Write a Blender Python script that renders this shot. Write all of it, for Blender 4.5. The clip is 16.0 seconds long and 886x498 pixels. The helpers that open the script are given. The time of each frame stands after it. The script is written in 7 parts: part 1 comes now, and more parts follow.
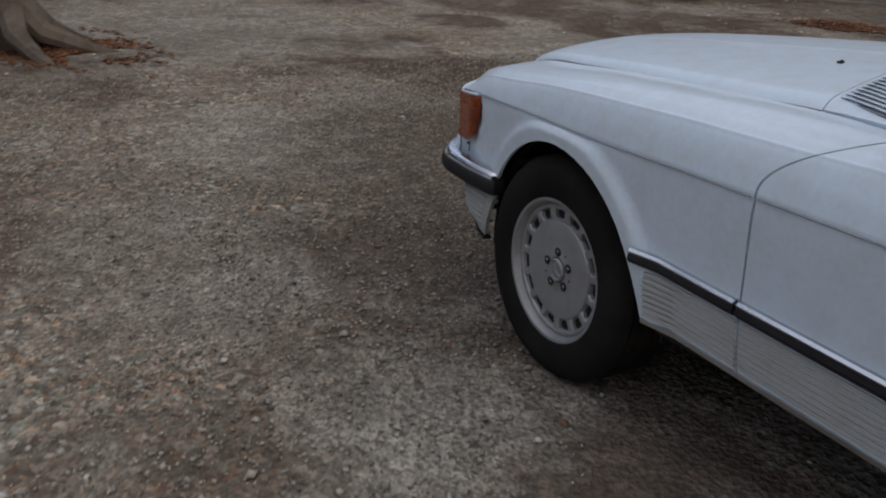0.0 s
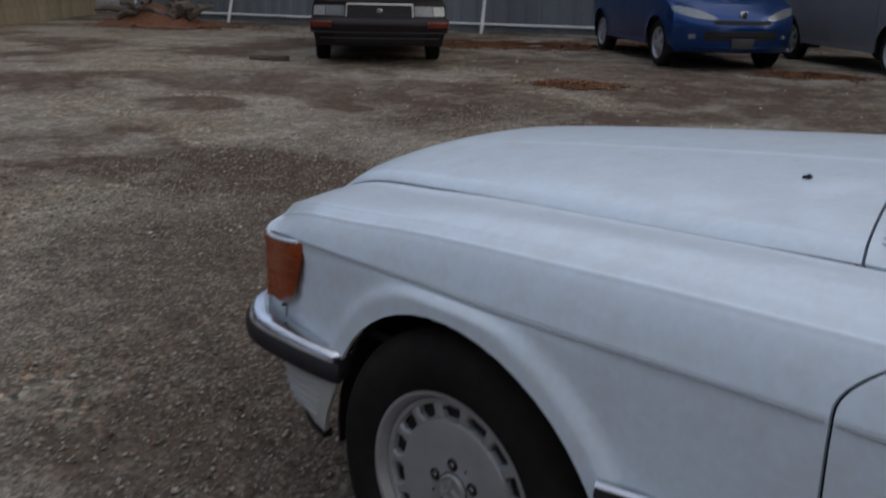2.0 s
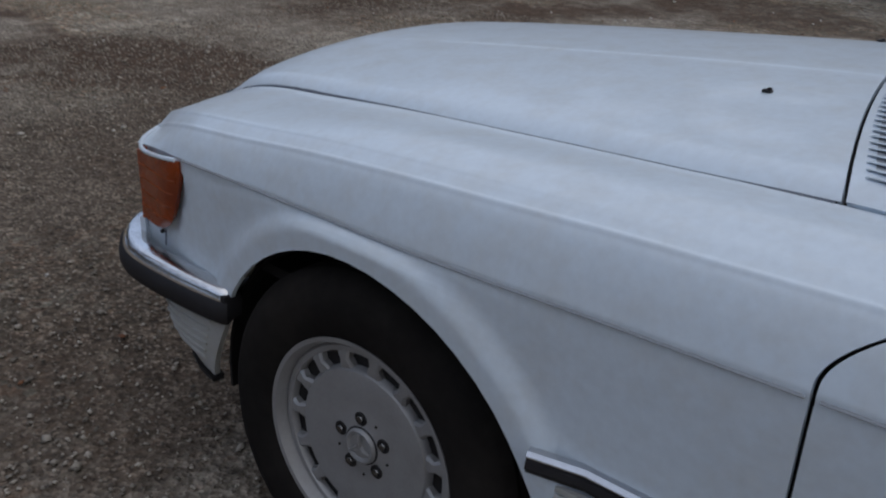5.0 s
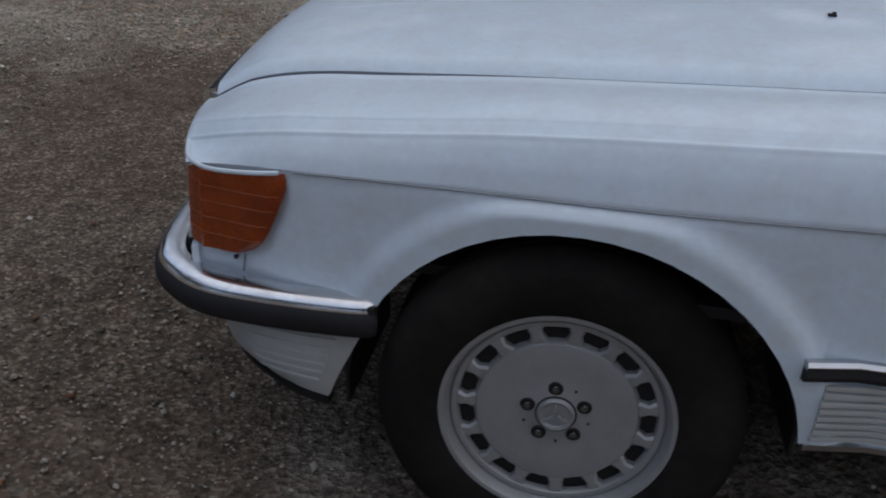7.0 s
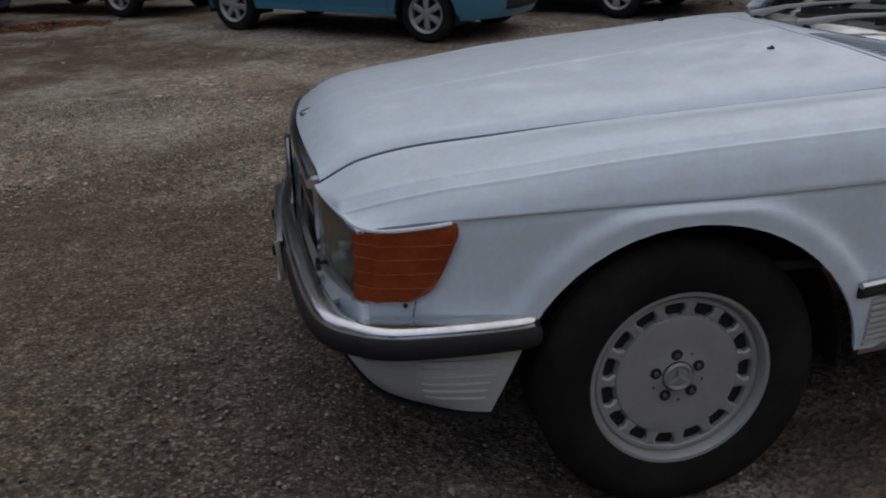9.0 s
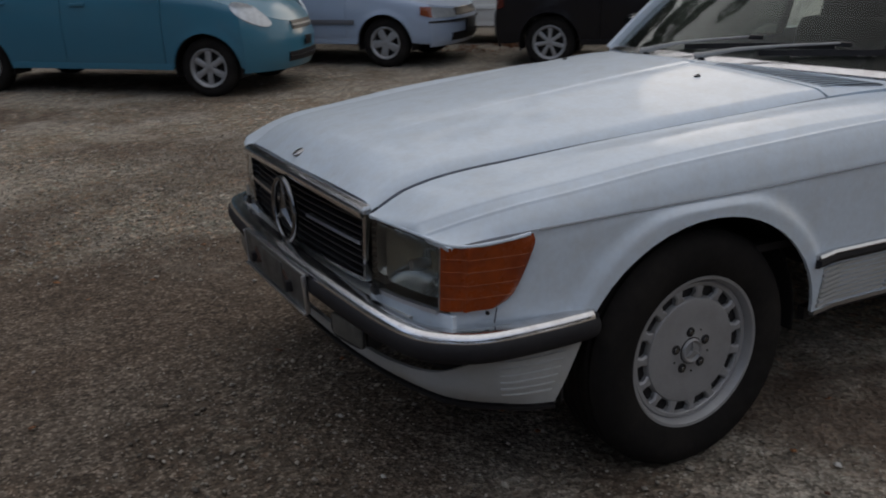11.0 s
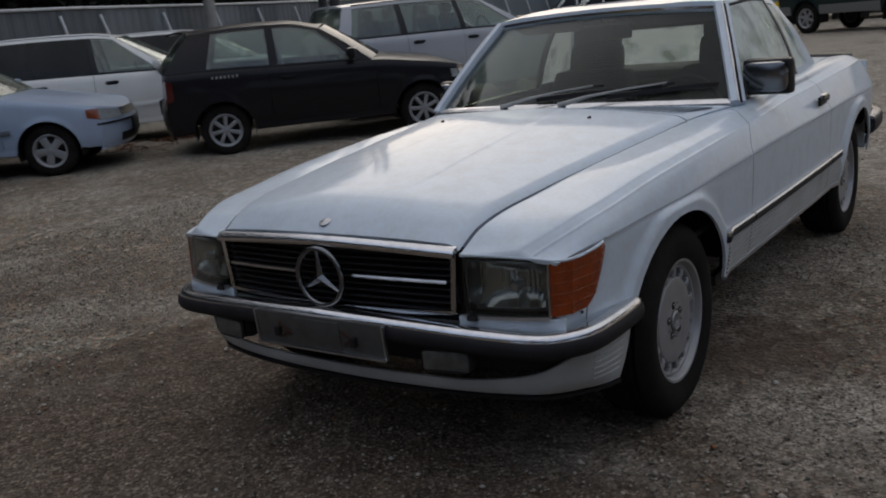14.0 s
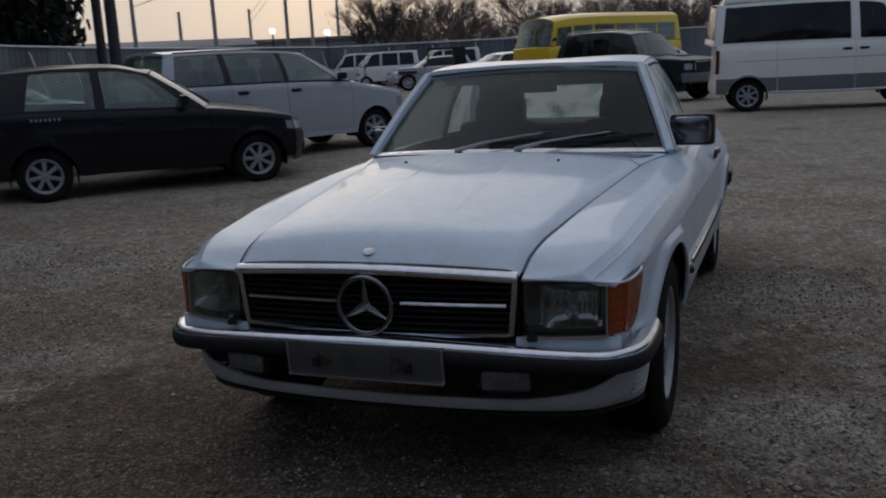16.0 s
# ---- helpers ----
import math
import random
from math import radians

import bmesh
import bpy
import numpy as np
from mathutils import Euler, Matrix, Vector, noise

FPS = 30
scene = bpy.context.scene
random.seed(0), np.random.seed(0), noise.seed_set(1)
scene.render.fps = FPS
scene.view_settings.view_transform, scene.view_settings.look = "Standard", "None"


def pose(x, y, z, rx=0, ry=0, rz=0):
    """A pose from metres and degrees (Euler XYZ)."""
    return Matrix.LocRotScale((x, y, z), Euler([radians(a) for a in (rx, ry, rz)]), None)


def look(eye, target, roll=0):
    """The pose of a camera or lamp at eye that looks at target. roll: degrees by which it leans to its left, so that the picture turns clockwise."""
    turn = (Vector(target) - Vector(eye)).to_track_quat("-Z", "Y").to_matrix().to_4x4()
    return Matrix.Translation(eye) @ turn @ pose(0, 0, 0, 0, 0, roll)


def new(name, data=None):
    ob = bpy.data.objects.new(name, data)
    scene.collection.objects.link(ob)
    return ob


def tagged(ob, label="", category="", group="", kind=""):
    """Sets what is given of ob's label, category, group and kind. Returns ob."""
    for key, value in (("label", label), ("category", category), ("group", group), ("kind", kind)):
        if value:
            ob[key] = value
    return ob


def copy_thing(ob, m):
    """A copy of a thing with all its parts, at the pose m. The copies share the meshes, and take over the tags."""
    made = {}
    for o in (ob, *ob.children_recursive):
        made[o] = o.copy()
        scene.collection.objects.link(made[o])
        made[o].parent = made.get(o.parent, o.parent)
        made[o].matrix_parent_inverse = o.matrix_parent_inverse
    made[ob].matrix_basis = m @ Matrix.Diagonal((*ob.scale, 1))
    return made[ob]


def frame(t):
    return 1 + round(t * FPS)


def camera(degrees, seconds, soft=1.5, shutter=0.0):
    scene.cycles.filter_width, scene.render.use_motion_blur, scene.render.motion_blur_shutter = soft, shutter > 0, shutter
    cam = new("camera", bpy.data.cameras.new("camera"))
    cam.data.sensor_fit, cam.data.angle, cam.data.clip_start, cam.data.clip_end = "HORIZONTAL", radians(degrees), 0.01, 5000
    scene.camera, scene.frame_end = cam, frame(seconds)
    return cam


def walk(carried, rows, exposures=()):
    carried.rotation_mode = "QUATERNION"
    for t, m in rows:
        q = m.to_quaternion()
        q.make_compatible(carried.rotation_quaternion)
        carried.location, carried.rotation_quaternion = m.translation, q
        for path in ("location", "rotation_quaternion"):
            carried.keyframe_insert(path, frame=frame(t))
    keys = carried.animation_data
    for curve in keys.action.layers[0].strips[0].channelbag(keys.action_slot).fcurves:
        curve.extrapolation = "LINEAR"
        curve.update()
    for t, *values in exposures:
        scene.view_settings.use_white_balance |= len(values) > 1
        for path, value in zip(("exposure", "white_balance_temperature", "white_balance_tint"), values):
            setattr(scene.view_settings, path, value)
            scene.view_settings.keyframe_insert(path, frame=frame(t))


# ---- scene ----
cam = camera(52.4, 16.0, soft=1.9, shutter=0.4)
PATH = [
    (0, (1.811, -2.146, 1.223), (0.183, -1.24, 0.497), 2.4),
    (0.5, (1.556, -2.097, 1.22), (-0.017, -1.077, 0.526), 1.0),
    (1, (1.323, -2.088, 1.203), (-0.119, -0.885, 0.516), 1.7),
    (1.5, (1.128, -2.047, 1.206), (-0.181, -0.694, 0.531), 1.7),
    (2, (1.008, -1.884, 1.229), (-0.312, -0.498, 0.647), 1.2),
    (2.5, (0.925, -1.703, 1.239), (-0.161, -0.11, 0.709), 4.6),
    (2.8, (0.908, -1.623, 1.259), (-0.052, 0.038, 0.692), 2.7),
    (3, (0.888, -1.554, 1.22), (-0.073, 0.093, 0.616), 2.2),
    (3.5, (0.982, -1.373, 1.197), (-0.295, 0.105, 0.764), 7.2),
    (4, (0.993, -1.427, 1.251), (-0.398, -0.08, 0.753), 4.1),
    (4.5, (0.917, -1.627, 1.231), (-0.299, -0.144, 0.664), 1.2),
    (4.6, (0.906, -1.648, 1.231), (-0.27, -0.141, 0.644), 1.1),
    (5, (0.84, -1.703, 1.206), (-0.265, -0.24, 0.407), 3.2),
    (7.3, (-0.106, -2.089, 1.223), (-0.339, -0.311, 0.338), 1.6),
    (7.5, (-0.166, -2.127, 1.234), (-0.377, -0.309, 0.426), 1.3),
    (8, (-0.344, -2.292, 1.245), (-0.263, -0.442, 0.49), 0.7),
    (8.5, (-0.522, -2.374, 1.235), (-0.348, -0.51, 0.532), 1.1),
    (8.7, (-0.616, -2.366, 1.227), (-0.391, -0.505, 0.529), -0.2),
    (10.8, (-1.444, -2.357, 1.247), (-0.617, -0.643, 0.632), -1.8),
    (11, (-1.497, -2.322, 1.239), (-0.611, -0.634, 0.634), -1.7),
    (11.5, (-1.729, -2.312, 1.253), (-0.634, -0.739, 0.681), -1.8),
    (12, (-1.909, -2.252, 1.252), (-0.701, -0.753, 0.71), -2.1),
    (12.5, (-2.08, -2.103, 1.273), (-0.749, -0.699, 0.766), -3.3),
    (13, (-2.285, -2.039, 1.277), (-0.843, -0.737, 0.802), -3.6),
    (13.5, (-2.508, -1.989, 1.299), (-1.003, -0.764, 0.816), -3.7),
    (14, (-2.621, -1.811, 1.291), (-1.053, -0.667, 0.808), -5.9),
    (14.5, (-2.74, -1.678, 1.293), (-1.062, -0.681, 0.856), -3.5),
    (15, (-2.968, -1.569, 1.31), (-1.233, -0.667, 0.892), -4.3),
    (15.5, (-3.071, -1.379, 1.289), (-1.278, -0.573, 0.919), -3.1),
    (16, (-3.12, -1.147, 1.293), (-1.286, -0.455, 0.897), -3.0),
]
EXPOSURE = [(0.0, 0.18, 6700, 10), (1.0, 0.10, 6660, 10), (2.0, 0.08, 6480, 10), (5.0, 0.05, 6400, 10), (7.5, 0.06, 6420, 10), (8.5, 0.0, 6700, 10), (11.0, -0.08, 6900, 10), (12.5, -0.13, 6700, 10), (14.0, -0.26, 6640, 10), (14.5, -0.46, 6520, 10), (15.0, -0.64, 6400, 10), (16.0, -0.78, 6060, 10)]
walk(cam, [(t, look(eye, target, roll)) for t, eye, target, roll in PATH], EXPOSURE)

# ---------------------------------------------------------------- sky and light
world = bpy.data.worlds.new("dusk_sky")
scene.world = world
world.use_nodes = True
wn = world.node_tree.nodes
wn.clear()
sky = wn.new("ShaderNodeTexSky")
sky.sky_type = "NISHITA"
sky.sun_disc = False
sky.sun_elevation = radians(9.0)
sky.sun_rotation = radians(62.0)
sky.dust_density, sky.ozone_density, sky.air_density = 4.0, 2.0, 1.3
wbg = wn.new("ShaderNodeBackground")
wbg.inputs["Strength"].default_value = 0.012
# a thin even overcast over the sky, peach at the horizon and blue-grey overhead
wat, wsep, wramp = wn.new("ShaderNodeTexCoord"), wn.new("ShaderNodeSeparateXYZ"), wn.new("ShaderNodeValToRGB")
wl = world.node_tree.links
wl.new(wat.outputs["Generated"], wsep.inputs[0])
wl.new(wsep.outputs[2], wramp.inputs[0])
we = wramp.color_ramp.elements
we[0].position, we[0].color = 0.0, (0.86, 0.775, 0.715, 1)
we[1].position, we[1].color = 1.0, (0.80, 0.805, 0.865, 1)
for p, c in ((0.10, (0.86, 0.785, 0.73, 1)), (0.30, (0.68, 0.69, 0.73, 1))):
    el = we.new(p)
    el.color = c
# away from the set sun the sky turns to the blue of dusk
wramp2 = wn.new("ShaderNodeValToRGB")
wl.new(wsep.outputs[2], wramp2.inputs[0])
wf = wramp2.color_ramp.elements
wf[0].position, wf[0].color = 0.0, (0.36, 0.45, 0.63, 1)
wf[1].position, wf[1].color = 1.0, (0.80, 0.805, 0.865, 1)
el = wf.new(0.45)
el.color = (0.40, 0.50, 0.71, 1)
wdot = wn.new("ShaderNodeVectorMath")
wdot.operation = "DOT_PRODUCT"
wdot.inputs[1].default_value = (math.cos(radians(28)), math.sin(radians(28)), 0)
wl.new(wat.outputs["Generated"], wdot.inputs[0])
wside = wn.new("ShaderNodeMapRange")
wside.inputs[1].default_value, wside.inputs[2].default_value = -0.35, 0.45
wl.new(wdot.outputs["Value"], wside.inputs[0])
wmix = wn.new("ShaderNodeMix")
wmix.data_type = "RGBA"
wl.new(wside.outputs[0], wmix.inputs[0])
wl.new(wramp2.outputs[0], wmix.inputs[6])
wl.new(wramp.outputs[0], wmix.inputs[7])
wcl = wn.new("ShaderNodeBackground")
wcl.inputs["Strength"].default_value = 1.0
wl.new(wmix.outputs[2], wcl.inputs[0])
wadd = wn.new("ShaderNodeAddShader")
wout = wn.new("ShaderNodeOutputWorld")
wl.new(sky.outputs[0], wbg.inputs[0])
wl.new(wbg.outputs[0], wadd.inputs[0])
wl.new(wcl.outputs[0], wadd.inputs[1])
wl.new(wadd.outputs[0], wout.inputs[0])

sun = new("low_sun", bpy.data.lights.new("low_sun", "SUN"))
sun.data.energy, sun.data.angle, sun.data.color = 0.5, radians(40), (1.0, 0.9, 0.8)
sun.matrix_world = look((0, 0, 0), (-math.cos(radians(28)), -math.sin(radians(28)), -0.4))

# ---------------------------------------------------------------- materials


def material(name, colour, rough=0.5, metal=0.0, grain=0.0, grain_scale=40.0, wear=0.0, wear_scale=3.0, bump=0.0,
             bump_scale=120.0, tint=None, coat=0.0, spec=0.5, random_tint=0.0, coat_rough=0.06):
    """A principled material: a colour with fine grain and broader wear towards tint, roughness that follows the wear, fine relief."""
    m = bpy.data.materials.new(name)
    m.use_nodes = True
    nt = m.node_tree
    b = nt.nodes["Principled BSDF"]
    b.inputs["Roughness"].default_value, b.inputs["Metallic"].default_value = rough, metal
    b.inputs["Coat Weight"].default_value, b.inputs["Coat Roughness"].default_value = coat, coat_rough
    b.inputs["Specular IOR Level"].default_value = spec
    at = nt.nodes.new("ShaderNodeTexCoord")
    out = None
    base = nt.nodes.new("ShaderNodeRGB")
    base.outputs[0].default_value = (*colour, 1)
    out = base.outputs[0]
    if wear:
        n = nt.nodes.new("ShaderNodeTexNoise")
        n.inputs["Scale"].default_value, n.inputs["Detail"].default_value, n.inputs["Roughness"].default_value = wear_scale, 6, 0.62
        nt.links.new(at.outputs["Object"], n.inputs["Vector"])
        r = nt.nodes.new("ShaderNodeMapRange")
        r.inputs[1].default_value, r.inputs[2].default_value, r.inputs[3].default_value, r.inputs[4].default_value = 0.42, 0.72, 0.0, wear
        nt.links.new(n.outputs[0], r.inputs[0])
        mx = nt.nodes.new("ShaderNodeMix")
        mx.data_type = "RGBA"
        mx.inputs[7].default_value = (*(tint or tuple(c * 0.5 for c in colour)), 1)
        nt.links.new(r.outputs[0], mx.inputs[0])
        nt.links.new(out, mx.inputs[6])
        out = mx.outputs[2]
        rr = nt.nodes.new("ShaderNodeMapRange")
        rr.inputs[3].default_value, rr.inputs[4].default_value = rough, min(1.0, rough + 0.35 * wear + 0.1)
        nt.links.new(r.outputs[0], rr.inputs[0])
        nt.links.new(rr.outputs[0], b.inputs["Roughness"])
    if grain:
        n = nt.nodes.new("ShaderNodeTexNoise")
        n.inputs["Scale"].default_value, n.inputs["Detail"].default_value = grain_scale, 4
        nt.links.new(at.outputs["Object"], n.inputs["Vector"])
        r = nt.nodes.new("ShaderNodeMapRange")
        r.inputs[3].default_value, r.inputs[4].default_value = 1 - grain, 1 + grain
        nt.links.new(n.outputs[0], r.inputs[0])
        hv = nt.nodes.new("ShaderNodeHueSaturation")
        nt.links.new(r.outputs[0], hv.inputs["Value"])
        nt.links.new(out, hv.inputs["Color"])
        out = hv.outputs[0]
    if random_tint:
        oi = nt.nodes.new("ShaderNodeObjectInfo")
        r = nt.nodes.new("ShaderNodeMapRange")
        r.inputs[3].default_value, r.inputs[4].default_value = 1 - random_tint, 1 + random_tint
        nt.links.new(oi.outputs["Random"], r.inputs[0])
        hv = nt.nodes.new("ShaderNodeHueSaturation")
        nt.links.new(r.outputs[0], hv.inputs["Value"])
        nt.links.new(out, hv.inputs["Color"])
        out = hv.outputs[0]
    nt.links.new(out, b.inputs["Base Color"])
    if bump:
        n = nt.nodes.new("ShaderNodeTexNoise")
        n.inputs["Scale"].default_value, n.inputs["Detail"].default_value = bump_scale, 4
        nt.links.new(at.outputs["Object"], n.inputs["Vector"])
        bp = nt.nodes.new("ShaderNodeBump")
        bp.inputs["Strength"].default_value, bp.inputs["Distance"].default_value = bump, 0.004
        nt.links.new(n.outputs[0], bp.inputs["Height"])
        nt.links.new(bp.outputs[0], b.inputs["Normal"])
    return m


def glass(name, colour, clear=0.6, rough=0.03, gloss=0.8, film_tone=(0.46, 0.50, 0.46), low_gloss=0.025):
    """A window pane: partly clear, tinted, with a mirror-like outer face."""
    m = bpy.data.materials.new(name)
    m.use_nodes = True
    nt = m.node_tree
    nt.nodes.clear()
    out = nt.nodes.new("ShaderNodeOutputMaterial")
    tr = nt.nodes.new("ShaderNodeBsdfTransparent")
    tr.inputs[0].default_value = (*colour, 1)
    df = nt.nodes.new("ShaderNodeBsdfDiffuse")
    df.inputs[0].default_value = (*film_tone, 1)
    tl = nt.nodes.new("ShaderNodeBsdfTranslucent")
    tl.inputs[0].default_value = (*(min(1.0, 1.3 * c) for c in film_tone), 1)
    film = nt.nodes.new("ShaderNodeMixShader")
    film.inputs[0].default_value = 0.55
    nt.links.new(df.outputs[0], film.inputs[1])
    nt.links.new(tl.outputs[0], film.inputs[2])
    dust = nt.nodes.new("ShaderNodeMixShader")
    at = nt.nodes.new("ShaderNodeTexCoord")
    ns = nt.nodes.new("ShaderNodeTexNoise")
    ns.inputs["Scale"].default_value, ns.inputs["Detail"].default_value = 5.0, 6
    mr = nt.nodes.new("ShaderNodeMapRange")
    mr.inputs[1].default_value, mr.inputs[2].default_value, mr.inputs[3].default_value, mr.inputs[4].default_value = 0.3, 0.8, 0.0, 1 - clear
    nt.links.new(at.outputs["Object"], ns.inputs["Vector"])
    nt.links.new(ns.outputs[0], mr.inputs[0])
    nt.links.new(mr.outputs[0], dust.inputs[0])
    nt.links.new(tr.outputs[0], dust.inputs[1])
    nt.links.new(film.outputs[0], dust.inputs[2])
    gl = nt.nodes.new("ShaderNodeBsdfGlossy")
    gl.inputs["Roughness"].default_value = rough
    lw = nt.nodes.new("ShaderNodeLayerWeight")
    lw.inputs[0].default_value = 0.5
    pw = nt.nodes.new("ShaderNodeMath")
    pw.operation = "POWER"
    pw.inputs[1].default_value = 4.0
    nt.links.new(lw.outputs["Facing"], pw.inputs[0])
    fr = nt.nodes.new("ShaderNodeMapRange")
    fr.inputs[3].default_value, fr.inputs[4].default_value = low_gloss, gloss
    nt.links.new(pw.outputs[0], fr.inputs[0])
    mx = nt.nodes.new("ShaderNodeMixShader")
    nt.links.new(fr.outputs[0], mx.inputs[0])
    nt.links.new(dust.outputs[0], mx.inputs[1])
    nt.links.new(gl.outputs[0], mx.inputs[2])
    nt.links.new(mx.outputs[0], out.inputs[0])
    return m


def glow(name, colour, strength):
    m = bpy.data.materials.new(name)
    m.use_nodes = True
    b = m.node_tree.nodes["Principled BSDF"]
    b.inputs["Base Color"].default_value = (*colour, 1)
    b.inputs["Emission Color"].default_value, b.inputs["Emission Strength"].default_value = (*colour, 1), strength
    return m


M = {}
# wear mottle: faint dust plus dappled sky reflection put into the colour
M["white_paint"] = material("white_paint", (0.605, 0.692, 0.775), 0.45, wear=0.42, wear_scale=15.0, tint=(0.53, 0.55, 0.55), grain=0.09, grain_scale=70, coat=0.46, coat_rough=0.075, bump=0.02, bump_scale=4)
M["white_plastic"] = material("white_plastic", (0.42, 0.43, 0.425), 0.45, wear=0.75, wear_scale=6, tint=(0.35, 0.34, 0.30), grain=0.06, grain_scale=90)
M["chrome"] = material("chrome", (0.54, 0.55, 0.57), 0.10, 1.0, wear=0.35, wear_scale=14, tint=(0.42, 0.40, 0.38))
M["dull_chrome"] = material("dull_chrome", (0.55, 0.56, 0.58), 0.28, 1.0, wear=0.4, wear_scale=20, tint=(0.3, 0.3, 0.3))
M["rubber"] = material("rubber", (0.015, 0.0145, 0.017), 0.62, spec=0.25, grain=0.2, grain_scale=60, wear=0.4, wear_scale=8, tint=(0.036, 0.035, 0.036))
M["tyre"] = material("tyre", (0.012, 0.0108, 0.0103), 0.9, spec=0.12, grain=0.3, grain_scale=40, wear=0.6, wear_scale=6, tint=(0.030, 0.026, 0.023), bump=0.3, bump_scale=60)
M["alloy"] = material("alloy", (0.33, 0.335, 0.345), 0.45, 0.45, grain=0.08, grain_scale=200, wear=0.45, wear_scale=12, tint=(0.25, 0.24, 0.23))
M["black"] = material("black", (0.016, 0.015, 0.016), 0.6, spec=0.25, grain=0.2, grain_scale=30)
M["black_plastic"] = material("black_plastic", (0.017, 0.017, 0.019), 0.42, spec=0.28, grain=0.2, grain_scale=80)
M["amber"] = material("amber", (0.26, 0.042, 0.004), 0.22, grain=0.35, grain_scale=30, wear=0.85, wear_scale=14, tint=(0.15, 0.018, 0.002), coat=0.22, spec=0.35)
M["dim_amber"] = material("dim_amber", (0.20, 0.045, 0.012), 0.2, grain=0.2, grain_scale=30, coat=0.5)
M["dull_amber"] = material("dull_amber", (0.11, 0.022, 0.012), 0.3, grain=0.2, grain_scale=30, spec=0.3)
M["amber_rib"] = material("amber_rib", (0.29, 0.068, 0.014), 0.4, spec=0.3, grain=0.2, grain_scale=30)
M["red_lens"] = material("red_lens", (0.075, 0.006, 0.006), 0.16, grain=0.2, grain_scale=30, coat=0.6)
M["lamp_glass"] = material("lamp_glass", (0.38, 0.41, 0.43), 0.10, 0.35, grain=0.25, grain_scale=26, coat=0.8, bump=0.25, bump_scale=45)
M["clouded_lamp"] = material("clouded_lamp", (0.20, 0.22, 0.24), 0.16, 0.3, grain=0.3, grain_scale=26, coat=0.6, bump=0.25, bump_scale=45)
M["bright_lamp"] = material("bright_lamp", (0.62, 0.65, 0.67), 0.14, 0.15, grain=0.3, grain_scale=22, coat=0.8, bump=0.3, bump_scale=30)
M["lamp_inner"] = material("lamp_inner", (0.32, 0.34, 0.34), 0.14, 1.0, grain=0.35, grain_scale=18, wear=0.6, wear_scale=16, tint=(0.16, 0.15, 0.14), bump=0.25, bump_scale=30)
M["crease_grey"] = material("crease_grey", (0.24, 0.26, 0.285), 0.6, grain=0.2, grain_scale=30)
M["seam_grey"] = material("seam_grey", (0.085, 0.10, 0.13), 0.7, grain=0.2, grain_scale=30)
M["wiper_grey"] = material("wiper_grey", (0.34, 0.34, 0.33), 0.5, 0.1, grain=0.15, grain_scale=60, wear=0.4, wear_scale=20)
M["lamp_dark"] = material("lamp_dark", (0.11, 0.112, 0.112), 0.3, 0.2, grain=0.25, grain_scale=20, coat=0.8)
# screen glass under a pale, patchy film
M["dusty_screen"] = glass("dusty_screen", (0.74, 0.78, 0.74), 0.30, 0.06, 0.7, (0.62, 0.64, 0.55))
M["leafy_screen"] = glass("leafy_screen", (0.40, 0.42, 0.42), -0.6, 0.06, 0.35, (0.12, 0.085, 0.07))
M["window"] = glass("window", (0.78, 0.85, 0.82), 0.76, low_gloss=0.06)
M["dark_window"] = glass("dark_window", (0.10, 0.11, 0.12), 0.9)
M["windscreen"] = glass("windscreen", (0.74, 0.78, 0.76), 0.955, low_gloss=0.016)
# pane under a pale green-white film, denser in patches
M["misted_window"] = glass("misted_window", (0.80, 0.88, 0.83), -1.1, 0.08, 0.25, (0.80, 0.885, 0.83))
M["clear_lens"] = glass("clear_lens", (0.88, 0.89, 0.88), 0.93, 0.05)
M["plate"] = material("plate", (0.085, 0.088, 0.085), 0.4, 0.3, wear=0.7, wear_scale=14, tint=(0.06, 0.05, 0.045), grain=0.1)
M["polished_trim"] = material("polished_trim", (0.76, 0.76, 0.77), 0.17, 1.0, wear=0.4, wear_scale=22, tint=(0.5, 0.48, 0.46), bump=0.05, bump_scale=14)
M["bright_trim"] = material("bright_trim", (0.72, 0.73, 0.75), 0.32, 0.8, wear=0.3, wear_scale=18, tint=(0.5, 0.5, 0.5))
M["dark_chrome"] = material("dark_chrome", (0.21, 0.215, 0.225), 0.16, 1.0, wear=0.4, wear_scale=18, tint=(0.12, 0.12, 0.12))
M["fog_glass"] = material("fog_glass", (0.075, 0.074, 0.068), 0.30, spec=0.25, grain=0.5, grain_scale=24, wear=0.6, wear_scale=22, tint=(0.17, 0.165, 0.145), bump=0.06, bump_scale=40)
M["rust"] = material("rust", (0.050, 0.024, 0.015), 0.85, grain=0.4, grain_scale=60)
M["interior"] = material("interior", (0.020, 0.020, 0.021), 0.7, grain=0.2, grain_scale=60, bump=0.2)
M["mirror"] = material("mirror", (0.55, 0.72, 0.74), 0.02, 1.0)
M["fence_metal"] = material("fence_metal", (0.135, 0.152, 0.165), 0.6, 0.1, wear=0.75, wear_scale=0.9, tint=(0.10, 0.115, 0.125), grain=0.12, grain_scale=12, random_tint=0.30)
M["rail_metal"] = material("rail_metal", (0.60, 0.62, 0.63), 0.5, 0.2, wear=0.5, wear_scale=3, tint=(0.35, 0.34, 0.32), grain=0.1)
M["old_wall"] = material("old_wall", (0.32, 0.275, 0.18), 0.85, wear=0.9, wear_scale=0.8, tint=(0.085, 0.07, 0.045), grain=0.2, grain_scale=9, bump=0.4, bump_scale=20, random_tint=0.15)
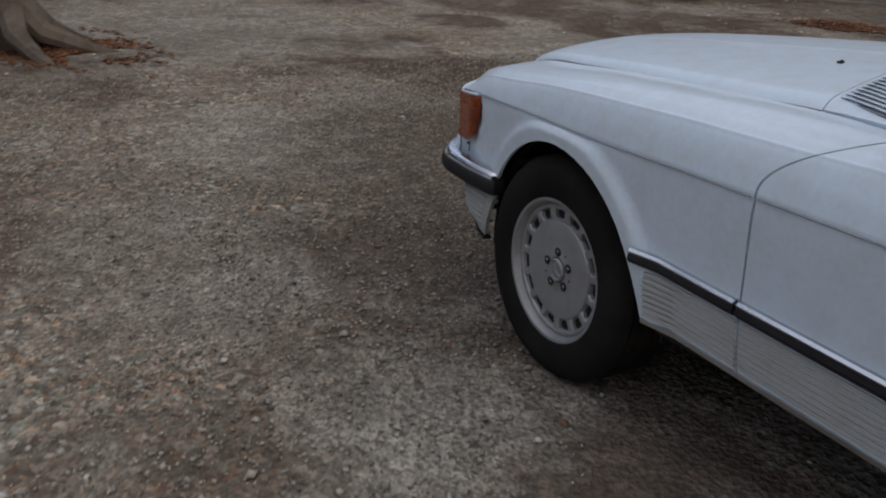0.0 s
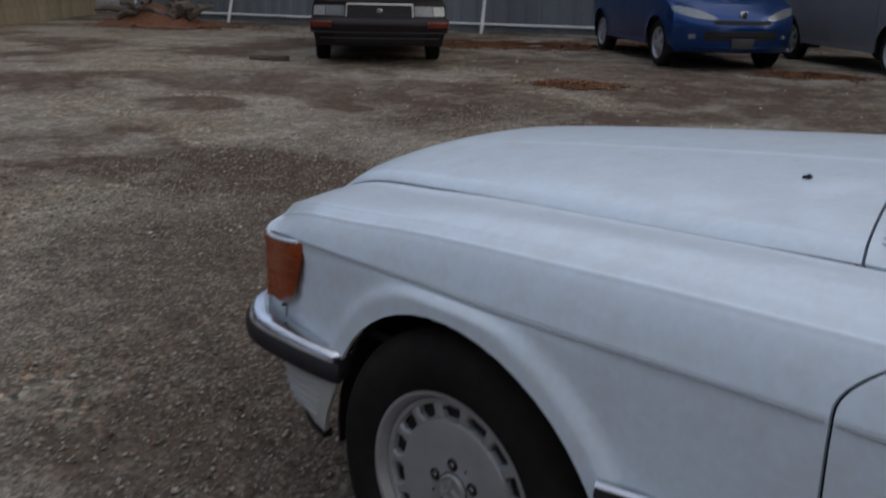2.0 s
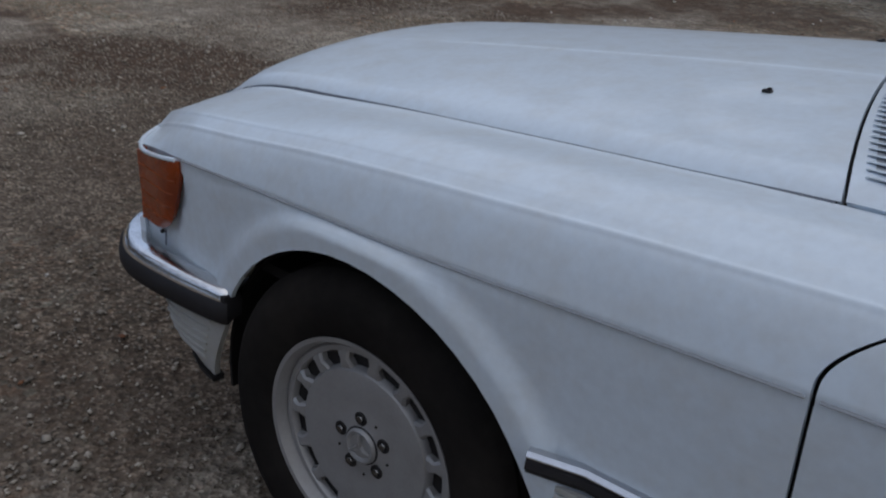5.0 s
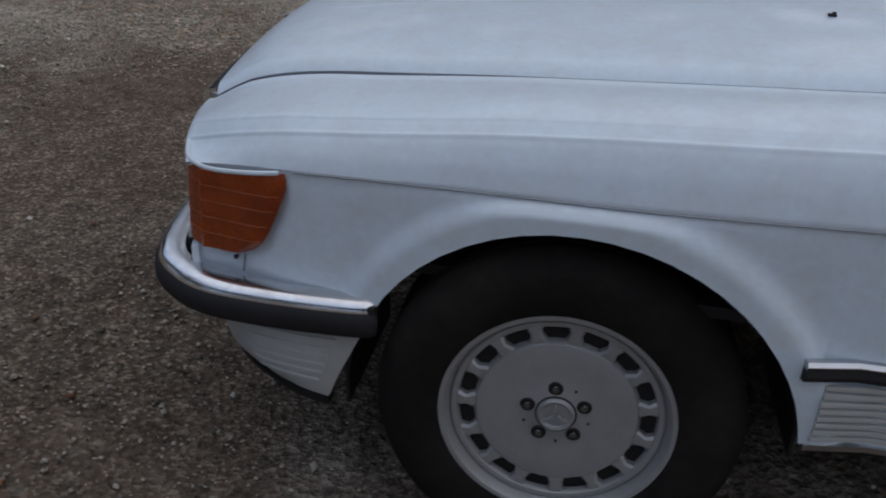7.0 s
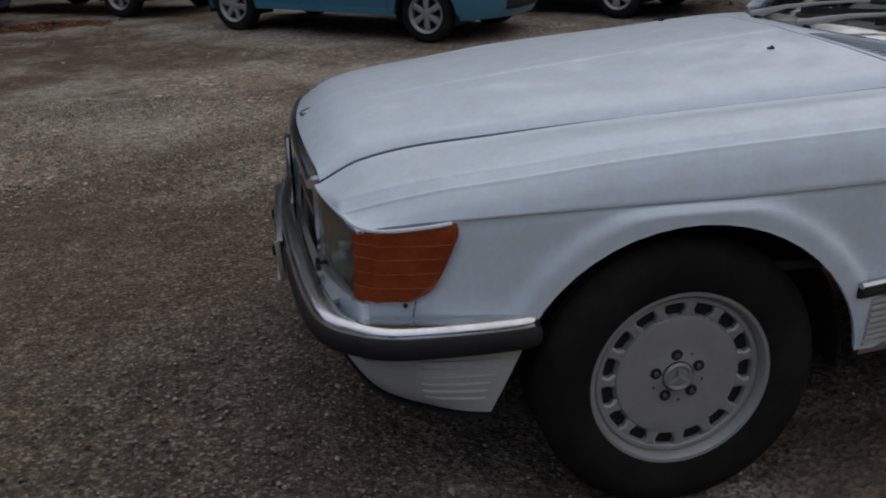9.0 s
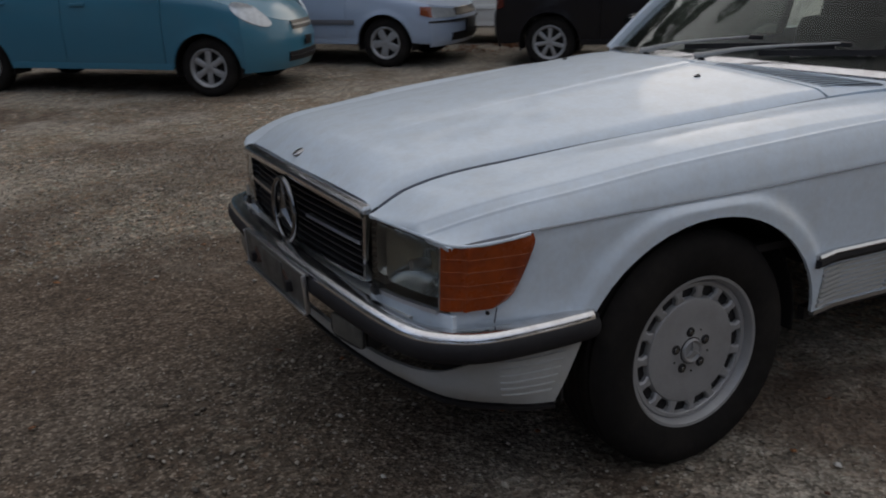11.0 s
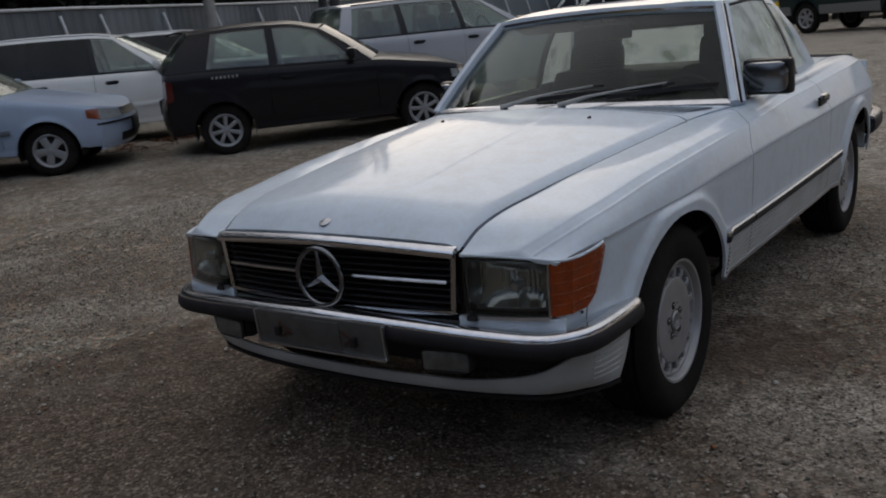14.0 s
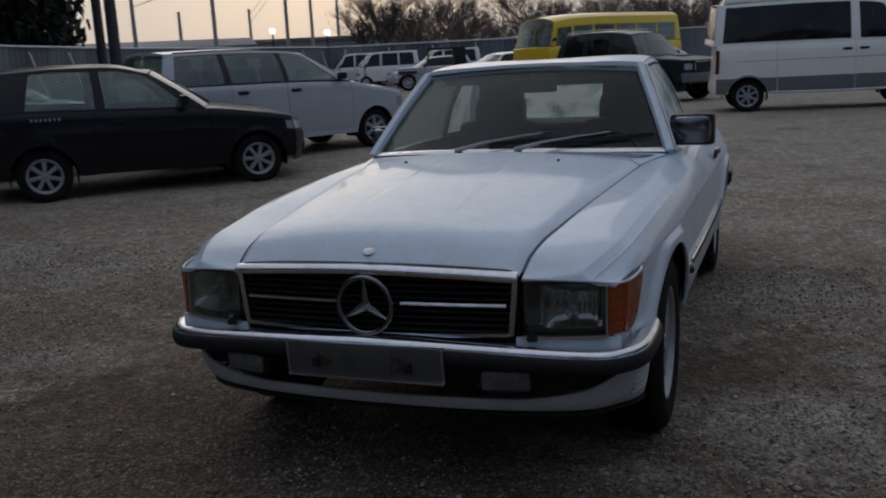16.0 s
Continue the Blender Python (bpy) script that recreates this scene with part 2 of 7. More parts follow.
M["bark"] = material("bark", (0.13, 0.105, 0.085), 0.9, wear=0.8, wear_scale=6, tint=(0.05, 0.038, 0.03), grain=0.3, grain_scale=22, bump=1.0, bump_scale=18)
M["twig"] = material("twig", (0.055, 0.042, 0.036), 0.9, grain=0.3, grain_scale=4)
M["scrub_stem"] = material("scrub_stem", (0.14, 0.10, 0.08), 0.9, grain=0.5, grain_scale=2.0)
M["leaf_litter"] = material("leaf_litter", (0.15, 0.06, 0.028), 0.85, grain=0.5, grain_scale=30, wear=0.8, wear_scale=9, tint=(0.07, 0.028, 0.016))
M["concrete"] = material("concrete", (0.30, 0.29, 0.27), 0.85, wear=0.6, wear_scale=3, tint=(0.17, 0.16, 0.15), grain=0.12, grain_scale=30, bump=0.3)
M["dark_steel"] = material("dark_steel", (0.04, 0.04, 0.045), 0.6, 0.3, grain=0.2, grain_scale=8)
M["roof_sheet"] = material("roof_sheet", (0.16, 0.16, 0.165), 0.6, wear=0.6, wear_scale=0.4, tint=(0.09, 0.085, 0.08), grain=0.1, grain_scale=3)
M["site_wall"] = material("site_wall", (0.26, 0.30, 0.34), 0.7, wear=0.6, wear_scale=0.5, tint=(0.14, 0.15, 0.17), grain=0.1, grain_scale=3)
M["flood_lamp"] = glow("flood_lamp", (1.0, 0.86, 0.62), 14.0)
M["yellow_sign"] = glow("yellow_sign", (0.75, 0.70, 0.12), 0.7)
for key, colour in dict(teal=(0.030, 0.155, 0.235), pale_blue=(0.33, 0.405, 0.52), pearl_white=(0.78, 0.775, 0.735), night_black=(0.0095, 0.0088, 0.0105), silver=(0.40, 0.415, 0.44),
                        navy=(0.0025, 0.036, 0.150), maroon_black=(0.011, 0.008, 0.009), grey_silver=(0.155, 0.157, 0.175), bus_yellow=(0.80, 0.54, 0.02), cream_white=(0.86, 0.85, 0.79),
                        deep_green=(0.012, 0.025, 0.026), van_grey=(0.16, 0.165, 0.165), olive_brown=(0.05, 0.045, 0.045)).items():
    M[key] = material(key, colour, 0.30, 0.55 if key == "navy" else 0.2 if key == "grey_silver" else 0.0, spec=0.15 if max(colour) < 0.08 else 0.5, wear=0.35, wear_scale=2.5, tint=tuple(0.8 * c + (0.015 if max(colour) > 0.03 else 0.005) for c in colour), grain=0.06, grain_scale=150, coat=0.2 if max(colour) < 0.1 else 0.45)


def gravel(name):
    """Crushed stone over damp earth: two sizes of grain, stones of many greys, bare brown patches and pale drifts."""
    m = bpy.data.materials.new(name)
    m.use_nodes = True
    nt = m.node_tree
    b = nt.nodes["Principled BSDF"]
    b.inputs["Roughness"].default_value = 0.93
    b.inputs["Specular IOR Level"].default_value = 0.25
    at = nt.nodes.new("ShaderNodeTexCoord")

    def tex(kind, scale, **more):
        n = nt.nodes.new(kind)
        n.inputs["Scale"].default_value = scale
        for k, v in more.items():
            n.inputs[k].default_value = v
        nt.links.new(at.outputs["Object"], n.inputs["Vector"])
        return n

    def ramp(src, stops):
        r = nt.nodes.new("ShaderNodeValToRGB")
        e = r.color_ramp.elements
        while len(e) < len(stops):
            e.new(0.5)
        for el, (p, c) in zip(e, stops):
            el.position, el.color = p, (*c, 1)
        nt.links.new(src, r.inputs[0])
        return r.outputs[0]

    def mix(fac, a, c, kind="MIX"):
        x = nt.nodes.new("ShaderNodeMix")
        x.data_type, x.blend_type = "RGBA", kind
        if isinstance(fac, float):
            x.inputs[0].default_value = fac
        else:
            nt.links.new(fac, x.inputs[0])
        nt.links.new(a, x.inputs[6])
        nt.links.new(c, x.inputs[7])
        return x.outputs[2]

    v = tex("ShaderNodeTexVoronoi", 46.0)
    v2 = tex("ShaderNodeTexVoronoi", 110.0)

    def one(src):
        n = nt.nodes.new("ShaderNodeSeparateColor")
        nt.links.new(src, n.inputs[0])
        return n.outputs[0]

    c1, c2 = one(v.outputs["Color"]), one(v2.outputs["Color"])
    stone = ramp(c1, [(0.0, (0.060, 0.053, 0.045)), (0.40, (0.165, 0.150, 0.128)), (0.8, (0.29, 0.267, 0.231)), (1.0, (0.54, 0.51, 0.45))])
    fine = ramp(c2, [(0.0, (0.065, 0.054, 0.042)), (0.6, (0.19, 0.164, 0.133)), (1.0, (0.38, 0.34, 0.283))])
    big = tex("ShaderNodeTexNoise", 0.42, Detail=7.0, Roughness=0.62)
    mid = tex("ShaderNodeTexNoise", 2.6, Detail=6.0, Roughness=0.65)
    mask = ramp(mid.outputs[0], [(0.42, (0, 0, 0)), (0.60, (1, 1, 1))])
    col = mix(mask, fine, stone)
    # some stones lean to grey-green, some to rust
    hue = nt.nodes.new("ShaderNodeSeparateColor")
    nt.links.new(v.outputs["Color"], hue.inputs[0])
    tone = ramp(hue.outputs[1], [(0.0, (0.86, 1.0, 0.98)), (0.45, (1.0, 1.0, 1.0)), (0.8, (1.08, 1.0, 0.92)), (1.0, (1.35, 0.98, 0.80))])
    col = mix(1.0, col, tone, "MULTIPLY")
    dirt = tex("ShaderNodeTexNoise", 55.0, Detail=4.0)
    earth = ramp(dirt.outputs[0], [(0.3, (0.040, 0.028, 0.021)), (0.7, (0.115, 0.082, 0.062))])
    bare = ramp(big.outputs[0], [(0.455, (0, 0, 0)), (0.52, (0.92, 0.92, 0.92))])
    sep = nt.nodes.new("ShaderNodeSeparateXYZ")
    nt.links.new(at.outputs["Object"], sep.inputs[0])
    east = nt.nodes.new("ShaderNodeMapRange")
    east.inputs[1].default_value, east.inputs[2].default_value, east.inputs[3].default_value, east.inputs[4].default_value = -3.0, 4.5, 1.0, 0.12
    nt.links.new(sep.outputs[0], east.inputs[0])
    col = mix(mix(1.0, bare, east.outputs[0], "MULTIPLY"), col, earth)
    pale = tex("ShaderNodeTexNoise", 0.7, Detail=6.0, Roughness=0.6)
    drift = ramp(pale.outputs[0], [(0.49, (0, 0, 0)), (0.60, (0.62, 0.62, 0.62))])
    grit = ramp(c2, [(0.0, (0.125, 0.117, 0.102)), (1.0, (0.44, 0.42, 0.375))])
    col = mix(drift, col, grit)
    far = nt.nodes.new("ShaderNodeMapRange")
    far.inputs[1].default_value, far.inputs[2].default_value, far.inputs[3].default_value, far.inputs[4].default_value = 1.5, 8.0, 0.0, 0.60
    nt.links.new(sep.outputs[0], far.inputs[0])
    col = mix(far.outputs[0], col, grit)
    # a darker brown ellipse round the white car's nose, its edge broken by noise

    def calc(op, a, c):
        n = nt.nodes.new("ShaderNodeMath")
        n.operation = op
        for i, v in enumerate((a, c)):
            if isinstance(v, float):
                n.inputs[i].default_value = v
            else:
                nt.links.new(v, n.inputs[i])
        return n.outputs[0]

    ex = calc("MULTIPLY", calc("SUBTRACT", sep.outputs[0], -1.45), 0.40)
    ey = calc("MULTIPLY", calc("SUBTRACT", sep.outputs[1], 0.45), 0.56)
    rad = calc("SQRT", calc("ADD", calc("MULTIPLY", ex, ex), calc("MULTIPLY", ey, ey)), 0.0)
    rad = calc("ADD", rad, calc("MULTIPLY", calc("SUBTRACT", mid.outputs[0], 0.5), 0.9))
    brown_zone = ramp(rad, [(0.55, (0.84, 0.84, 0.84)), (1.05, (0, 0, 0))])
    brown_grit = ramp(c2, [(0.0, (0.034, 0.026, 0.020)), (0.75, (0.100, 0.080, 0.062)), (1.0, (0.22, 0.19, 0.16))])
    # single blotches: bare earth, drifts of clean pale stone, one patch of painted shade

    def stain_shade_mask(cx, cy, rx, ry, strength):
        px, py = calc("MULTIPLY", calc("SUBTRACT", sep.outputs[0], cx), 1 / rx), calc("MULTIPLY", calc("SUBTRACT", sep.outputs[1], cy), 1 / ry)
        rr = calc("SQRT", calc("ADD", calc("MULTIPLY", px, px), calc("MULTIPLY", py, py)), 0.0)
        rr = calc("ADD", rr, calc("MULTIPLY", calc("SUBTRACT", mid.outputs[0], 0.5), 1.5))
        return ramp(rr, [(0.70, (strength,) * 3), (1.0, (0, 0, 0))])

    for cx, cy, rx, ry, k in ((-6.6, -0.2, 2.0, 1.7, 0.55), (-5.0, 2.7, 1.0, 0.6, 0.45), (-2.6, -0.5, 0.9, 0.85, 0.72), (-7.6, 4.0, 1.6, 1.2, 0.2), (0.0, -1.25, 0.5, 0.38, 0.5), (-1.2, -1.5, 0.9, 0.5, 0.4)):
        col = mix(stain_shade_mask(cx, cy, rx, ry, k), col, grit)
    # the blotch at (0.64, -0.85) paints the car's shade by the front wheel
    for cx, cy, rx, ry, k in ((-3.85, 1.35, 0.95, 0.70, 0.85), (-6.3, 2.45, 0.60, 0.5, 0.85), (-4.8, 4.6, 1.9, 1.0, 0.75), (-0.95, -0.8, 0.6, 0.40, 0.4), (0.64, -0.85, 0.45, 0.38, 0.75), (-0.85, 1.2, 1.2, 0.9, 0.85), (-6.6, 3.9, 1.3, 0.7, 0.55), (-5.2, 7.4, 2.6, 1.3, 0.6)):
        col = mix(stain_shade_mask(cx, cy, rx, ry, k), col, earth)
    # scuffed grey grit and darker trodden patches, half a metre across
    scuff = tex("ShaderNodeTexNoise", 1.7, Detail=8.0, Roughness=0.68)
    col = mix(ramp(scuff.outputs[0], [(0.52, (0, 0, 0)), (0.66, (0.55, 0.55, 0.55))]), col, grit)
    col = mix(ramp(scuff.outputs[0], [(0.30, (0.6, 0.6, 0.6)), (0.46, (0, 0, 0))]), col, earth)
    col = mix(brown_zone, col, brown_grit)
    # clumps of coarser stone
    v3 = tex("ShaderNodeTexVoronoi", 21.0)
    clump = ramp(one(v3.outputs["Color"]), [(0.0, (0.62, 0.61, 0.60)), (0.6, (1.0, 1.0, 1.0)), (1.0, (1.42, 1.42, 1.42))])
    col = mix(0.65, col, clump, "MULTIPLY")
    warm = nt.nodes.new("ShaderNodeRGB")
    warm.outputs[0].default_value = (1.115, 1.065, 1.005, 1)
    col = mix(1.0, col, warm.outputs[0], "MULTIPLY")
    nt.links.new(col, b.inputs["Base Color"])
    bp = nt.nodes.new("ShaderNodeBump")
    bp.inputs["Strength"].default_value, bp.inputs["Distance"].default_value = 0.8, 0.014
    nt.links.new(v.outputs["Distance"], bp.inputs["Height"])
    bp2 = nt.nodes.new("ShaderNodeBump")
    bp2.inputs["Strength"].default_value, bp2.inputs["Distance"].default_value = 0.6, 0.006
    nt.links.new(v2.outputs["Distance"], bp2.inputs["Height"])
    nt.links.new(bp.outputs[0], bp2.inputs["Normal"])
    nt.links.new(bp2.outputs[0], b.inputs["Normal"])
    return m


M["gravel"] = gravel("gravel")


def stone_material(name, low, high):
    m = bpy.data.materials.new(name)
    m.use_nodes = True
    nt = m.node_tree
    b = nt.nodes["Principled BSDF"]
    b.inputs["Roughness"].default_value = 0.9
    g = nt.nodes.new("ShaderNodeNewGeometry")
    r = nt.nodes.new("ShaderNodeValToRGB")
    r.color_ramp.elements[0].color, r.color_ramp.elements[1].color = (*low, 1), (*high, 1)
    r.color_ramp.elements[1].position = 0.92
    nt.links.new(g.outputs["Random Per Island"], r.inputs[0])
    nt.links.new(r.outputs[0], b.inputs["Base Color"])
    return m


M["pebble"] = stone_material("pebble", (0.080, 0.068, 0.054), (0.42, 0.38, 0.32))
M["dry_leaf"] = stone_material("dry_leaf", (0.07, 0.026, 0.014), (0.26, 0.11, 0.045))
M["pale_stone"] = stone_material("pale_stone", (0.26, 0.245, 0.22), (0.58, 0.56, 0.52))
M["dark_leaf"] = stone_material("dark_leaf", (0.006, 0.008, 0.006), (0.03, 0.036, 0.024))


# ---------------------------------------------------------------- mesh tools


def ground_z(x, y):
    """The yard's height: level under the white car, rising a little round it."""
    r = math.hypot(x - 0.4, y + 0.6)
    k = min(max((r - 3.5) / 8.0, 0.0), 1.0)
    return 0.17 * k * k * (3 - 2 * k) + 0.010 * min(max(r - 24.0, 0.0), 40.0)


def part(name, geo, mat, parent=None, label="", smooth=True):
    """Links one mesh object, from a bmesh or from (points, faces), under a thing or a part."""
    me = bpy.data.meshes.new(name)
    if isinstance(geo, tuple):
        me.from_pydata([tuple(float(c) for c in p) for p in geo[0]], [], [tuple(f) for f in geo[1]])
        bm = bmesh.new()
        bm.from_mesh(me)
        bmesh.ops.recalc_face_normals(bm, faces=bm.faces)
        bm.to_mesh(me)
        bm.free()
    else:
        bmesh.ops.recalc_face_normals(geo, faces=geo.faces)
        geo.to_mesh(me)
        geo.free()
    if smooth:
        me.shade_smooth()
        me.set_sharp_from_angle(angle=radians(38))
    me.materials.append(M[mat] if isinstance(mat, str) else mat)
    ob = new(name, me)
    ob.parent = parent
    if label:
        ob["label"] = label
    return ob


def again(ob, parent, m):
    """The same mesh once more, under a parent, at the pose m."""
    o = new(ob.name.split(".")[0], ob.data)
    o.parent, o.matrix_basis = parent, m
    if "label" in ob:
        o["label"] = ob["label"]
    return o


def empty(name, m, label, category, group=""):
    e = new(name)
    e.empty_display_size = 0.1
    e.matrix_basis = m
    return tagged(e, label, category, group)


def sheet(p, thick=0.008, inward=None):
    """A surface through a grid of points, with thickness towards the inward point (or away from its normals)."""
    p = np.asarray(p, float)
    nu, nv = p.shape[:2]
    du, dv = np.gradient(p, axis=0), np.gradient(p, axis=1)
    n = np.cross(du, dv)
    n /= np.linalg.norm(n, axis=2, keepdims=True) + 1e-12
    if inward is not None:
        side = ((np.asarray(inward, float) - p) * n).sum()
        n = n if side > 0 else -n
    q = p + n * thick
    pts = np.concatenate([p.reshape(-1, 3), q.reshape(-1, 3)])
    k = nu * nv
    f = []
    for i in range(nu - 1):
        for j in range(nv - 1):
            a = i * nv + j
            f.append((a, a + 1, a + nv + 1, a + nv))
            f.append((k + a, k + a + nv, k + a + nv + 1, k + a + 1))
    ring = [i * nv for i in range(nu)] + [(nu - 1) * nv + j for j in range(1, nv)] + [i * nv + nv - 1 for i in range(nu - 2, -1, -1)] + [j for j in range(nv - 2, 0, -1)]
    for a, b in zip(ring, ring[1:] + ring[:1]):
        f.append((a, b, k + b, k + a))
    return pts, f


def mirrored(geo):
    return np.asarray(geo[0]) * (1, -1, 1), [tuple(reversed(f)) for f in geo[1]]


def joined(*geos):
    pts, faces, n = [], [], 0
    for p, f in geos:
        p = np.asarray(p, float)
        pts.append(p)
        faces += [tuple(i + n for i in q) for q in f]
        n += len(p)
    return np.concatenate(pts), faces


def moved(geo, m):
    return np.array([m @ Vector(p) for p in geo[0]]), geo[1]


def sweep(path, section, closed=False, up=(0, 0, 1), scale=None):
    """Carries a section of (out, up) points along a path; out is to the right of the way."""
    path, sec = np.asarray(path, float), np.asarray(section, float)
    n, k = len(path), len(sec)
    t = np.gradient(path, axis=0) if not closed else np.roll(path, -1, 0) - np.roll(path, 1, 0)
    t /= np.linalg.norm(t, axis=1, keepdims=True) + 1e-12
    out = np.cross(t, np.asarray(up, float))
    out /= np.linalg.norm(out, axis=1, keepdims=True) + 1e-12
    above = np.cross(out, t)
    s = np.ones(n) if scale is None else np.asarray(scale)
    pts = path[:, None] + s[:, None, None] * (out[:, None] * sec[None, :, :1] + above[:, None] * sec[None, :, 1:2])
    f = []
    for i in range(n if closed else n - 1):
        a, b = i * k, (i + 1) % n * k
        f += [(a + j, a + (j + 1) % k, b + (j + 1) % k, b + j) for j in range(k)]
    if not closed:
        f += [tuple(range(k - 1, -1, -1)), tuple(range((n - 1) * k, n * k))]
    return pts.reshape(-1, 3), f


def ring_section(r, n=8, squash=1.0):
    return [(r * math.cos(2 * math.pi * i / n), squash * r * math.sin(2 * math.pi * i / n)) for i in range(n)]


def tube(path, r, n=8, closed=False, up=(0.02, 0.03, 1), scale=None):
    return sweep(path, ring_section(r, n), closed, up, scale)


def lathe(profile, n=48, axis="y"):
    """Turns a profile of (radius, along) points round the axis."""
    pts, f, k = [], [], len(profile)
    for i in range(n):
        a = 2 * math.pi * i / n
        for r, h in profile:
            pts.append((r * math.cos(a), h, r * math.sin(a)) if axis == "y" else (r * math.cos(a), r * math.sin(a), h))
    for i in range(n):
        a, b = i * k, (i + 1) % n * k
        f += [(a + j, a + j + 1, b + j + 1, b + j) for j in range(k - 1)]
    return np.array(pts), f


def rbox(sx, sy, sz, r=0.01, seg=2):
    """A box with rounded edges, centred."""
    bm = bmesh.new()
    bmesh.ops.create_cube(bm, size=1.0)
    bmesh.ops.scale(bm, vec=(sx, sy, sz), verts=bm.verts)
    bmesh.ops.bevel(bm, geom=list(bm.edges), offset=min(r, 0.45 * min(sx, sy, sz)), segments=seg, affect="EDGES", profile=0.6)
    pts = [tuple(v.co) for v in bm.verts]
    bm.verts.index_update()
    f = [tuple(v.index for v in q.verts) for q in bm.faces]
    bm.free()
    return np.array(pts), f


def boxat(sx, sy, sz, at, r=0.01, turn=(0, 0, 0)):
    return moved(rbox(sx, sy, sz, r), pose(*at, *turn))


def smooth_table(xs, ys):
    """A function through the points of a table, with no overshoot."""
    xs, ys = np.asarray(xs, float), np.asarray(ys, float)
    h, d = np.diff(xs), np.diff(ys) / np.diff(xs)
    m = np.zeros(len(xs))
    for i in range(1, len(xs) - 1):
        if d[i - 1] * d[i] > 0:
            w1, w2 = 2 * h[i] + h[i - 1], h[i] + 2 * h[i - 1]
            m[i] = (w1 + w2) / (w1 / d[i - 1] + w2 / d[i])
    m[0], m[-1] = d[0], d[-1]

    def f(x):
        x = min(max(x, xs[0]), xs[-1])
        i = min(max(int(np.searchsorted(xs, x)) - 1, 0), len(h) - 1)
        t = (x - xs[i]) / h[i]
        return float((1 + 2 * t) * (1 - t) ** 2 * ys[i] + t * (1 - t) ** 2 * h[i] * m[i] + t * t * (3 - 2 * t) * ys[i + 1] + t * t * (t - 1) * h[i] * m[i + 1])

    return f


def spread(a, b, n):
    return [a + (b - a) * i / (n - 1) for i in range(n)]


# ---------------------------------------------------------------- wheels


def tyre_geo(R, rim, w):
    """A tyre lying round the y axis, its outer wall at y = -w / 2, with tread grooves."""
    h = w / 2
    prof = [(rim * 0.97, -h * 0.80), (rim + 0.012, -h * 0.93), ((R + rim) / 2, -h), (R - 0.030, -h * 0.95), (R - 0.010, -h * 0.80)]
    for k in (-0.55, -0.2, 0.2, 0.55):
        prof += [(R - 0.001, h * (k - 0.10)), (R - 0.008, h * (k - 0.06)), (R - 0.008, h * (k + 0.06)), (R - 0.001, h * (k + 0.10))]
    prof += [(R - 0.010, h * 0.80), (R - 0.030, h * 0.95), ((R + rim) / 2, h), (rim + 0.012, h * 0.93), (rim * 0.97, h * 0.80)]
    pts, f = lathe(prof, 56)
    pts[:, 2] = np.maximum(pts[:, 2], -R + 0.012)
    return pts, f


def spoke(r0, r1, w0, w1, y0, y1, depth, angle, waist=1.0):
    """A bevelled bar of a wheel, from radius r0 to r1."""
    c = []
    for r, w, y in ((r0, w0, y0), ((r0 + r1) / 2, (w0 + w1) / 2 * waist, (y0 + y1) / 2 - 0.003), (r1, w1, y1)):
        c.append([(r, y + depth, w * 0.5), (r, y + 0.004, w * 0.5), (r, y, w * 0.32), (r, y, -w * 0.32), (r, y + 0.004, -w * 0.5), (r, y + depth, -w * 0.5)])
    pts = np.array(c).reshape(-1, 3)
    f = [(i * 6 + j, i * 6 + (j + 1) % 6, i * 6 + 6 + (j + 1) % 6, i * 6 + 6 + j) for i in range(2) for j in range(6)]
    ca, sa = math.cos(angle), math.sin(angle)
    turn = np.array([[ca, 0, -sa], [0, 1, 0], [sa, 0, ca]])
    return pts @ turn.T, f


WHEELS = {}


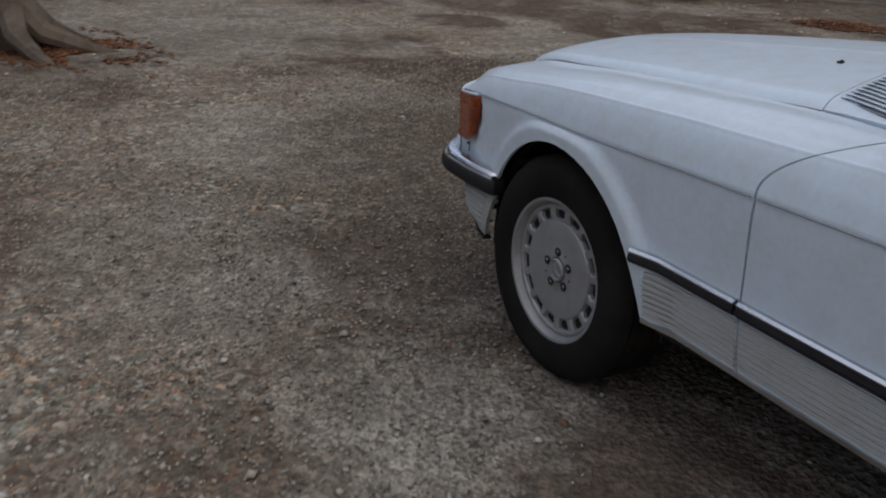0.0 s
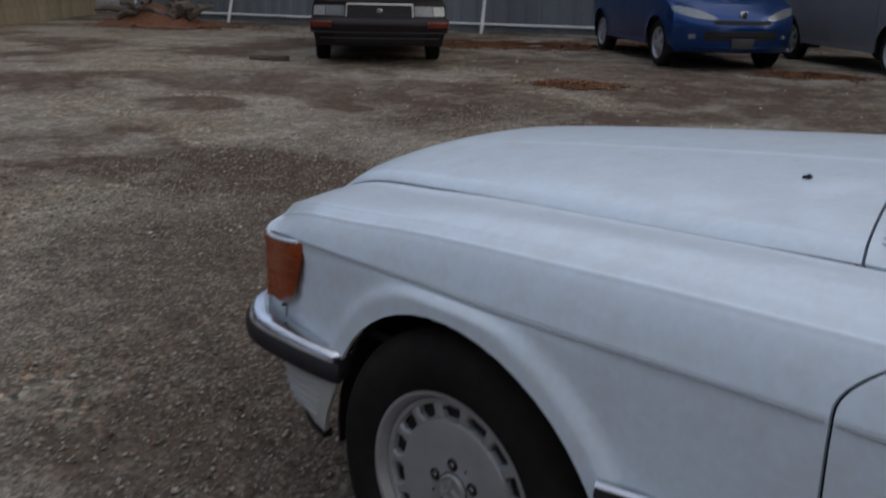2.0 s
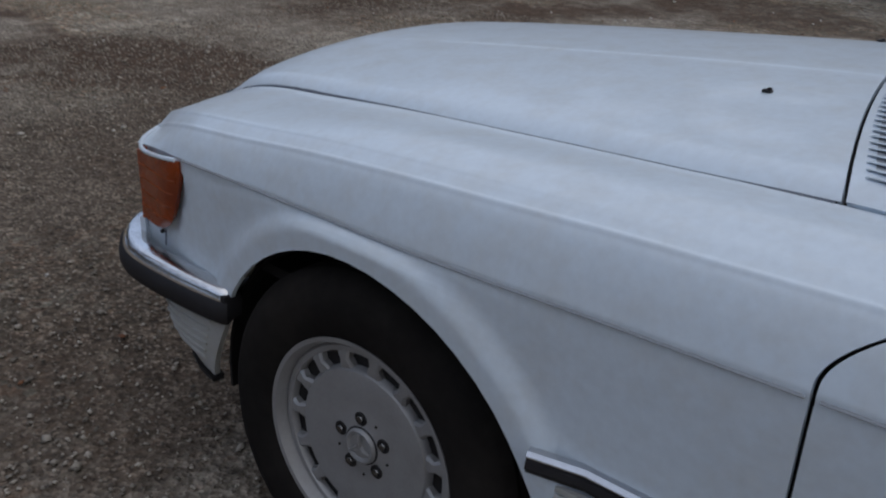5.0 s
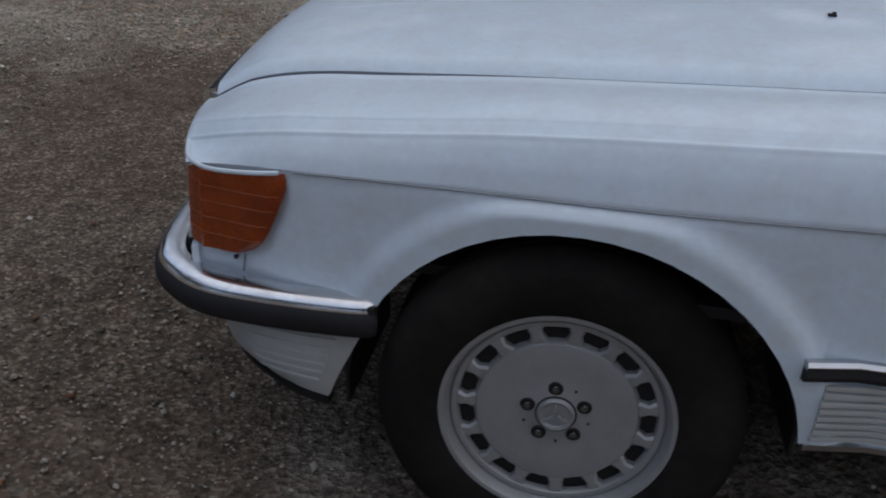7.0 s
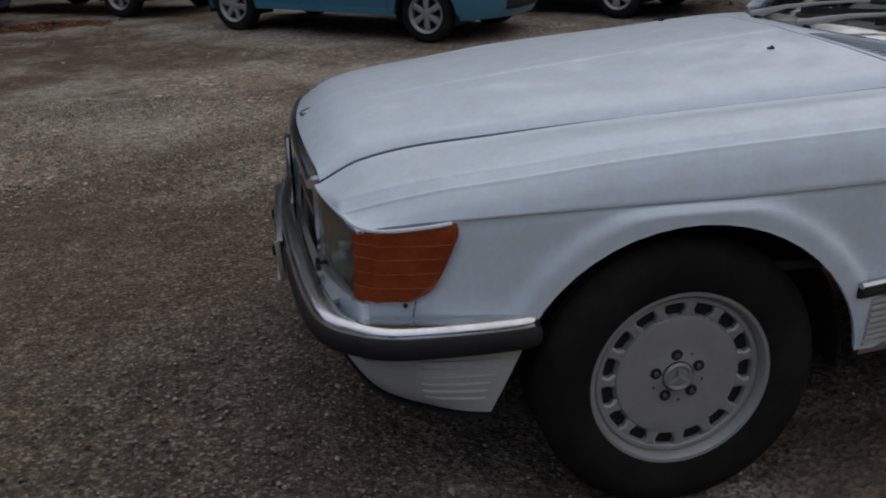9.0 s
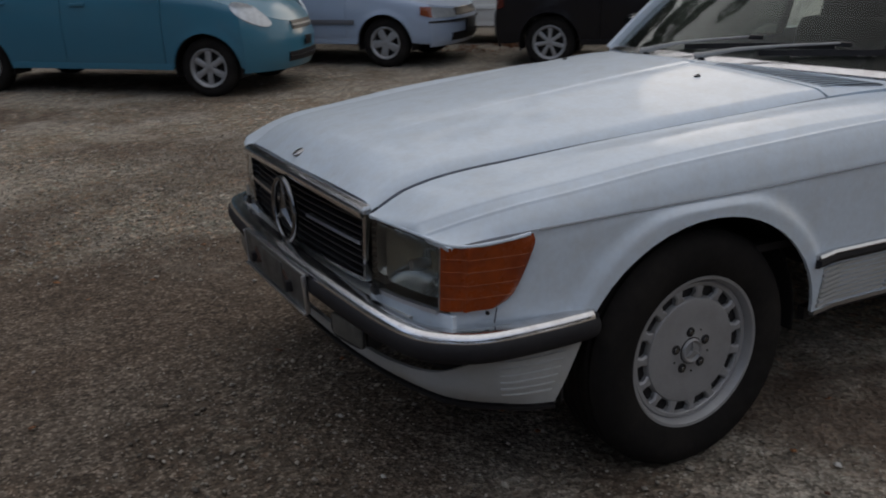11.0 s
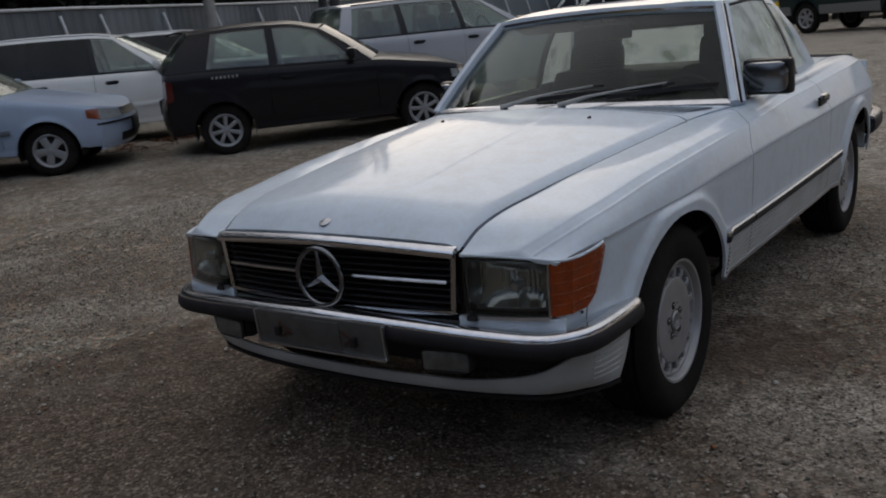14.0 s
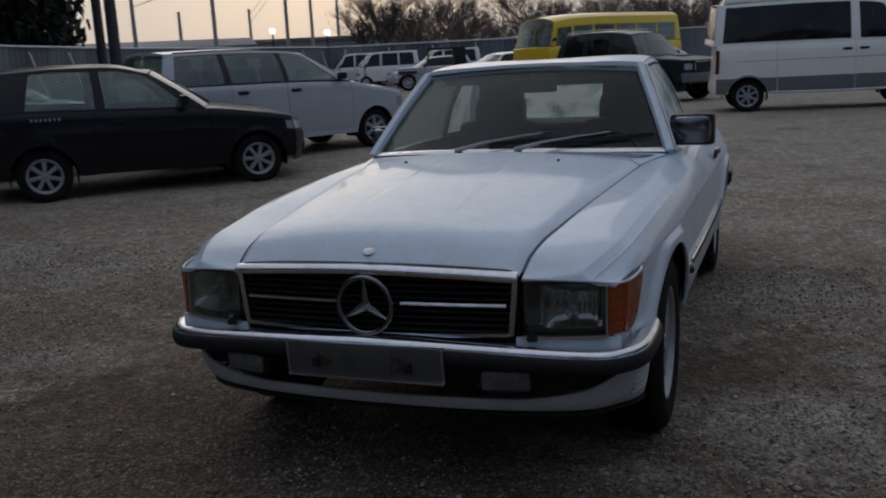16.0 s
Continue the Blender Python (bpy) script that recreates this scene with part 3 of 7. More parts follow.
def wheel(thing, x, y, R, style, turn=0.0, steer=0.0, z=None):
    """One wheel under a thing; y < 0 is the side whose outer face looks to -y."""
    kind = WHEELS.setdefault((style, R), {})
    hub = new("wheel")
    hub.empty_display_size = 0.05
    hub.parent = thing
    side = 0 if y < 0 else 180
    hub.matrix_basis = pose(x, y, R - 0.012 if z is None else z, 0, 0, side + steer) @ pose(0, 0, 0, 0, turn, 0)
    if kind:
        for ob, m in kind["all"]:
            again(ob, hub, m)
        return hub
    made = []

    def put(name, geo, mat, m=Matrix(), label=""):
        if style == "disc" and name != "tyre":
            geo = (np.asarray(geo[0]) * (0.92, 1, 0.92), geo[1])
        ob = part(name, geo, mat, hub, label)
        ob.matrix_basis = m
        made.append((ob, m.copy()))
        return ob

    if style == "disc":  # a flat alloy disc with fifteen slots round its rim
        rim, w = 0.195, 0.205
        put("tyre", moved(tyre_geo(R, rim, w), pose(0, 0.050, 0)), "tyre", label="worn black rubber tyre")
        put("rim", lathe([(0.181, -0.008), (0.1825, -0.019), (0.185, -0.022), (0.194, -0.0225), (0.196, -0.020), (0.1985, -0.0185), (0.2005, -0.022), (0.2035, -0.034), (0.208, -0.040), (0.216, -0.041), (0.2175, -0.036), (0.206, -0.02), (0.202, 0.10), (0.188, 0.10), (0.180, 0.0)], 64), "alloy")
        put("disc", lathe([(0.0, -0.022), (0.040, -0.022), (0.044, -0.020), (0.09, -0.021), (0.135, -0.024), (0.147, -0.022), (0.153, -0.014), (0.153, 0.012), (0.0, 0.012)], 64), "alloy", label="brushed grey alloy disc with dull lacquer")
        put("brake_drum", lathe([(0.0, 0.022), (0.19, 0.022), (0.19, 0.09), (0.0, 0.09)], 40), "black")
        # black ring added for the shade seen through the slots
        put("backing_ring", lathe([(0.151, -0.0065), (0.183, -0.0065), (0.183, 0.0), (0.151, 0.0)], 48), "black")
        bar = put("spoke", spoke(0.149, 0.186, 0.037, 0.037, -0.019, -0.020, 0.026, radians(6), 0.55), "alloy")
        for i in range(1, 15):
            m = pose(0, 0, 0, 0, 360 / 15 * i, 0)
            made.append((again(bar, hub, m), m))
        nut = put("wheel_bolt", lathe([(0.0, -0.026), (0.0065, -0.026), (0.008, -0.024), (0.008, -0.0205)], 12), "dark_chrome", pose(0.0, 0, 0.0500))
        # black ring round each bolt paints the shade of its recess
        well = put("bolt_recess", lathe([(0.0075, -0.0220), (0.0120, -0.0232), (0.0138, -0.0222), (0.0138, -0.020)], 16), "black", pose(0.0, 0, 0.0500))
        pin = put("locating_hole", lathe([(0.0, -0.0224), (0.0026, -0.0224), (0.0028, -0.020)], 10), "black", pose(0.057 * math.sin(radians(36)), 0, 0.057 * math.cos(radians(36))))
        for i in range(1, 5):
            a = math.pi / 2 + 2 * math.pi * i / 5
            m = pose(0.0500 * math.cos(a), 0, 0.0500 * math.sin(a))
            made.append((again(nut, hub, m), m))
            made.append((again(well, hub, m), m))
            a += math.pi / 5
            m = pose(0.057 * math.cos(a), 0, 0.057 * math.sin(a))
            made.append((again(pin, hub, m), m))
        # dark ring in place of a shaded groove round the cap
        put("hub_groove", lathe([(0.0345, -0.0225), (0.0350, -0.0238), (0.0385, -0.0232), (0.0390, -0.0205)], 32), "dark_steel")
        put("hub_cap", lathe([(0.0, -0.0255), (0.024, -0.0262), (0.027, -0.029), (0.031, -0.030), (0.0345, -0.027), (0.036, -0.020), (0.036, -0.015)], 32), "alloy")
        arms = joined(*[spoke(0.002, 0.027, 0.012, 0.004, -0.0325, -0.0300, 0.006, math.pi / 2 + 2 * math.pi * i / 3) for i in range(3)])
        put("emblem", arms, "alloy", label="raised three-armed metal emblem")
    else:
        n, mat = style
        rim, w = R * 0.64, 0.175
        put("tyre", moved(tyre_geo(R, rim, w), pose(0, 0.05, 0)), "tyre")
        put("rim", lathe([(rim * 0.86, -0.012), (rim * 0.92, -0.026), (rim * 0.99, -0.036), (rim * 1.03, -0.034), (rim * 1.0, 0.0), (rim * 0.98, 0.10), (rim * 0.88, 0.10), (rim * 0.84, 0.0)], 40), mat)
        put("brake_drum", lathe([(0.0, 0.03), (rim * 0.9, 0.03), (rim * 0.9, 0.09), (0.0, 0.09)], 28), "black")
        put("hub_cap", lathe([(0.0, -0.026), (rim * 0.16, -0.025), (rim * 0.24, -0.018), (rim * 0.27, 0.0), (rim * 0.27, 0.03)], 24), mat)
        wide = {5: 0.50, 6: 0.34, 7: 0.26, 8: 0.24}[n]
        bar = put("spoke", spoke(rim * 0.18, rim * 0.93, rim * wide * 0.8, rim * wide, -0.022, -0.018, 0.03, 0.0), mat)
        for i in range(1, n):
            m = pose(0, 0, 0, 0, 360 / n * i, 0)
            made.append((again(bar, hub, m), m))
    kind["all"] = made
    return hub


# ---------------------------------------------------------------- the white roadster
# It stands with its front axle over the origin and its nose to -x; its left side is -y.
SX = [-0.706, -0.62, -0.50, -0.36, -0.10, 0.10, 0.25, 0.40, 0.556, 0.70, 1.00, 1.40, 1.80, 2.45, 2.90, 3.20, 3.36]
yc_ = smooth_table(SX, [.736, .748, .771, .784, .806, .822, .830, .836, .841, .845, .852, .858, .862, .862, .840, .795, .735])
zc_ = smooth_table(SX, [.668, .675, .684, .689, .696, .700, .705, .711, .715, .718, .723, .726, .726, .722, .712, .702, .695])
ys_ = smooth_table(SX, [.665, .702, .732, .746, .768, .782, .789, .794, .798, .800, .800, .786, .790, .786, .760, .715, .650])
zs_ = smooth_table(SX, [.689, .716, .739, .752, .781, .796, .804, .812, .818, .824, .833, .842, .850, .862, .862, .845, .815])
yh_ = smooth_table(SX, [.472, .482, .496, .512, .543, .566, .584, .601, .620, .638, .694, .700, .700, .640, .600, .560, .520])
zh_ = smooth_table(SX, [.696, .741, .767, .781, .807, .822, .833, .843, .855, .864, .878, .886, .890, .892, .886, .866, .826])
zm_ = smooth_table(SX, [.730, .790, .823, .842, .873, .893, .907, .919, .928, .926, .900, .900, .905, .905, .900, .880, .840])
ARCHES = ((0.010, 0.282, 0.372), (2.462, 0.282, 0.372))


def flare(x, z):
    out = 0.0
    for cx, cz, R in ARCHES:
        d = math.hypot(x - cx, max(z - cz, 0)) - R
        if z > cz - 0.12 and d > -0.02:
            k = 1 - min(max((d - 0.034) / 0.034, 0), 1)
            out = max(out, 0.019 * k * k * (3 - 2 * k))
    return out


def side_y(x, z):
    c, zc = yc_(x), zc_(x)
    t = (zc - z)
    return c - 0.010 * min(max(t / 0.2, 0), 1) - 0.030 * min(max((t - 0.2) / 0.2, 0), 1.4) ** 1.6 + flare(x, z) * min(max(t / 0.02, 0), 1) - (0.003 if t < 0.006 else 0.0)


def low_z(x):
    z = 0.335 if x > 0 else 0.405
    if x > 2.83:
        z = 0.40
    for cx, cz, R in ARCHES:
        if abs(x - cx) < R:
            z = max(z, cz + math.sqrt(R * R - (x - cx) ** 2))
    return z


def spline(ctrl, per=5):
    """Points of a smooth curve through the controls."""
    c = [2 * np.array(ctrl[0]) - ctrl[1], *[np.array(p, float) for p in ctrl], 2 * np.array(ctrl[-1]) - ctrl[-2]]
    out = []
    for i in range(1, len(c) - 2):
        for k in range(per):
            t = k / per
            out.append(0.5 * (2 * c[i] + (c[i + 1] - c[i - 1]) * t + (2 * c[i - 1] - 5 * c[i] + 4 * c[i + 1] - c[i + 2]) * t * t + (3 * c[i] - c[i - 1] - 3 * c[i + 1] + c[i + 2]) * t ** 3))
    out.append(np.array(ctrl[-1], float))
    return out


def upper(x):
    """From the crease over the shoulder to the bonnet seam or the window sill: (y, z) points."""
    yc, zc, ys, zs, yh, zh = yc_(x), zc_(x), ys_(x), zs_(x), yh_(x), zh_(x)
    a, b = np.array((yc, zc)), np.array((ys + 0.0065, zs - 0.009))
    fuller = 0.0175 - 0.008 * min(max((-0.10 - x) / 0.35, 0), 1)
    # a crisp line along the shoulder, then the almost flat top that falls into the bonnet seam
    flat = spline([a, a * 0.75 + b * 0.25 + (0.003, 0), a * 0.45 + b * 0.55 + (0.005, 0), a * 0.12 + b * 0.88 + (0.003, 0), (ys + 0.0050, zs - 0.0062)], 4)
    return flat + spline([(ys + 0.0040, zs - 0.0040), (ys + 0.0015, zs - 0.0010), (ys - 0.0035, zs + 0.0006), (ys - 0.010, zs + 0.0046), (ys - 0.022, zs + 0.0120), (ys - 0.036, zs + 0.0180),
                   (ys * 0.55 + yh * 0.45, zs * 0.5 + zh * 0.5 + fuller), (yh + 0.024, zh + 0.0030 * (fuller - 0.0095) / 0.008), (yh + 0.005, zh), (yh + 0.001, zh - 0.0016), (yh, zh - 0.010)], 4)


def door_warp(z):
    k = min(max((z - 0.735) / 0.135, 0), 1)
    return 0.20 * k ** 1.8


def nose_warp(x, y):
    """The front edge draws back towards the corner lamps."""
    k = min(max((-0.38 - x) / 0.326, 0), 1)
    a = min(max((abs(y) - 0.472) / 0.264, 0), 1)
    return 0.067 * a ** 1.4 * k


def lamp_front(y, z):
    """The lamp glass: follows the lip of the wing above it and leans back a little upwards."""
    a = min(max((y - 0.472) / 0.264, 0), 1)
    return -0.712 + 0.067 * a ** 1.6 - 0.10 * (0.665 - z) * (0.3 + 0.2 * a)


def wing_lip_z(y):
    a = min(max((y - 0.472) / 0.264, 0), 1)
    return 0.692 - 0.021 * a ** 2.4


def flank(xs, front=0.0, rear=0.0, nose=False):
    """A panel of the left flank over the given stations, from its lower edge to the seam."""
    grid = []
    for x in xs:
        lo, zc = low_z(x), zc_(x)
        col = []
        rows = [(None, lo + (zc - 0.001 - lo) * i / 13) for i in range(14)] + upper(x)[1:]
        for y, z in rows:
            y = side_y(x, z) if y is None else y
            dx = 0.0
            if front:
                dx += door_warp(z) * min(max((front + 0.5 - x) / 0.5, 0), 1)
            if rear:
                dx += door_warp(z) * min(max((x - rear + 0.22) / 0.22, 0), 1)
            if nose:
                dx += nose_warp(x, y)
                # the panel is cut back under the indicator
                cut = -0.546 + 0.080 * min(max((z - 0.524) / 0.140, 0), 1) ** 0.7
                if 0.522 < z < 0.652 and x < cut:
                    y -= 0.010
            col.append((x + dx, -y, z))
        grid.append(col)
    if nose:
        # the front edge rolls down over the lamps
        first = grid[0]
        for k in (0.55, 1.0):
            row = []
            for j, p in enumerate(first):
                if j < 14:
                    row.append((p[0] - 0.002 * k, p[1], p[2]))
                    continue
                y = abs(p[1])
                tip = (lamp_front(y, 0.68) - 0.004, p[1], min(p[2] - 0.001, wing_lip_z(y) + 0.002))
                row.append((p[0] + (tip[0] - p[0]) * k - 0.003 * (1 - k), p[1], p[2] + (tip[2] - p[2]) * k ** 1.6))
            grid.insert(0, row)
    return sheet(grid, 0.010, inward=(sum(xs) / len(xs), 0, 0.4))


def arch_columns(cx, R, n=26):
    return [cx - R * math.cos(math.pi * i / n) for i in range(n + 1)]


car = empty("roadster", pose(0, 0, 0), "white two-seat roadster with hardtop, chrome grille and amber indicators", "car")
fx = spread(-0.706, -0.37, 14)[:-1] + [ARCHES[0][0] - ARCHES[0][2] + 0.0005] + arch_columns(*ARCHES[0][::2])[1:-1] + [ARCHES[0][0] + ARCHES[0][2] - 0.0005] + spread(0.384, 0.6685, 9)
fx = sorted(fx)
dx_ = spread(0.6745, 1.829, 24)
cxr, Rr = ARCHES[1][0], ARCHES[1][2]
qx = spread(1.835, cxr - Rr - 0.001, 7) + arch_columns(cxr, Rr)[1:-1] + spread(cxr + Rr + 0.001, 3.36, 14)
for name, geo in (("front_wing", flank(fx, rear=0.6685, nose=True)), ("door", flank(dx_, front=0.6745)), ("rear_wing", flank(qx))):
    part(name, geo, "white_paint", car)
    part(name, mirrored(geo), "white_paint", car)


def bonnet_ridge(x):
    """Half the width of the raised middle of the bonnet."""
    return 0.186 - 0.026 * (x + 0.7) / 1.2


def seam_lift(x):
    """Towards the nose the bonnet stands a little proud of the wings."""
    return 0.0045 * min(max((-0.05 - x) / 0.35, 0), 1)


def bonnet_point(x, y, w):
    a = abs(y) / w
    # the edge rolls down to the seam
    z = zh_(x) - 0.002 + seam_lift(x) + (zm_(x) - zh_(x) - 0.014) * (1 - a ** 2.2) + 0.016 * (1 - min(max((a - 0.930) / 0.070, 0), 1) ** 2)
    k = min(max((bonnet_ridge(x) + 0.007 - abs(y)) / 0.014, 0), 1)
    n = min(max((x + 0.706) / 0.22, 0), 1)
    z += 0.018 * math.sqrt(n) * (1 - n) * (1 - min(a, 1) ** 6)
    z += 0.0016 * k * k * (3 - 2 * k) * min(max((x + 0.64) / 0.30, 0), 1)
    return z


def bonnet():
    grid = []
    for i in range(49):
        u = i / 48
        row = []
        # columns follow the edge of the raised middle, so that it stays crisp
        xr = -0.739 + 1.28 * u ** 1.15
        r = bonnet_ridge(xr) / (yh_(max(xr, -0.706)) - 0.006)
        e = 0.0075 / 0.55
        half = spread(0.0, r - e, 13) + spread(r - 0.6 * e, r + 0.6 * e, 4) + spread(r + e, 0.90, 18) + spread(0.925, 1.0, 9)
        for s in [-v for v in reversed(half[1:])] + half:
            x0 = -0.739 + 0.033 * abs(s) ** 1.7
            x1 = 0.518 + 0.087 * abs(s) ** 1.8
            x = x0 + (x1 - x0) * (u ** 1.15)
            w = yh_(max(x, -0.706)) - 0.0075
            xs = max(x, -0.706) if abs(s) > 0.9 else -0.706 + (x - x0) * (0.706 + x1) / (x1 - x0)
            y = s * w
            row.append((x, y, bonnet_point(xs, y, w)))
        grid.append(row)
    return sheet(grid, 0.012, inward=(0, 0, 0))


part("bonnet", bonnet(), "white_paint", car, "long white bonnet with faint dust and painted-in sky dapples")


def screen_base(y):
    a = abs(y) / 0.69
    return 0.688 + 0.227 * a ** 2.0, 0.904 - 0.029 * a ** 2


def cowl_point(s, k):
    xa = 0.524 + 0.087 * abs(s) ** 1.8
    yb = s * 0.705
    xb, zb = screen_base(yb)
    ya = s * (yh_(min(xa, 0.60)) - 0.0035)
    za = bonnet_point(min(xa, 0.60), ya, yh_(min(xa, 0.60)))
    return np.array((xa + (xb - xa) * k, ya + (yb - ya) * k, za + (zb - za) * k + 0.004 * math.sin(math.pi * k)))


def cowl():
    return sheet([[cowl_point(-1 + 2 * j / 40, i / 12) for j in range(41)] for i in range(13)], 0.010, inward=(0, 0, 0))


part("scuttle", cowl(), "white_paint", car)
under = part("inner_body", joined(sheet([[(x, y * (yc_(x) - 0.045), 0.52) for y in (-1, -0.5, 0, 0.5, 1)] for x in spread(-0.60, 3.28, 20)], 0.02), boxat(0.62, 1.46, 0.24, (1.1, 0, 0.40), 0.03), boxat(0.9, 1.46, 0.22, (1.75, 0, 0.40), 0.03), boxat(0.55, 1.2, 0.22, (0.0, 0, 0.45), 0.03), boxat(0.6, 1.2, 0.2, (3.0, 0, 0.42), 0.03)), "black", car, smooth=False)
# inner shells that close the wheel arches and stand behind the shut lines
for cx, cz, R in ARCHES:
    for sgn in (-1, 1):
        arc = [[(cx + (R + 0.006) * math.cos(a), sgn * y, cz + (R + 0.006) * math.sin(a)) for y in (0.44, 0.60, 0.755)] for a in spread(-0.06, math.pi + 0.10, 24)]
        part("arch_liner", sheet(arc, 0.006), "black", car)
for sgn in (-1, 1):
    for xa, xb in ((0.42, 2.05),):
        part("inner_sill", sheet([[(x, sgn * (side_y(x, z) - 0.030), z) for z in spread(0.36, 0.70, 5)] for x in spread(xa, xb, 12)], 0.008), "black", car)
    # flush dark strip added for the shade in the open bonnet gap
    part("bonnet_seal", sweep([(x, sgn * (yh_(x) - 0.0040), zh_(x) - 0.0055 + 0.9 * seam_lift(x)) for x in spread(-0.69, 0.60, 60)], [(-0.0050, -0.006), (-0.0048, 0.003), (0.0048, 0.003), (0.0050, -0.006)]), "seam_grey", car)
    part("seam_backing", sheet([[(x, sgn * (yh_(x) + dy), zh_(x) - 0.024) for dy in (-0.03, 0.03)] for x in spread(-0.66, 0.62, 20)], 0.006), "black", car)
part("scuttle_backing", sheet([[(0.493 + 0.087 * abs(s) ** 1.8 + d, s * 0.62, bonnet_point(0.5, s * 0.6, 0.63) - 0.028) for d in (0, 0.06)] for s in spread(-1, 1, 21)], 0.006), "black", car)

# louvred air intake in the scuttle: the slats grow longer towards the flank
def vent_point(u, k, out):
    """u from the middle to the flank, k from the bonnet to the screen."""
    s = -(0.385 + 0.582 * u)
    ka, kb = 0.07, 0.59 + 0.04 * u
    return cowl_point(s, ka + (kb - ka) * k) + np.array((0, -0.022 * (k - 0.5) * u, out))


# mid grey backing: shade on the steel between the slats, put into its colour
vent = part("air_intake", sheet([[vent_point(u, k, 0.0015) for k in spread(0.04, 0.96, 7)] for u in spread(-0.01, 0.99, 12)], 0.004, inward=(0.6, 0, 0)), "crease_grey", car, "pressed-steel louvred intake")
for i in range(17):
    u = i / 17
    line = [vent_point(u + 0.004, k, 0.003 - 0.002 * (abs(2 * k - 1) > 0.95)) for k in spread(0, 1, 8)]
    part("slat", sweep(line, [(-0.0114, -0.0026), (-0.0110, -0.0010), (0.0080, 0.0018), (0.0104, 0.0014), (0.0102, 0.0002), (0.004, -0.0014)]), "white_paint", vent)

# windscreen, its frame, the hardtop and the side windows


def screen_top(y):
    a = abs(y) / 0.525
    return 1.205 + 0.067 * a ** 2.4, 1.266 - 0.020 * a ** 2


def screen_point(s, v, out=0.0):
    xb, zb = screen_base(s * 0.69)
    xt, zt = screen_top(s * 0.522)
    return (xb + (xt - xb) * v - out * 0.7, s * (0.69 + (0.522 - 0.69) * v), zb + 0.012 + (zt - zb - 0.012) * v + 0.012 * math.sin(math.pi * v) + out * 0.7)


part("windscreen", sheet([[screen_point(s, v) for v in spread(0.02, 0.98, 13)] for s in spread(-0.985, 0.985, 31)], 0.005, inward=(1.6, 0, 0.9)), "windscreen", car, "dusty laminated windscreen").visible_shadow = False
part("screen_sill", sweep([screen_point(s, 0.0, 0.004) for s in spread(-1, 1, 31)], [(-0.026, -0.016), (-0.024, -0.007), (-0.010, 0.004), (0.003, 0.009), (0.008, 0.005), (0.008, -0.010)]), "polished_trim", car)
part("screen_header", sweep([screen_point(s, 1.0, 0.004) for s in spread(-1, 1, 31)], [(-0.014, -0.022), (-0.014, 0.018), (0.014, 0.018), (0.018, -0.02)]), "white_paint", car)
part("header_trim", sweep([screen_point(s, 0.975, 0.010) for s in spread(-1, 1, 31)], [(-0.005, -0.006), (-0.005, 0.006), (0.005, 0.006), (0.005, -0.006)]), "chrome", car)
for sgn in (-1, 1):
    post = [screen_point(sgn * 1.012, v, 0.004) for v in spread(-0.03, 1.0, 10)]
    part("screen_post", sweep(post, [(-0.022, -0.018), (-0.024, 0.012), (-0.008, 0.018), (0.010, 0.018), (0.024, 0.010), (0.022, -0.018)], up=(0, -sgn, 0.2)), "white_paint", car)
    part("post_trim", sweep([(p[0] - 0.010, p[1] + sgn * 0.020, p[2] + 0.012) for p in post], ring_section(0.006, 6)), "dull_chrome", car)
    part("post_seal", sweep([(p[0] + 0.012, p[1] + sgn * 0.0245, p[2] + 0.006) for p in post], ring_section(0.0045, 6)), "rubber", car)
    part("window_frame", sweep([(p[0] + 0.034, p[1] + sgn * 0.021, p[2] - 0.002) for p in post], ring_section(0.0155, 10)), "white_paint", car)


def roof_side(x):
    """The roof's side edge: (y, z)."""
    k = (x - 1.27) / 0.78
    return 0.545 - 0.02 * k * k, 1.262 + 0.024 * math.sin(math.pi * min(max(k, 0), 1)) - 0.012 * k


def hard_roof():
    grid = []
    for i in range(15):
        u = i / 14
        row = []
        for j in range(25):
            s = -1 + 2 * j / 24
            x0, x1 = screen_top(s * 0.522)[0] + 0.015, 2.06 - 0.05 * s * s
            x = x0 + (x1 - x0) * u
            w, ze = roof_side(x)
            z = ze + 0.018 - 0.018 * abs(s) ** 6 - 0.006 * math.cos(s * math.pi) * 0.5 + 0.010 * math.sin(math.pi * u) - 0.02 * u ** 4
            row.append((x, s * w, z))
        grid.append(row)
    return sheet(grid, 0.02, inward=(1.6, 0, 0.5))


part("hardtop_roof", hard_roof(), "white_paint", car, "white removable hardtop with raised edges")


def gh(xb, xt, v):
    """A point of the left greenhouse wall, from the sill (v = 0) to the roof edge (v = 1)."""
    x = xb + (xt - xb) * v
    yb, zb = yh_(xb) - 0.004, zh_(xb) + 0.004
    yt, zt = roof_side(xt)
    return (x, -(yb + (yt - yb) * v + 0.02 * math.sin(math.pi * v)), zb + (zt - zb) * v)


def wall_piece(b0, t0, b1, t1, v0, v1, n=8, thick=0.012, out=0.0):
    g = [[np.array(gh(b0 + (b1 - b0) * i / (n - 1), t0 + (t1 - t0) * i / (n - 1), v)) - (0, out, 0) for v in spread(v0, v1, 7)] for i in range(n)]
    return sheet(g, thick, inward=(1.7, 0, 0.9))


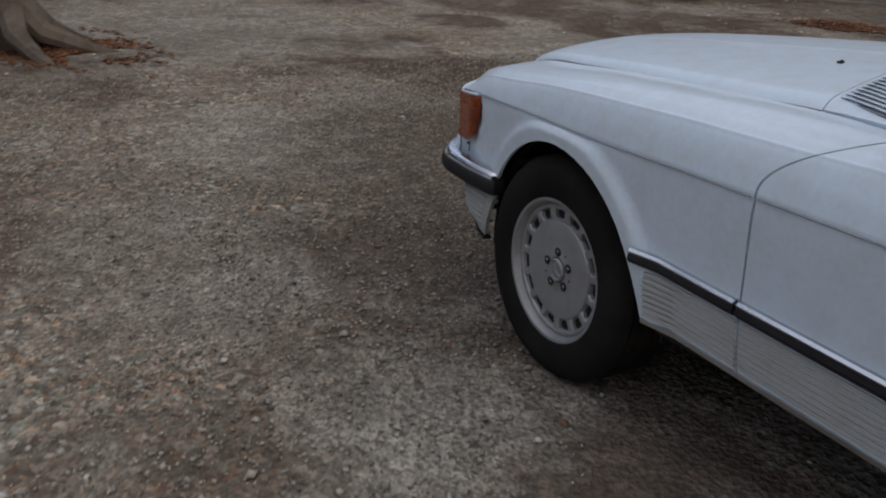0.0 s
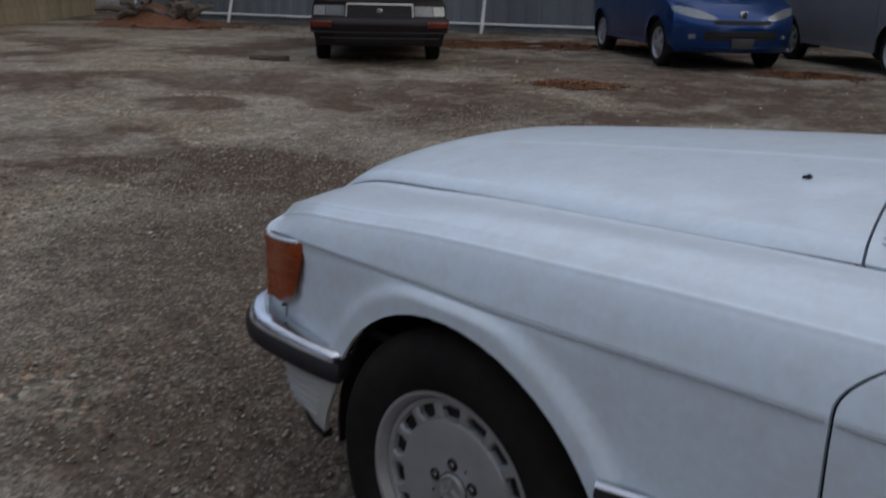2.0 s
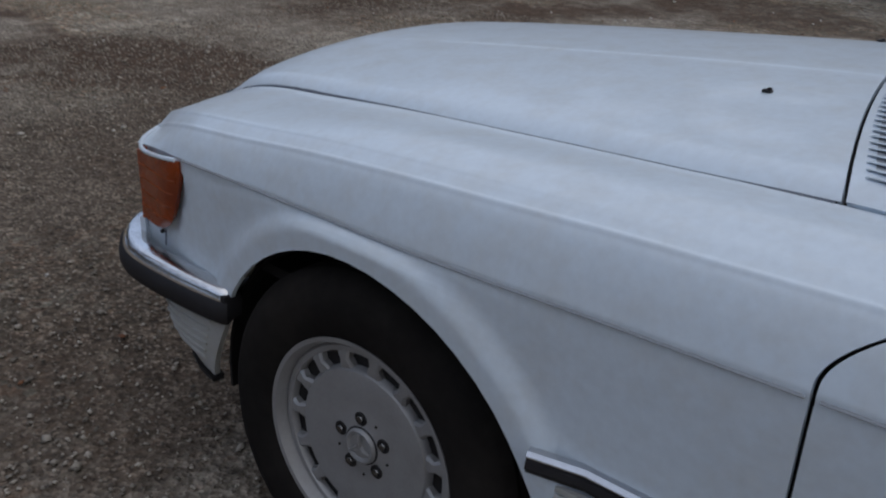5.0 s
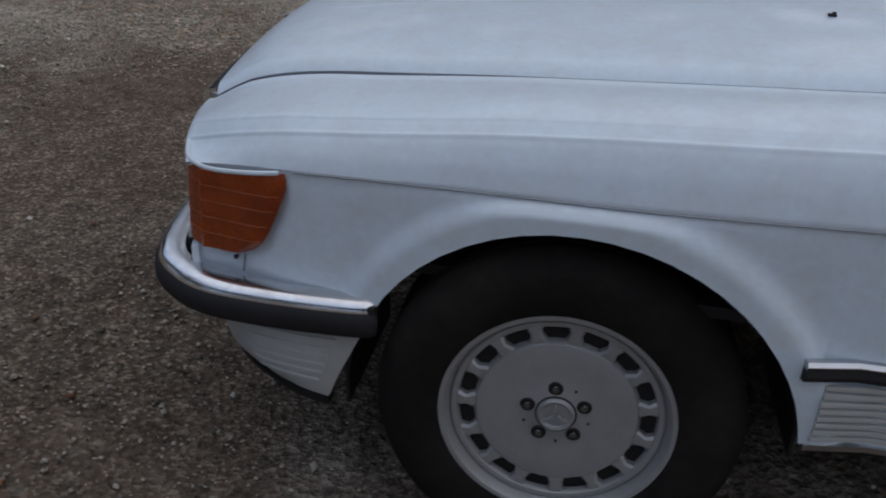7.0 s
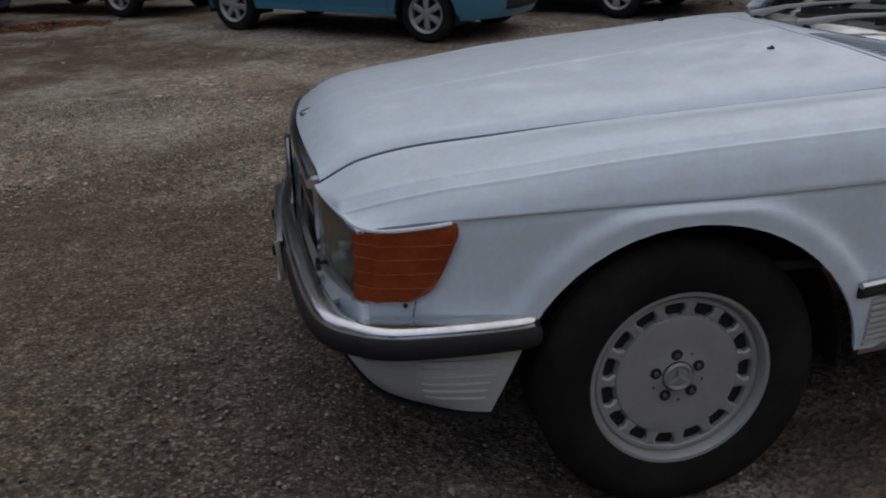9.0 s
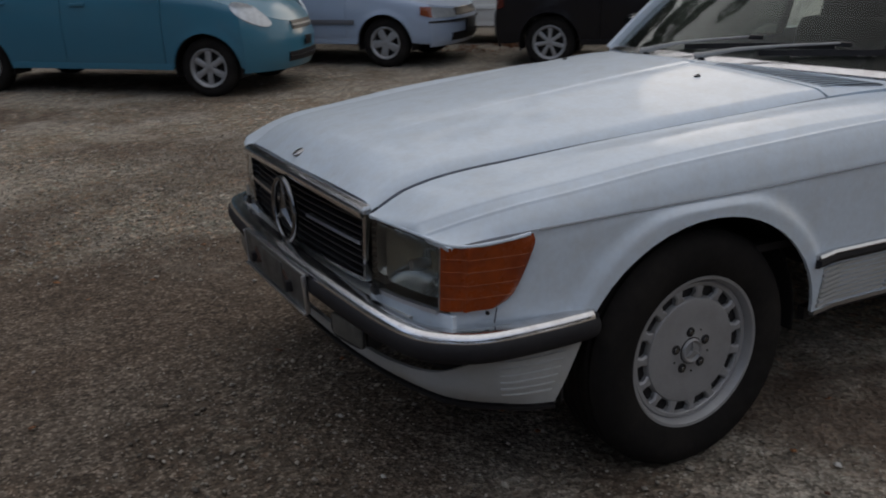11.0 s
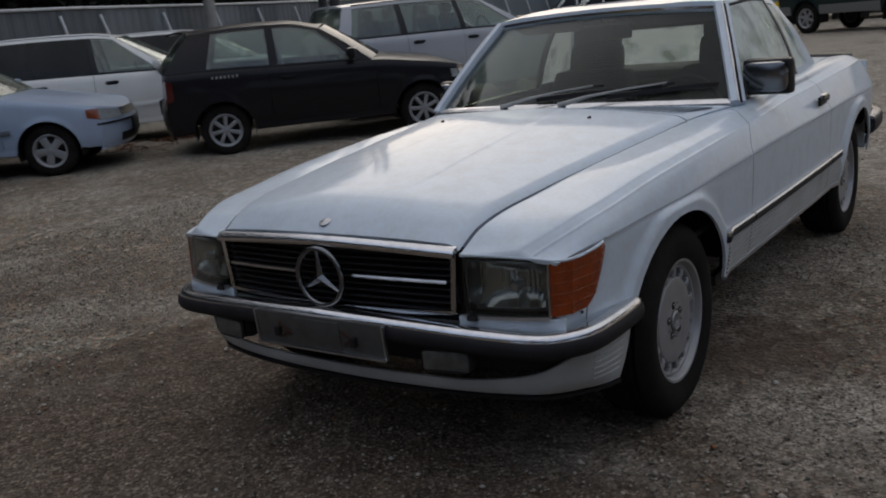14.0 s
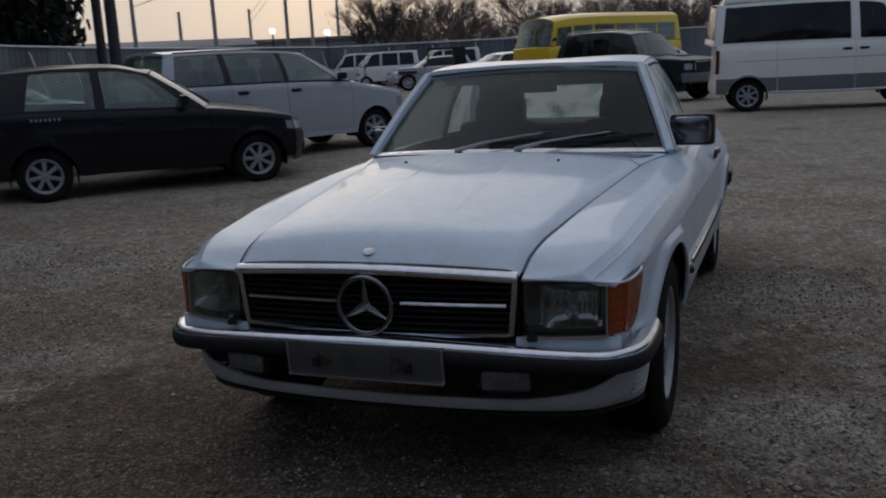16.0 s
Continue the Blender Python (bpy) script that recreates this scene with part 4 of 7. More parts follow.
for flip in (False, True):
    f = mirrored if flip else (lambda g: g)
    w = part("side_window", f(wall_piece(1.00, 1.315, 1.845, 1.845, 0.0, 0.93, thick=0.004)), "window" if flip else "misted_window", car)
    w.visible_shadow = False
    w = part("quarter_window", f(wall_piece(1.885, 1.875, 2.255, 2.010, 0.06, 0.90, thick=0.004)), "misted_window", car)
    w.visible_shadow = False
    part("window_post", f(wall_piece(1.845, 1.845, 1.885, 1.875, 0.0, 0.95, 3, 0.02, 0.004)), "black_plastic", car)
    part("roof_rail", f(wall_piece(1.30, 1.30, 2.02, 2.02, 0.92, 1.01, 12, 0.02)), "white_paint", car)
    part("hardtop_pillar", f(wall_piece(2.255, 2.010, 2.46, 2.075, 0.0, 1.0, 8, 0.03)), "white_paint", car)
    part("hardtop_sill", f(wall_piece(1.87, 1.87, 2.47, 2.44, -0.02, 0.07, 8, 0.03, 0.004)), "white_paint", car)
    part("waist_trim", f(sweep([gh(x, x, -0.01) for x in spread(0.97, 1.86, 14)], [(-0.006, -0.005), (-0.006, 0.007), (0.006, 0.007), (0.006, -0.005)])), "chrome", car)
    part("window_seal", f(sweep([gh(1.315, 1.315, 0.955), *[gh(x, x, 0.945) for x in spread(1.4, 1.84, 6)]], ring_section(0.007, 6))), "rubber", car)
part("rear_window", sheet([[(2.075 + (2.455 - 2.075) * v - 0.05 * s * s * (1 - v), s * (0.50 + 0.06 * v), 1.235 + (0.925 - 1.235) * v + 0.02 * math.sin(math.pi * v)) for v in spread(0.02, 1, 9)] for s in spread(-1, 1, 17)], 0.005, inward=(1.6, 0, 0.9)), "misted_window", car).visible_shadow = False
deck = [[(x, s * (yh_(x) - 0.003), zh_(x) + (zm_(x) - zh_(x)) * (1 - abs(s) ** 2.2)) for s in spread(-1, 1, 21)] for x in spread(2.40, 3.36, 20)]
part("boot_lid", sheet(deck, 0.012, inward=(2.8, 0, 0)), "white_paint", car)
part("tail_panel", sheet([[(3.36 + 0.03 * (1 - abs(s) ** 3) - 0.03 * abs(k - 0.5), s * 0.735, 0.30 + 0.53 * k) for k in spread(0, 1, 7)] for s in spread(-1, 1, 17)], 0.02, inward=(2, 0, 0.5)), "white_paint", car)

# dark cabin: floor, dashboard, seats, wheel, mirror, visors
part("cabin_tub", joined(boxat(1.5, 1.36, 0.03, (1.65, 0, 0.54), 0.01), boxat(0.02, 1.36, 0.34, (2.40, 0, 0.72), 0.008), boxat(0.5, 1.24, 0.05, (2.19, 0, 0.925), 0.02), boxat(0.05, 0.98, 0.10, (2.03, 0, 1.205), 0.02), boxat(0.03, 1.30, 0.36, (0.86, 0, 0.66), 0.01)), "interior", car)
dash = [[(0.76 + 0.15 * (y / 0.66) ** 2 + (0.42 - 0.15 * (y / 0.66) ** 2) * k, y, 0.872 - 0.03 * (2 * k - 1) ** 4 - 0.10 * max(0, k - 0.8) / 0.2) for k in spread(0, 1, 9)] for y in spread(-0.66, 0.66, 9)]
part("dashboard", sheet(dash, 0.05, inward=(1, 0, 0)), "interior", car, "black padded dashboard top")
rimpath = [(1.30 + 0.05 * math.sin(a), -0.34 + 0.185 * math.cos(a), 0.80 + 0.155 * math.sin(a)) for a in spread(0, 2 * math.pi, 33)[:-1]]
steer = part("steering_wheel", tube(rimpath, 0.013, 8, True, up=(1, 0, 0.1)), "interior", car)
part("steering_boss", joined(boxat(0.05, 0.12, 0.10, (1.29, -0.34, 0.79), 0.02), boxat(0.02, 0.34, 0.03, (1.295, -0.34, 0.795), 0.008)), "interior", steer)
for y in (-0.36, 0.36):
    seat = part("seat", boxat(0.50, 0.50, 0.16, (1.62, y, 0.60), 0.06), "interior", car, "black bucket seat")
    part("backrest", joined(boxat(0.15, 0.46, 0.46, (1.86, y, 0.75), 0.07, (0, 14, 0)), boxat(0.12, 0.30, 0.34, (1.93, y, 0.94), 0.06, (0, 13, 0))), "interior", seat)
    part("headrest", boxat(0.10, 0.27, 0.16, (1.975, y, 1.145), 0.06, (0, 10, 0)), "interior", seat)
part("rear_view_mirror", joined(boxat(0.035, 0.24, 0.070, (1.31, 0.0, 1.178), 0.016), tube([(1.245, 0, 1.245), (1.29, 0, 1.225), (1.32, 0, 1.195)], 0.008)), "black_plastic", car)
for y in (-0.30, 0.30):
    part("sun_visor", boxat(0.16, 0.36, 0.018, (1.33, y, 1.222), 0.008, (0, 18, 0)), "interior", car)

# side rubbing strips, ribbed sill cladding, crease shadow line
for flip in (False, True):
    f = mirrored if flip else (lambda g: g)
    wide = 0.45 if flip else 1.0
    for xa, xb in ((0.352, 0.667), (0.677, 1.826), (1.838, 2.06)):
        path = [(x, -side_y(x, 0.487) - 0.001, 0.487) for x in spread(xa, xb, max(5, int((xb - xa) / 0.08)))]
        strip = part("rubbing_strip", f(sweep(path, [(-0.002, -0.019), (0.010, -0.017), (0.017, -0.006), (0.015, 0.004), (-0.002, 0.006)])), "rubber", car)
        part("strip_trim", f(sweep([(p[0], p[1], p[2] + 0.011) for p in path], [(-0.002, -0.006), (0.013, -0.006), (0.015, 0.0), (0.010, 0.006), (-0.002, 0.006)])), "chrome", strip)
    for i in range(8):
        z = 0.352 + 0.0145 * i
        for xa, xb in ((0.392, 0.667), (0.677, 1.826), (1.838, 2.07)):
            path = [(x, -side_y(x, z) - 0.0005, z) for x in spread(xa, xb, max(4, int((xb - xa) / 0.12)))]
            part("rib", f(sweep(path, [(-0.002, -0.0058), (0.0034, -0.004), (0.0042, 0.0), (0.0034, 0.004), (-0.002, 0.0058)])), "white_plastic", car)
    part("sill_trim", f(sweep([(x, -side_y(x, 0.335) + 0.004, 0.333) for x in spread(0.384, 2.08, 18)], [(-0.004, -0.008), (0.008, -0.007), (0.009, 0.004), (-0.004, 0.006)])), "dull_chrome", car)
    part("underside_edge", f(sweep([(x, -side_y(x, 0.33) + 0.05, 0.305) for x in spread(0.40, 2.07, 10)], [(-0.01, -0.01), (0.012, -0.01), (0.012, 0.026), (-0.01, 0.026)])), "black", car)
    # thin grey strip laid on as the shade along the body crease
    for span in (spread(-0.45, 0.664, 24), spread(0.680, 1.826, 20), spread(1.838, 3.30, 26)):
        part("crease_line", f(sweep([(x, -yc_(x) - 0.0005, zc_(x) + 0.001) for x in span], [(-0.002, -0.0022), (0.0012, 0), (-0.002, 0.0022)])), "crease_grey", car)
    grip = part("door_handle", f(joined(boxat(0.105, 0.024, 0.024, (1.690, -0.862, 0.806), 0.010), boxat(0.034, 0.03, 0.036, (1.735, -0.858, 0.800), 0.012))), "dark_chrome", car)
    part("handle_recess", f(boxat(0.120, 0.014, 0.040, (1.690, -0.852, 0.788), 0.006)), "black_plastic", grip)
    shell = part("door_mirror", f(joined(boxat(0.080, 0.182 * wide, 0.126 * wide ** 0.4, (1.055, -0.697 - 0.090 * wide, 0.963), 0.034, (0, 0, -6)), boxat(0.07, 0.05, 0.075, (1.045, -0.700, 0.915), 0.02))), "dark_chrome", car, "chrome-backed door mirror on a black foot")
    part("mirror_rim", f(boxat(0.064, 0.196 * wide, 0.142 * wide ** 0.4, (1.074, -0.697 - 0.092 * wide, 0.963), 0.022, (0, 0, -6))), "black_plastic", shell)
    part("mirror_foot", f(joined(boxat(0.09, 0.045, 0.085, (1.045, -0.696, 0.912), 0.02), boxat(0.05, 0.04, 0.02, (1.05, -0.73, 0.905), 0.008))), "black_plastic", shell)
    part("mirror_glass", f(boxat(0.004, 0.164 * wide, 0.104 * wide ** 0.4, (1.107, -0.697 - 0.0935 * wide, 0.963), 0.002, (0, 0, -6))), "mirror", shell)

# nose: lamps, indicators, grille with its three-armed ring, bumper, valance
for flip in (False, True):
    f = mirrored if flip else (lambda g: g)
    lamp = part("headlamp", f(sheet([[(lamp_front(y, z) + 0.062, -y, z) for z in spread(0.520, wing_lip_z(y) - 0.006, 7)] for y in spread(0.470, 0.705, 9)], 0.02, inward=(0, -0.6, 0.6))), "lamp_dark", car, "rectangular headlamp behind dull glass")
    for ya, yb, dz in ((0.530, 0.694, 0.030), (0.482, 0.524, 0.040)):
        dish = []
        for iy in range(25):
            y = ya + (yb - ya) * iy / 24
            lo, hi = 0.516 + dz, wing_lip_z(y) - 0.020
            dish.append([(lamp_front(y, lo + (hi - lo) * k) + 0.010 + 0.040 * (1 - (2 * iy / 24 - 1) ** 4) * (1 - (2 * k - 1) ** 4) + 0.003 * (iy % 2), -y, lo + (hi - lo) * k) for k in spread(0, 1, 11)])
        part("reflector", f(sheet(dish, 0.004, inward=(0, -0.6, 0.6))), "lamp_inner", lamp, "silvered lamp reflector")
    part("bulb_cap", f(lathe([(0.0, -0.030), (0.012, -0.028), (0.014, 0.0), (0.010, 0.02)], 14, "z")), "dull_chrome", lamp).matrix_basis = pose(lamp_front(0.61, 0.60) + 0.038, -0.612 * (-1 if flip else 1), 0.602, 0, 90, 0)
    part("lens", f(sheet([[(lamp_front(y, z), -y, z) for z in spread(0.522, wing_lip_z(y) - 0.005, 7)] for y in spread(0.474, 0.702, 9)], 0.004, inward=(0, -0.6, 0.6))), "clear_lens", lamp).visible_shadow = False
    part("lamp_frame", f(joined(sweep([(lamp_front(y, 0.519), -y, 0.519) for y in spread(0.470, 0.705, 8)], [(-0.008, -0.005), (0.006, -0.005), (0.006, 0.005), (-0.008, 0.005)]), sweep([(lamp_front(0.704, z) + 0.006, -0.704, z) for z in spread(0.52, 0.664, 5)], ring_section(0.005, 6), up=(1, 0, 0)))), "dull_chrome", lamp)
    # the amber lamp wraps from the front round on to the wing
    corner = []
    for i in range(29):
        u = i / 28
        zlo = 0.524
        col = []
        for k in spread(0, 1, 13):
            if u < 0.42:
                y = 0.706 + 0.036 * (u / 0.42)
                zt = wing_lip_z(y) - 0.004
                z = zlo + (zt - zlo) * k
                col.append((lamp_front(y, z) + 0.028 * (u / 0.42) ** 2.2, -y - 0.004, z))
            else:
                w = (u - 0.42) / 0.58
                zt = 0.667 + 0.0145 * w
                z = zlo + (zt - zlo) * k
                xr = -0.532 + 0.080 * k ** 0.7 - 0.012 * max(0.0, (k - 0.8) / 0.2) ** 2 - 0.016 * max(0.0, (0.2 - k) / 0.2) ** 2
                x0 = lamp_front(0.742, z) + 0.028
                x = x0 + (xr - x0) * w
                col.append((x, -max(side_y(max(x, -0.70), z), 0.742) - 0.008 * min(1, (1 - w) * 6) - 0.002, z))
        corner.append(col)
    amber = part("indicator", f(sheet(corner, 0.012, inward=(-0.3, -0.4, 0.6))), "amber", car, "amber wraparound indicator lens with ribs")
    for zz in (0.553, 0.583, 0.613, 0.641):
        line = []
        for i in range(1, 28):
            c = corner[i]
            k = min(max((zz - c[0][2]) / (c[-1][2] - c[0][2]), 0), 1) * 12
            j = min(int(k), 11)
            p = np.array(c[j]) * (1 - (k - j)) + np.array(c[j + 1]) * (k - j)
            line.append(p - np.array((0.0005 if i < 12 else 0, 0.0008, 0)))
        part("lens_rib", f(sweep(line, ring_section(0.0010, 5))), "amber_rib", amber)
    edge = [np.array((lamp_front(y, wing_lip_z(y)) - 0.003, -y, wing_lip_z(y) - 0.001)) for y in spread(0.476, 0.698, 10)] + [np.array(c[-1]) + (0, 0, 0.002) for c in corner[1::2]]
    for _ in range(3):
        edge = [edge[0]] + [(edge[i - 1] + 2 * edge[i] + edge[i + 1]) / 4 for i in range(1, len(edge) - 1)] + [edge[-1]]
    part("lamp_lip", f(sweep(edge, ring_section(0.0042, 8), up=(0.02, 0.03, 1))), "white_paint", car)
    part("corner_screw", f(moved(lathe([(0.0, -0.002), (0.0035, -0.0018), (0.0045, 0.001), (0.0045, 0.004)], 12), pose(-0.566, -side_y(-0.566, 0.510), 0.510))), "black_plastic", car)
    part("panel_joint", f(sweep([(-0.552 + 0.002 * k, -side_y(-0.55, z) - 0.0004, z) for k, z in enumerate(spread(0.486, 0.521, 4))], [(-0.0012, -0.0012), (-0.0012, 0.0012), (0.0012, 0.0012), (0.0012, -0.0012)], up=(1, 0, 0))), "seam_grey", car)
    # wing front below the lamps
    apron = [[(lamp_front(y, 0.5) + 0.004, -y, z) for z in spread(0.430, 0.516, 4)] for y in spread(0.45, 0.742, 10)]
    part("lamp_apron", f(sheet(apron, 0.012, inward=(0, -0.5, 0.5))), "white_paint", car)
    part("lamp_washer", f(joined(boxat(0.030, 0.030, 0.016, (-0.716, -0.500, 0.517), 0.005), boxat(0.010, 0.012, 0.022, (-0.724, -0.500, 0.526), 0.003))), "black_plastic", car)


def grille_x(y):
    return -0.739 + 0.024 * (abs(y) / 0.455) ** 1.7


GY = spread(-0.452, 0.452, 27)
grille = part("grille", sheet([[(grille_x(y) + 0.040, y, z) for z in spread(0.508, 0.700, 5)] for y in GY], 0.02, inward=(0, 0, 0.6)), "black", car, "black slatted radiator grille with chrome surround")
for i in range(9):
    z = 0.528 + 0.0195 * i
    part("slat", sweep([(grille_x(y) + 0.020, y, z) for y in spread(-0.44, 0.44, 25)], [(-0.012, -0.002), (0.010, -0.0045), (0.012, 0.0), (0.010, 0.0035), (-0.012, 0.002)]), "black_plastic", grille)
part("top_trim", sweep([(grille_x(y) - 0.004, y, 0.7005 + 0.018 * (1 - abs(y / 0.455) ** 1.6)) for y in spread(-0.462, 0.462, 29)], [(-0.014, -0.018), (-0.017, -0.008), (-0.014, 0.002), (-0.005, 0.009), (0.010, 0.011), (0.010, -0.018)]), "polished_trim", grille)
part("bottom_trim", sweep([(grille_x(y) + 0.004, y, 0.513 + 0.012 * (abs(y) / 0.45) ** 2) for y in spread(-0.435, 0.435, 27)], [(-0.010, -0.005), (0.006, -0.006), (0.008, 0.0), (0.004, 0.006), (-0.010, 0.006)]), "chrome", grille)
for sgn in (-1, 1):
    part("side_trim", sweep([(grille_x(0.45) + 0.002, sgn * (0.438 + 0.018 * k), 0.522 + 0.178 * k) for k in spread(0, 1, 6)], [(-0.008, -0.008), (-0.008, 0.008), (0.008, 0.008), (0.008, -0.008)], up=(1, 0, 0)), "chrome", grille)
    part("centre_bar", sweep([(grille_x(y) + 0.002, sgn * y, 0.611) for y in spread(0.104, 0.425, 10)], [(-0.010, -0.0040), (0.006, -0.0048), (0.009, 0.0), (0.006, 0.0048), (-0.010, 0.0040)]), "dull_chrome", grille)
ringp = [(-0.766, 0.086 * math.cos(a), 0.607 + 0.086 * math.sin(a)) for a in spread(0, 2 * math.pi, 41)[:-1]]
badge = part("ring_emblem", tube(ringp, 0.0085, 10, True, up=(1, 0.02, 0.01)), "dark_chrome", car, "large chrome ring with three arms")
for i in range(3):
    a = math.pi / 2 + 2 * math.pi * i / 3
    p, q = np.array((0, math.cos(a), math.sin(a))), np.array((0, -math.sin(a), math.cos(a)))
    c = np.array((-0.767, 0, 0.607))
    tri = [c + 0.015 * q, c - 0.015 * q, c + 0.082 * p - 0.003 * q, c + 0.082 * p + 0.003 * q, c - (0.010, 0, 0), c + 0.08 * p - (0.004, 0, 0), c + (0.006, 0, 0)]
    part("emblem_arm", (np.array(tri), [(0, 4, 5, 3), (4, 1, 2, 5), (0, 3, 2, 1), (5, 2, 3)]), "dark_chrome", badge, smooth=False)
part("bonnet_badge", lathe([(0.0, 0.0020), (0.017, 0.0016), (0.0195, 0.0), (0.0195, -0.005)], 24, "z"), "dull_chrome", car, "small round bonnet badge").matrix_basis = pose(-0.712, 0.0, bonnet_point(-0.676, 0.0, 0.49) - 0.0005, 0, -23, 0)


def plan(points, per=7):
    """A smooth plan line over both sides from its left half."""
    left = spline(points, per)
    return [np.array((p[0], p[1], p[2])) for p in left] + [np.array((p[0], -p[1], p[2])) for p in reversed(left[:-1])]


bump = plan([(-0.318, -0.789, 0.460), (-0.34, -0.797, 0.460), (-0.45, -0.800, 0.460), (-0.59, -0.790, 0.461), (-0.668, -0.752, 0.463), (-0.720, -0.690, 0.466), (-0.749, -0.56, 0.472), (-0.772, -0.34, 0.482), (-0.785, -0.12, 0.489), (-0.788, 0.0, 0.492)])
bumper = part("front_bumper", sweep(bump[::-1], [(-0.030, 0.023), (0.000, 0.026), (0.009, 0.0225), (0.0145, 0.016), (0.0175, 0.008), (0.0175, 0.003), (-0.030, 0.000)]), "polished_trim", car, "curved chrome front bumper")
part("bumper_rubber", sweep(bump[::-1], [(-0.028, 0.004), (0.018, 0.006), (0.0235, 0.001), (0.0265, -0.012), (0.026, -0.024), (0.022, -0.035), (0.013, -0.042), (-0.028, -0.040)]), "rubber", bumper, "dark rubber bumper facing")
for sgn in (-1, 1):
    part("bumper_end", boxat(0.016, 0.042, 0.052, (-0.316, sgn * 0.790, 0.452), 0.012), "rubber", bumper)
back = plan([(-0.50, -0.745, 0.42), (-0.58, -0.735, 0.42), (-0.65, -0.66, 0.42), (-0.69, -0.45, 0.42), (-0.710, 0, 0.42)])
part("grille_shelf", sweep([p + np.array((0, 0, 0.065)) for p in back[::-1] if abs(p[1]) < 0.62], [(-0.05, -0.006), (0.070, -0.010), (0.070, 0.000), (-0.05, 0.004)]), "white_plastic", car)
part("bumper_recess", sweep(back[::-1], [(-0.06, -0.075), (-0.035, -0.075), (-0.01, 0.08), (-0.06, 0.08)]), "black", car)
val = plan([(-0.335, -0.785, 0), (-0.45, -0.782, 0), (-0.545, -0.764, 0), (-0.610, -0.705, 0), (-0.650, -0.61, 0), (-0.690, -0.42, 0), (-0.712, -0.2, 0), (-0.718, 0.0, 0)], 6)
vg = []
for i, p in enumerate(val):
    a = abs(i - (len(val) - 1) / 2) / ((len(val) - 1) / 2)
    k = min(max((a - 0.26) / 0.44, 0), 1)
    top = 0.314 + 0.096 * k * k * (3 - 2 * k) ** 0.5
    bot = 0.278 - 0.016 * a ** 2
    col = []
    for k in spread(0, 1, 9):
        z = top + (bot - top) * k
        push = -(0.008 + 0.040 * math.exp(-((a - 0.70) / 0.24) ** 2)) * k ** 3
        d = np.array((p[0] + 0.2, p[1] * 0.5, 0))
        d /= np.linalg.norm(d)
        slant = -0.072 * (0.412 - z) / 0.15 * min(max((a - 0.70) / 0.30, 0), 1)
        col.append((p[0] + d[0] * push + slant, p[1] + d[1] * push, z))
    vg.append(col)
valance = part("front_valance", sheet(vg, 0.012, inward=(0, 0, 0.35)), "white_plastic", car, "white front spoiler with road grime")
part("valance_lip", sweep([(c[-1][0], c[-1][1], c[-1][2] - 0.008) for c in vg][::-1], [(-0.02, -0.008), (0.004, -0.007), (0.006, 0.002), (-0.02, 0.006)]), "black", valance)
for sgn in (-1, 1):
    for i in range(6):
        line = [(vg[j][min(8, 1 + i)][0], sgn * abs(vg[j][min(8, 1 + i)][1]) + sgn * 0.001, vg[j][min(8, 1 + i)][2]) for j in range(2, 13)]
        part("rib", sweep(line, ring_section(0.0032, 5)), "white_plastic", valance)
    fog = part("fog_lamp", boxat(0.072, 0.158, 0.072, (-0.729, sgn * 0.424, 0.402), 0.030, (0, 0, -sgn * 9)), "black_plastic", car, "rounded fog lamp with cloudy lens")
    part("lens", moved(boxat(0.014, 0.140, 0.056, (0, 0, 0), 0.0068), pose(-0.7675, sgn * 0.4305, 0.402, 0, 0, -sgn * 9)), "fog_glass", fog)
    rim_line = []
    for q in range(28):
        a = 2 * math.pi * q / 28
        ca, sa = math.cos(a), math.sin(a)
        rim_line.append(pose(-0.770, sgn * 0.4305, 0.402, 0, 0, -sgn * 9) @ Vector((0, 0.073 * math.copysign(abs(ca) ** 0.45, ca), 0.031 * math.copysign(abs(sa) ** 0.45, sa))))
    part("bezel", tube([tuple(p) for p in rim_line], 0.0036, 6, True, up=(1, 0.02, 0.01)), "black_plastic", fog)
platep = part("plate_carrier", boxat(0.010, 0.505, 0.106, (-0.809, -0.005, 0.446), 0.004, (0, -4, 0)), "plate", car, "bare scratched metal plate carrier")
part("plate_edge", joined(*[boxat(0.014, 0.509, 0.006, (-0.8105 + (0.0037 * e), -0.005, 0.446 + e * 0.0515), 0.002, (0, -4, 0)) for e in (-1, 1)], *[boxat(0.014, 0.006, 0.104, (-0.8105, -0.005 + e * 0.252, 0.446), 0.002, (0, -4, 0)) for e in (-1, 1)]), "dull_chrome", platep)
part("plate_panel", boxat(0.006, 0.19, 0.088, (-0.8145, 0.0, 0.446), 0.002, (0, -4, 0)), "plate", platep)
for sgn in (-1, 1):
    part("bracket", joined(boxat(0.006, 0.055, 0.014, (-0.8155, sgn * 0.125, 0.452), 0.003, (35, -4, 0)), boxat(0.006, 0.05, 0.012, (-0.8155, sgn * 0.128, 0.436), 0.003, (-30, -4, 0))), "rust", platep)
    part("plate_stay", boxat(0.12, 0.02, 0.03, (-0.77, sgn * 0.15, 0.44), 0.004), "black", platep)

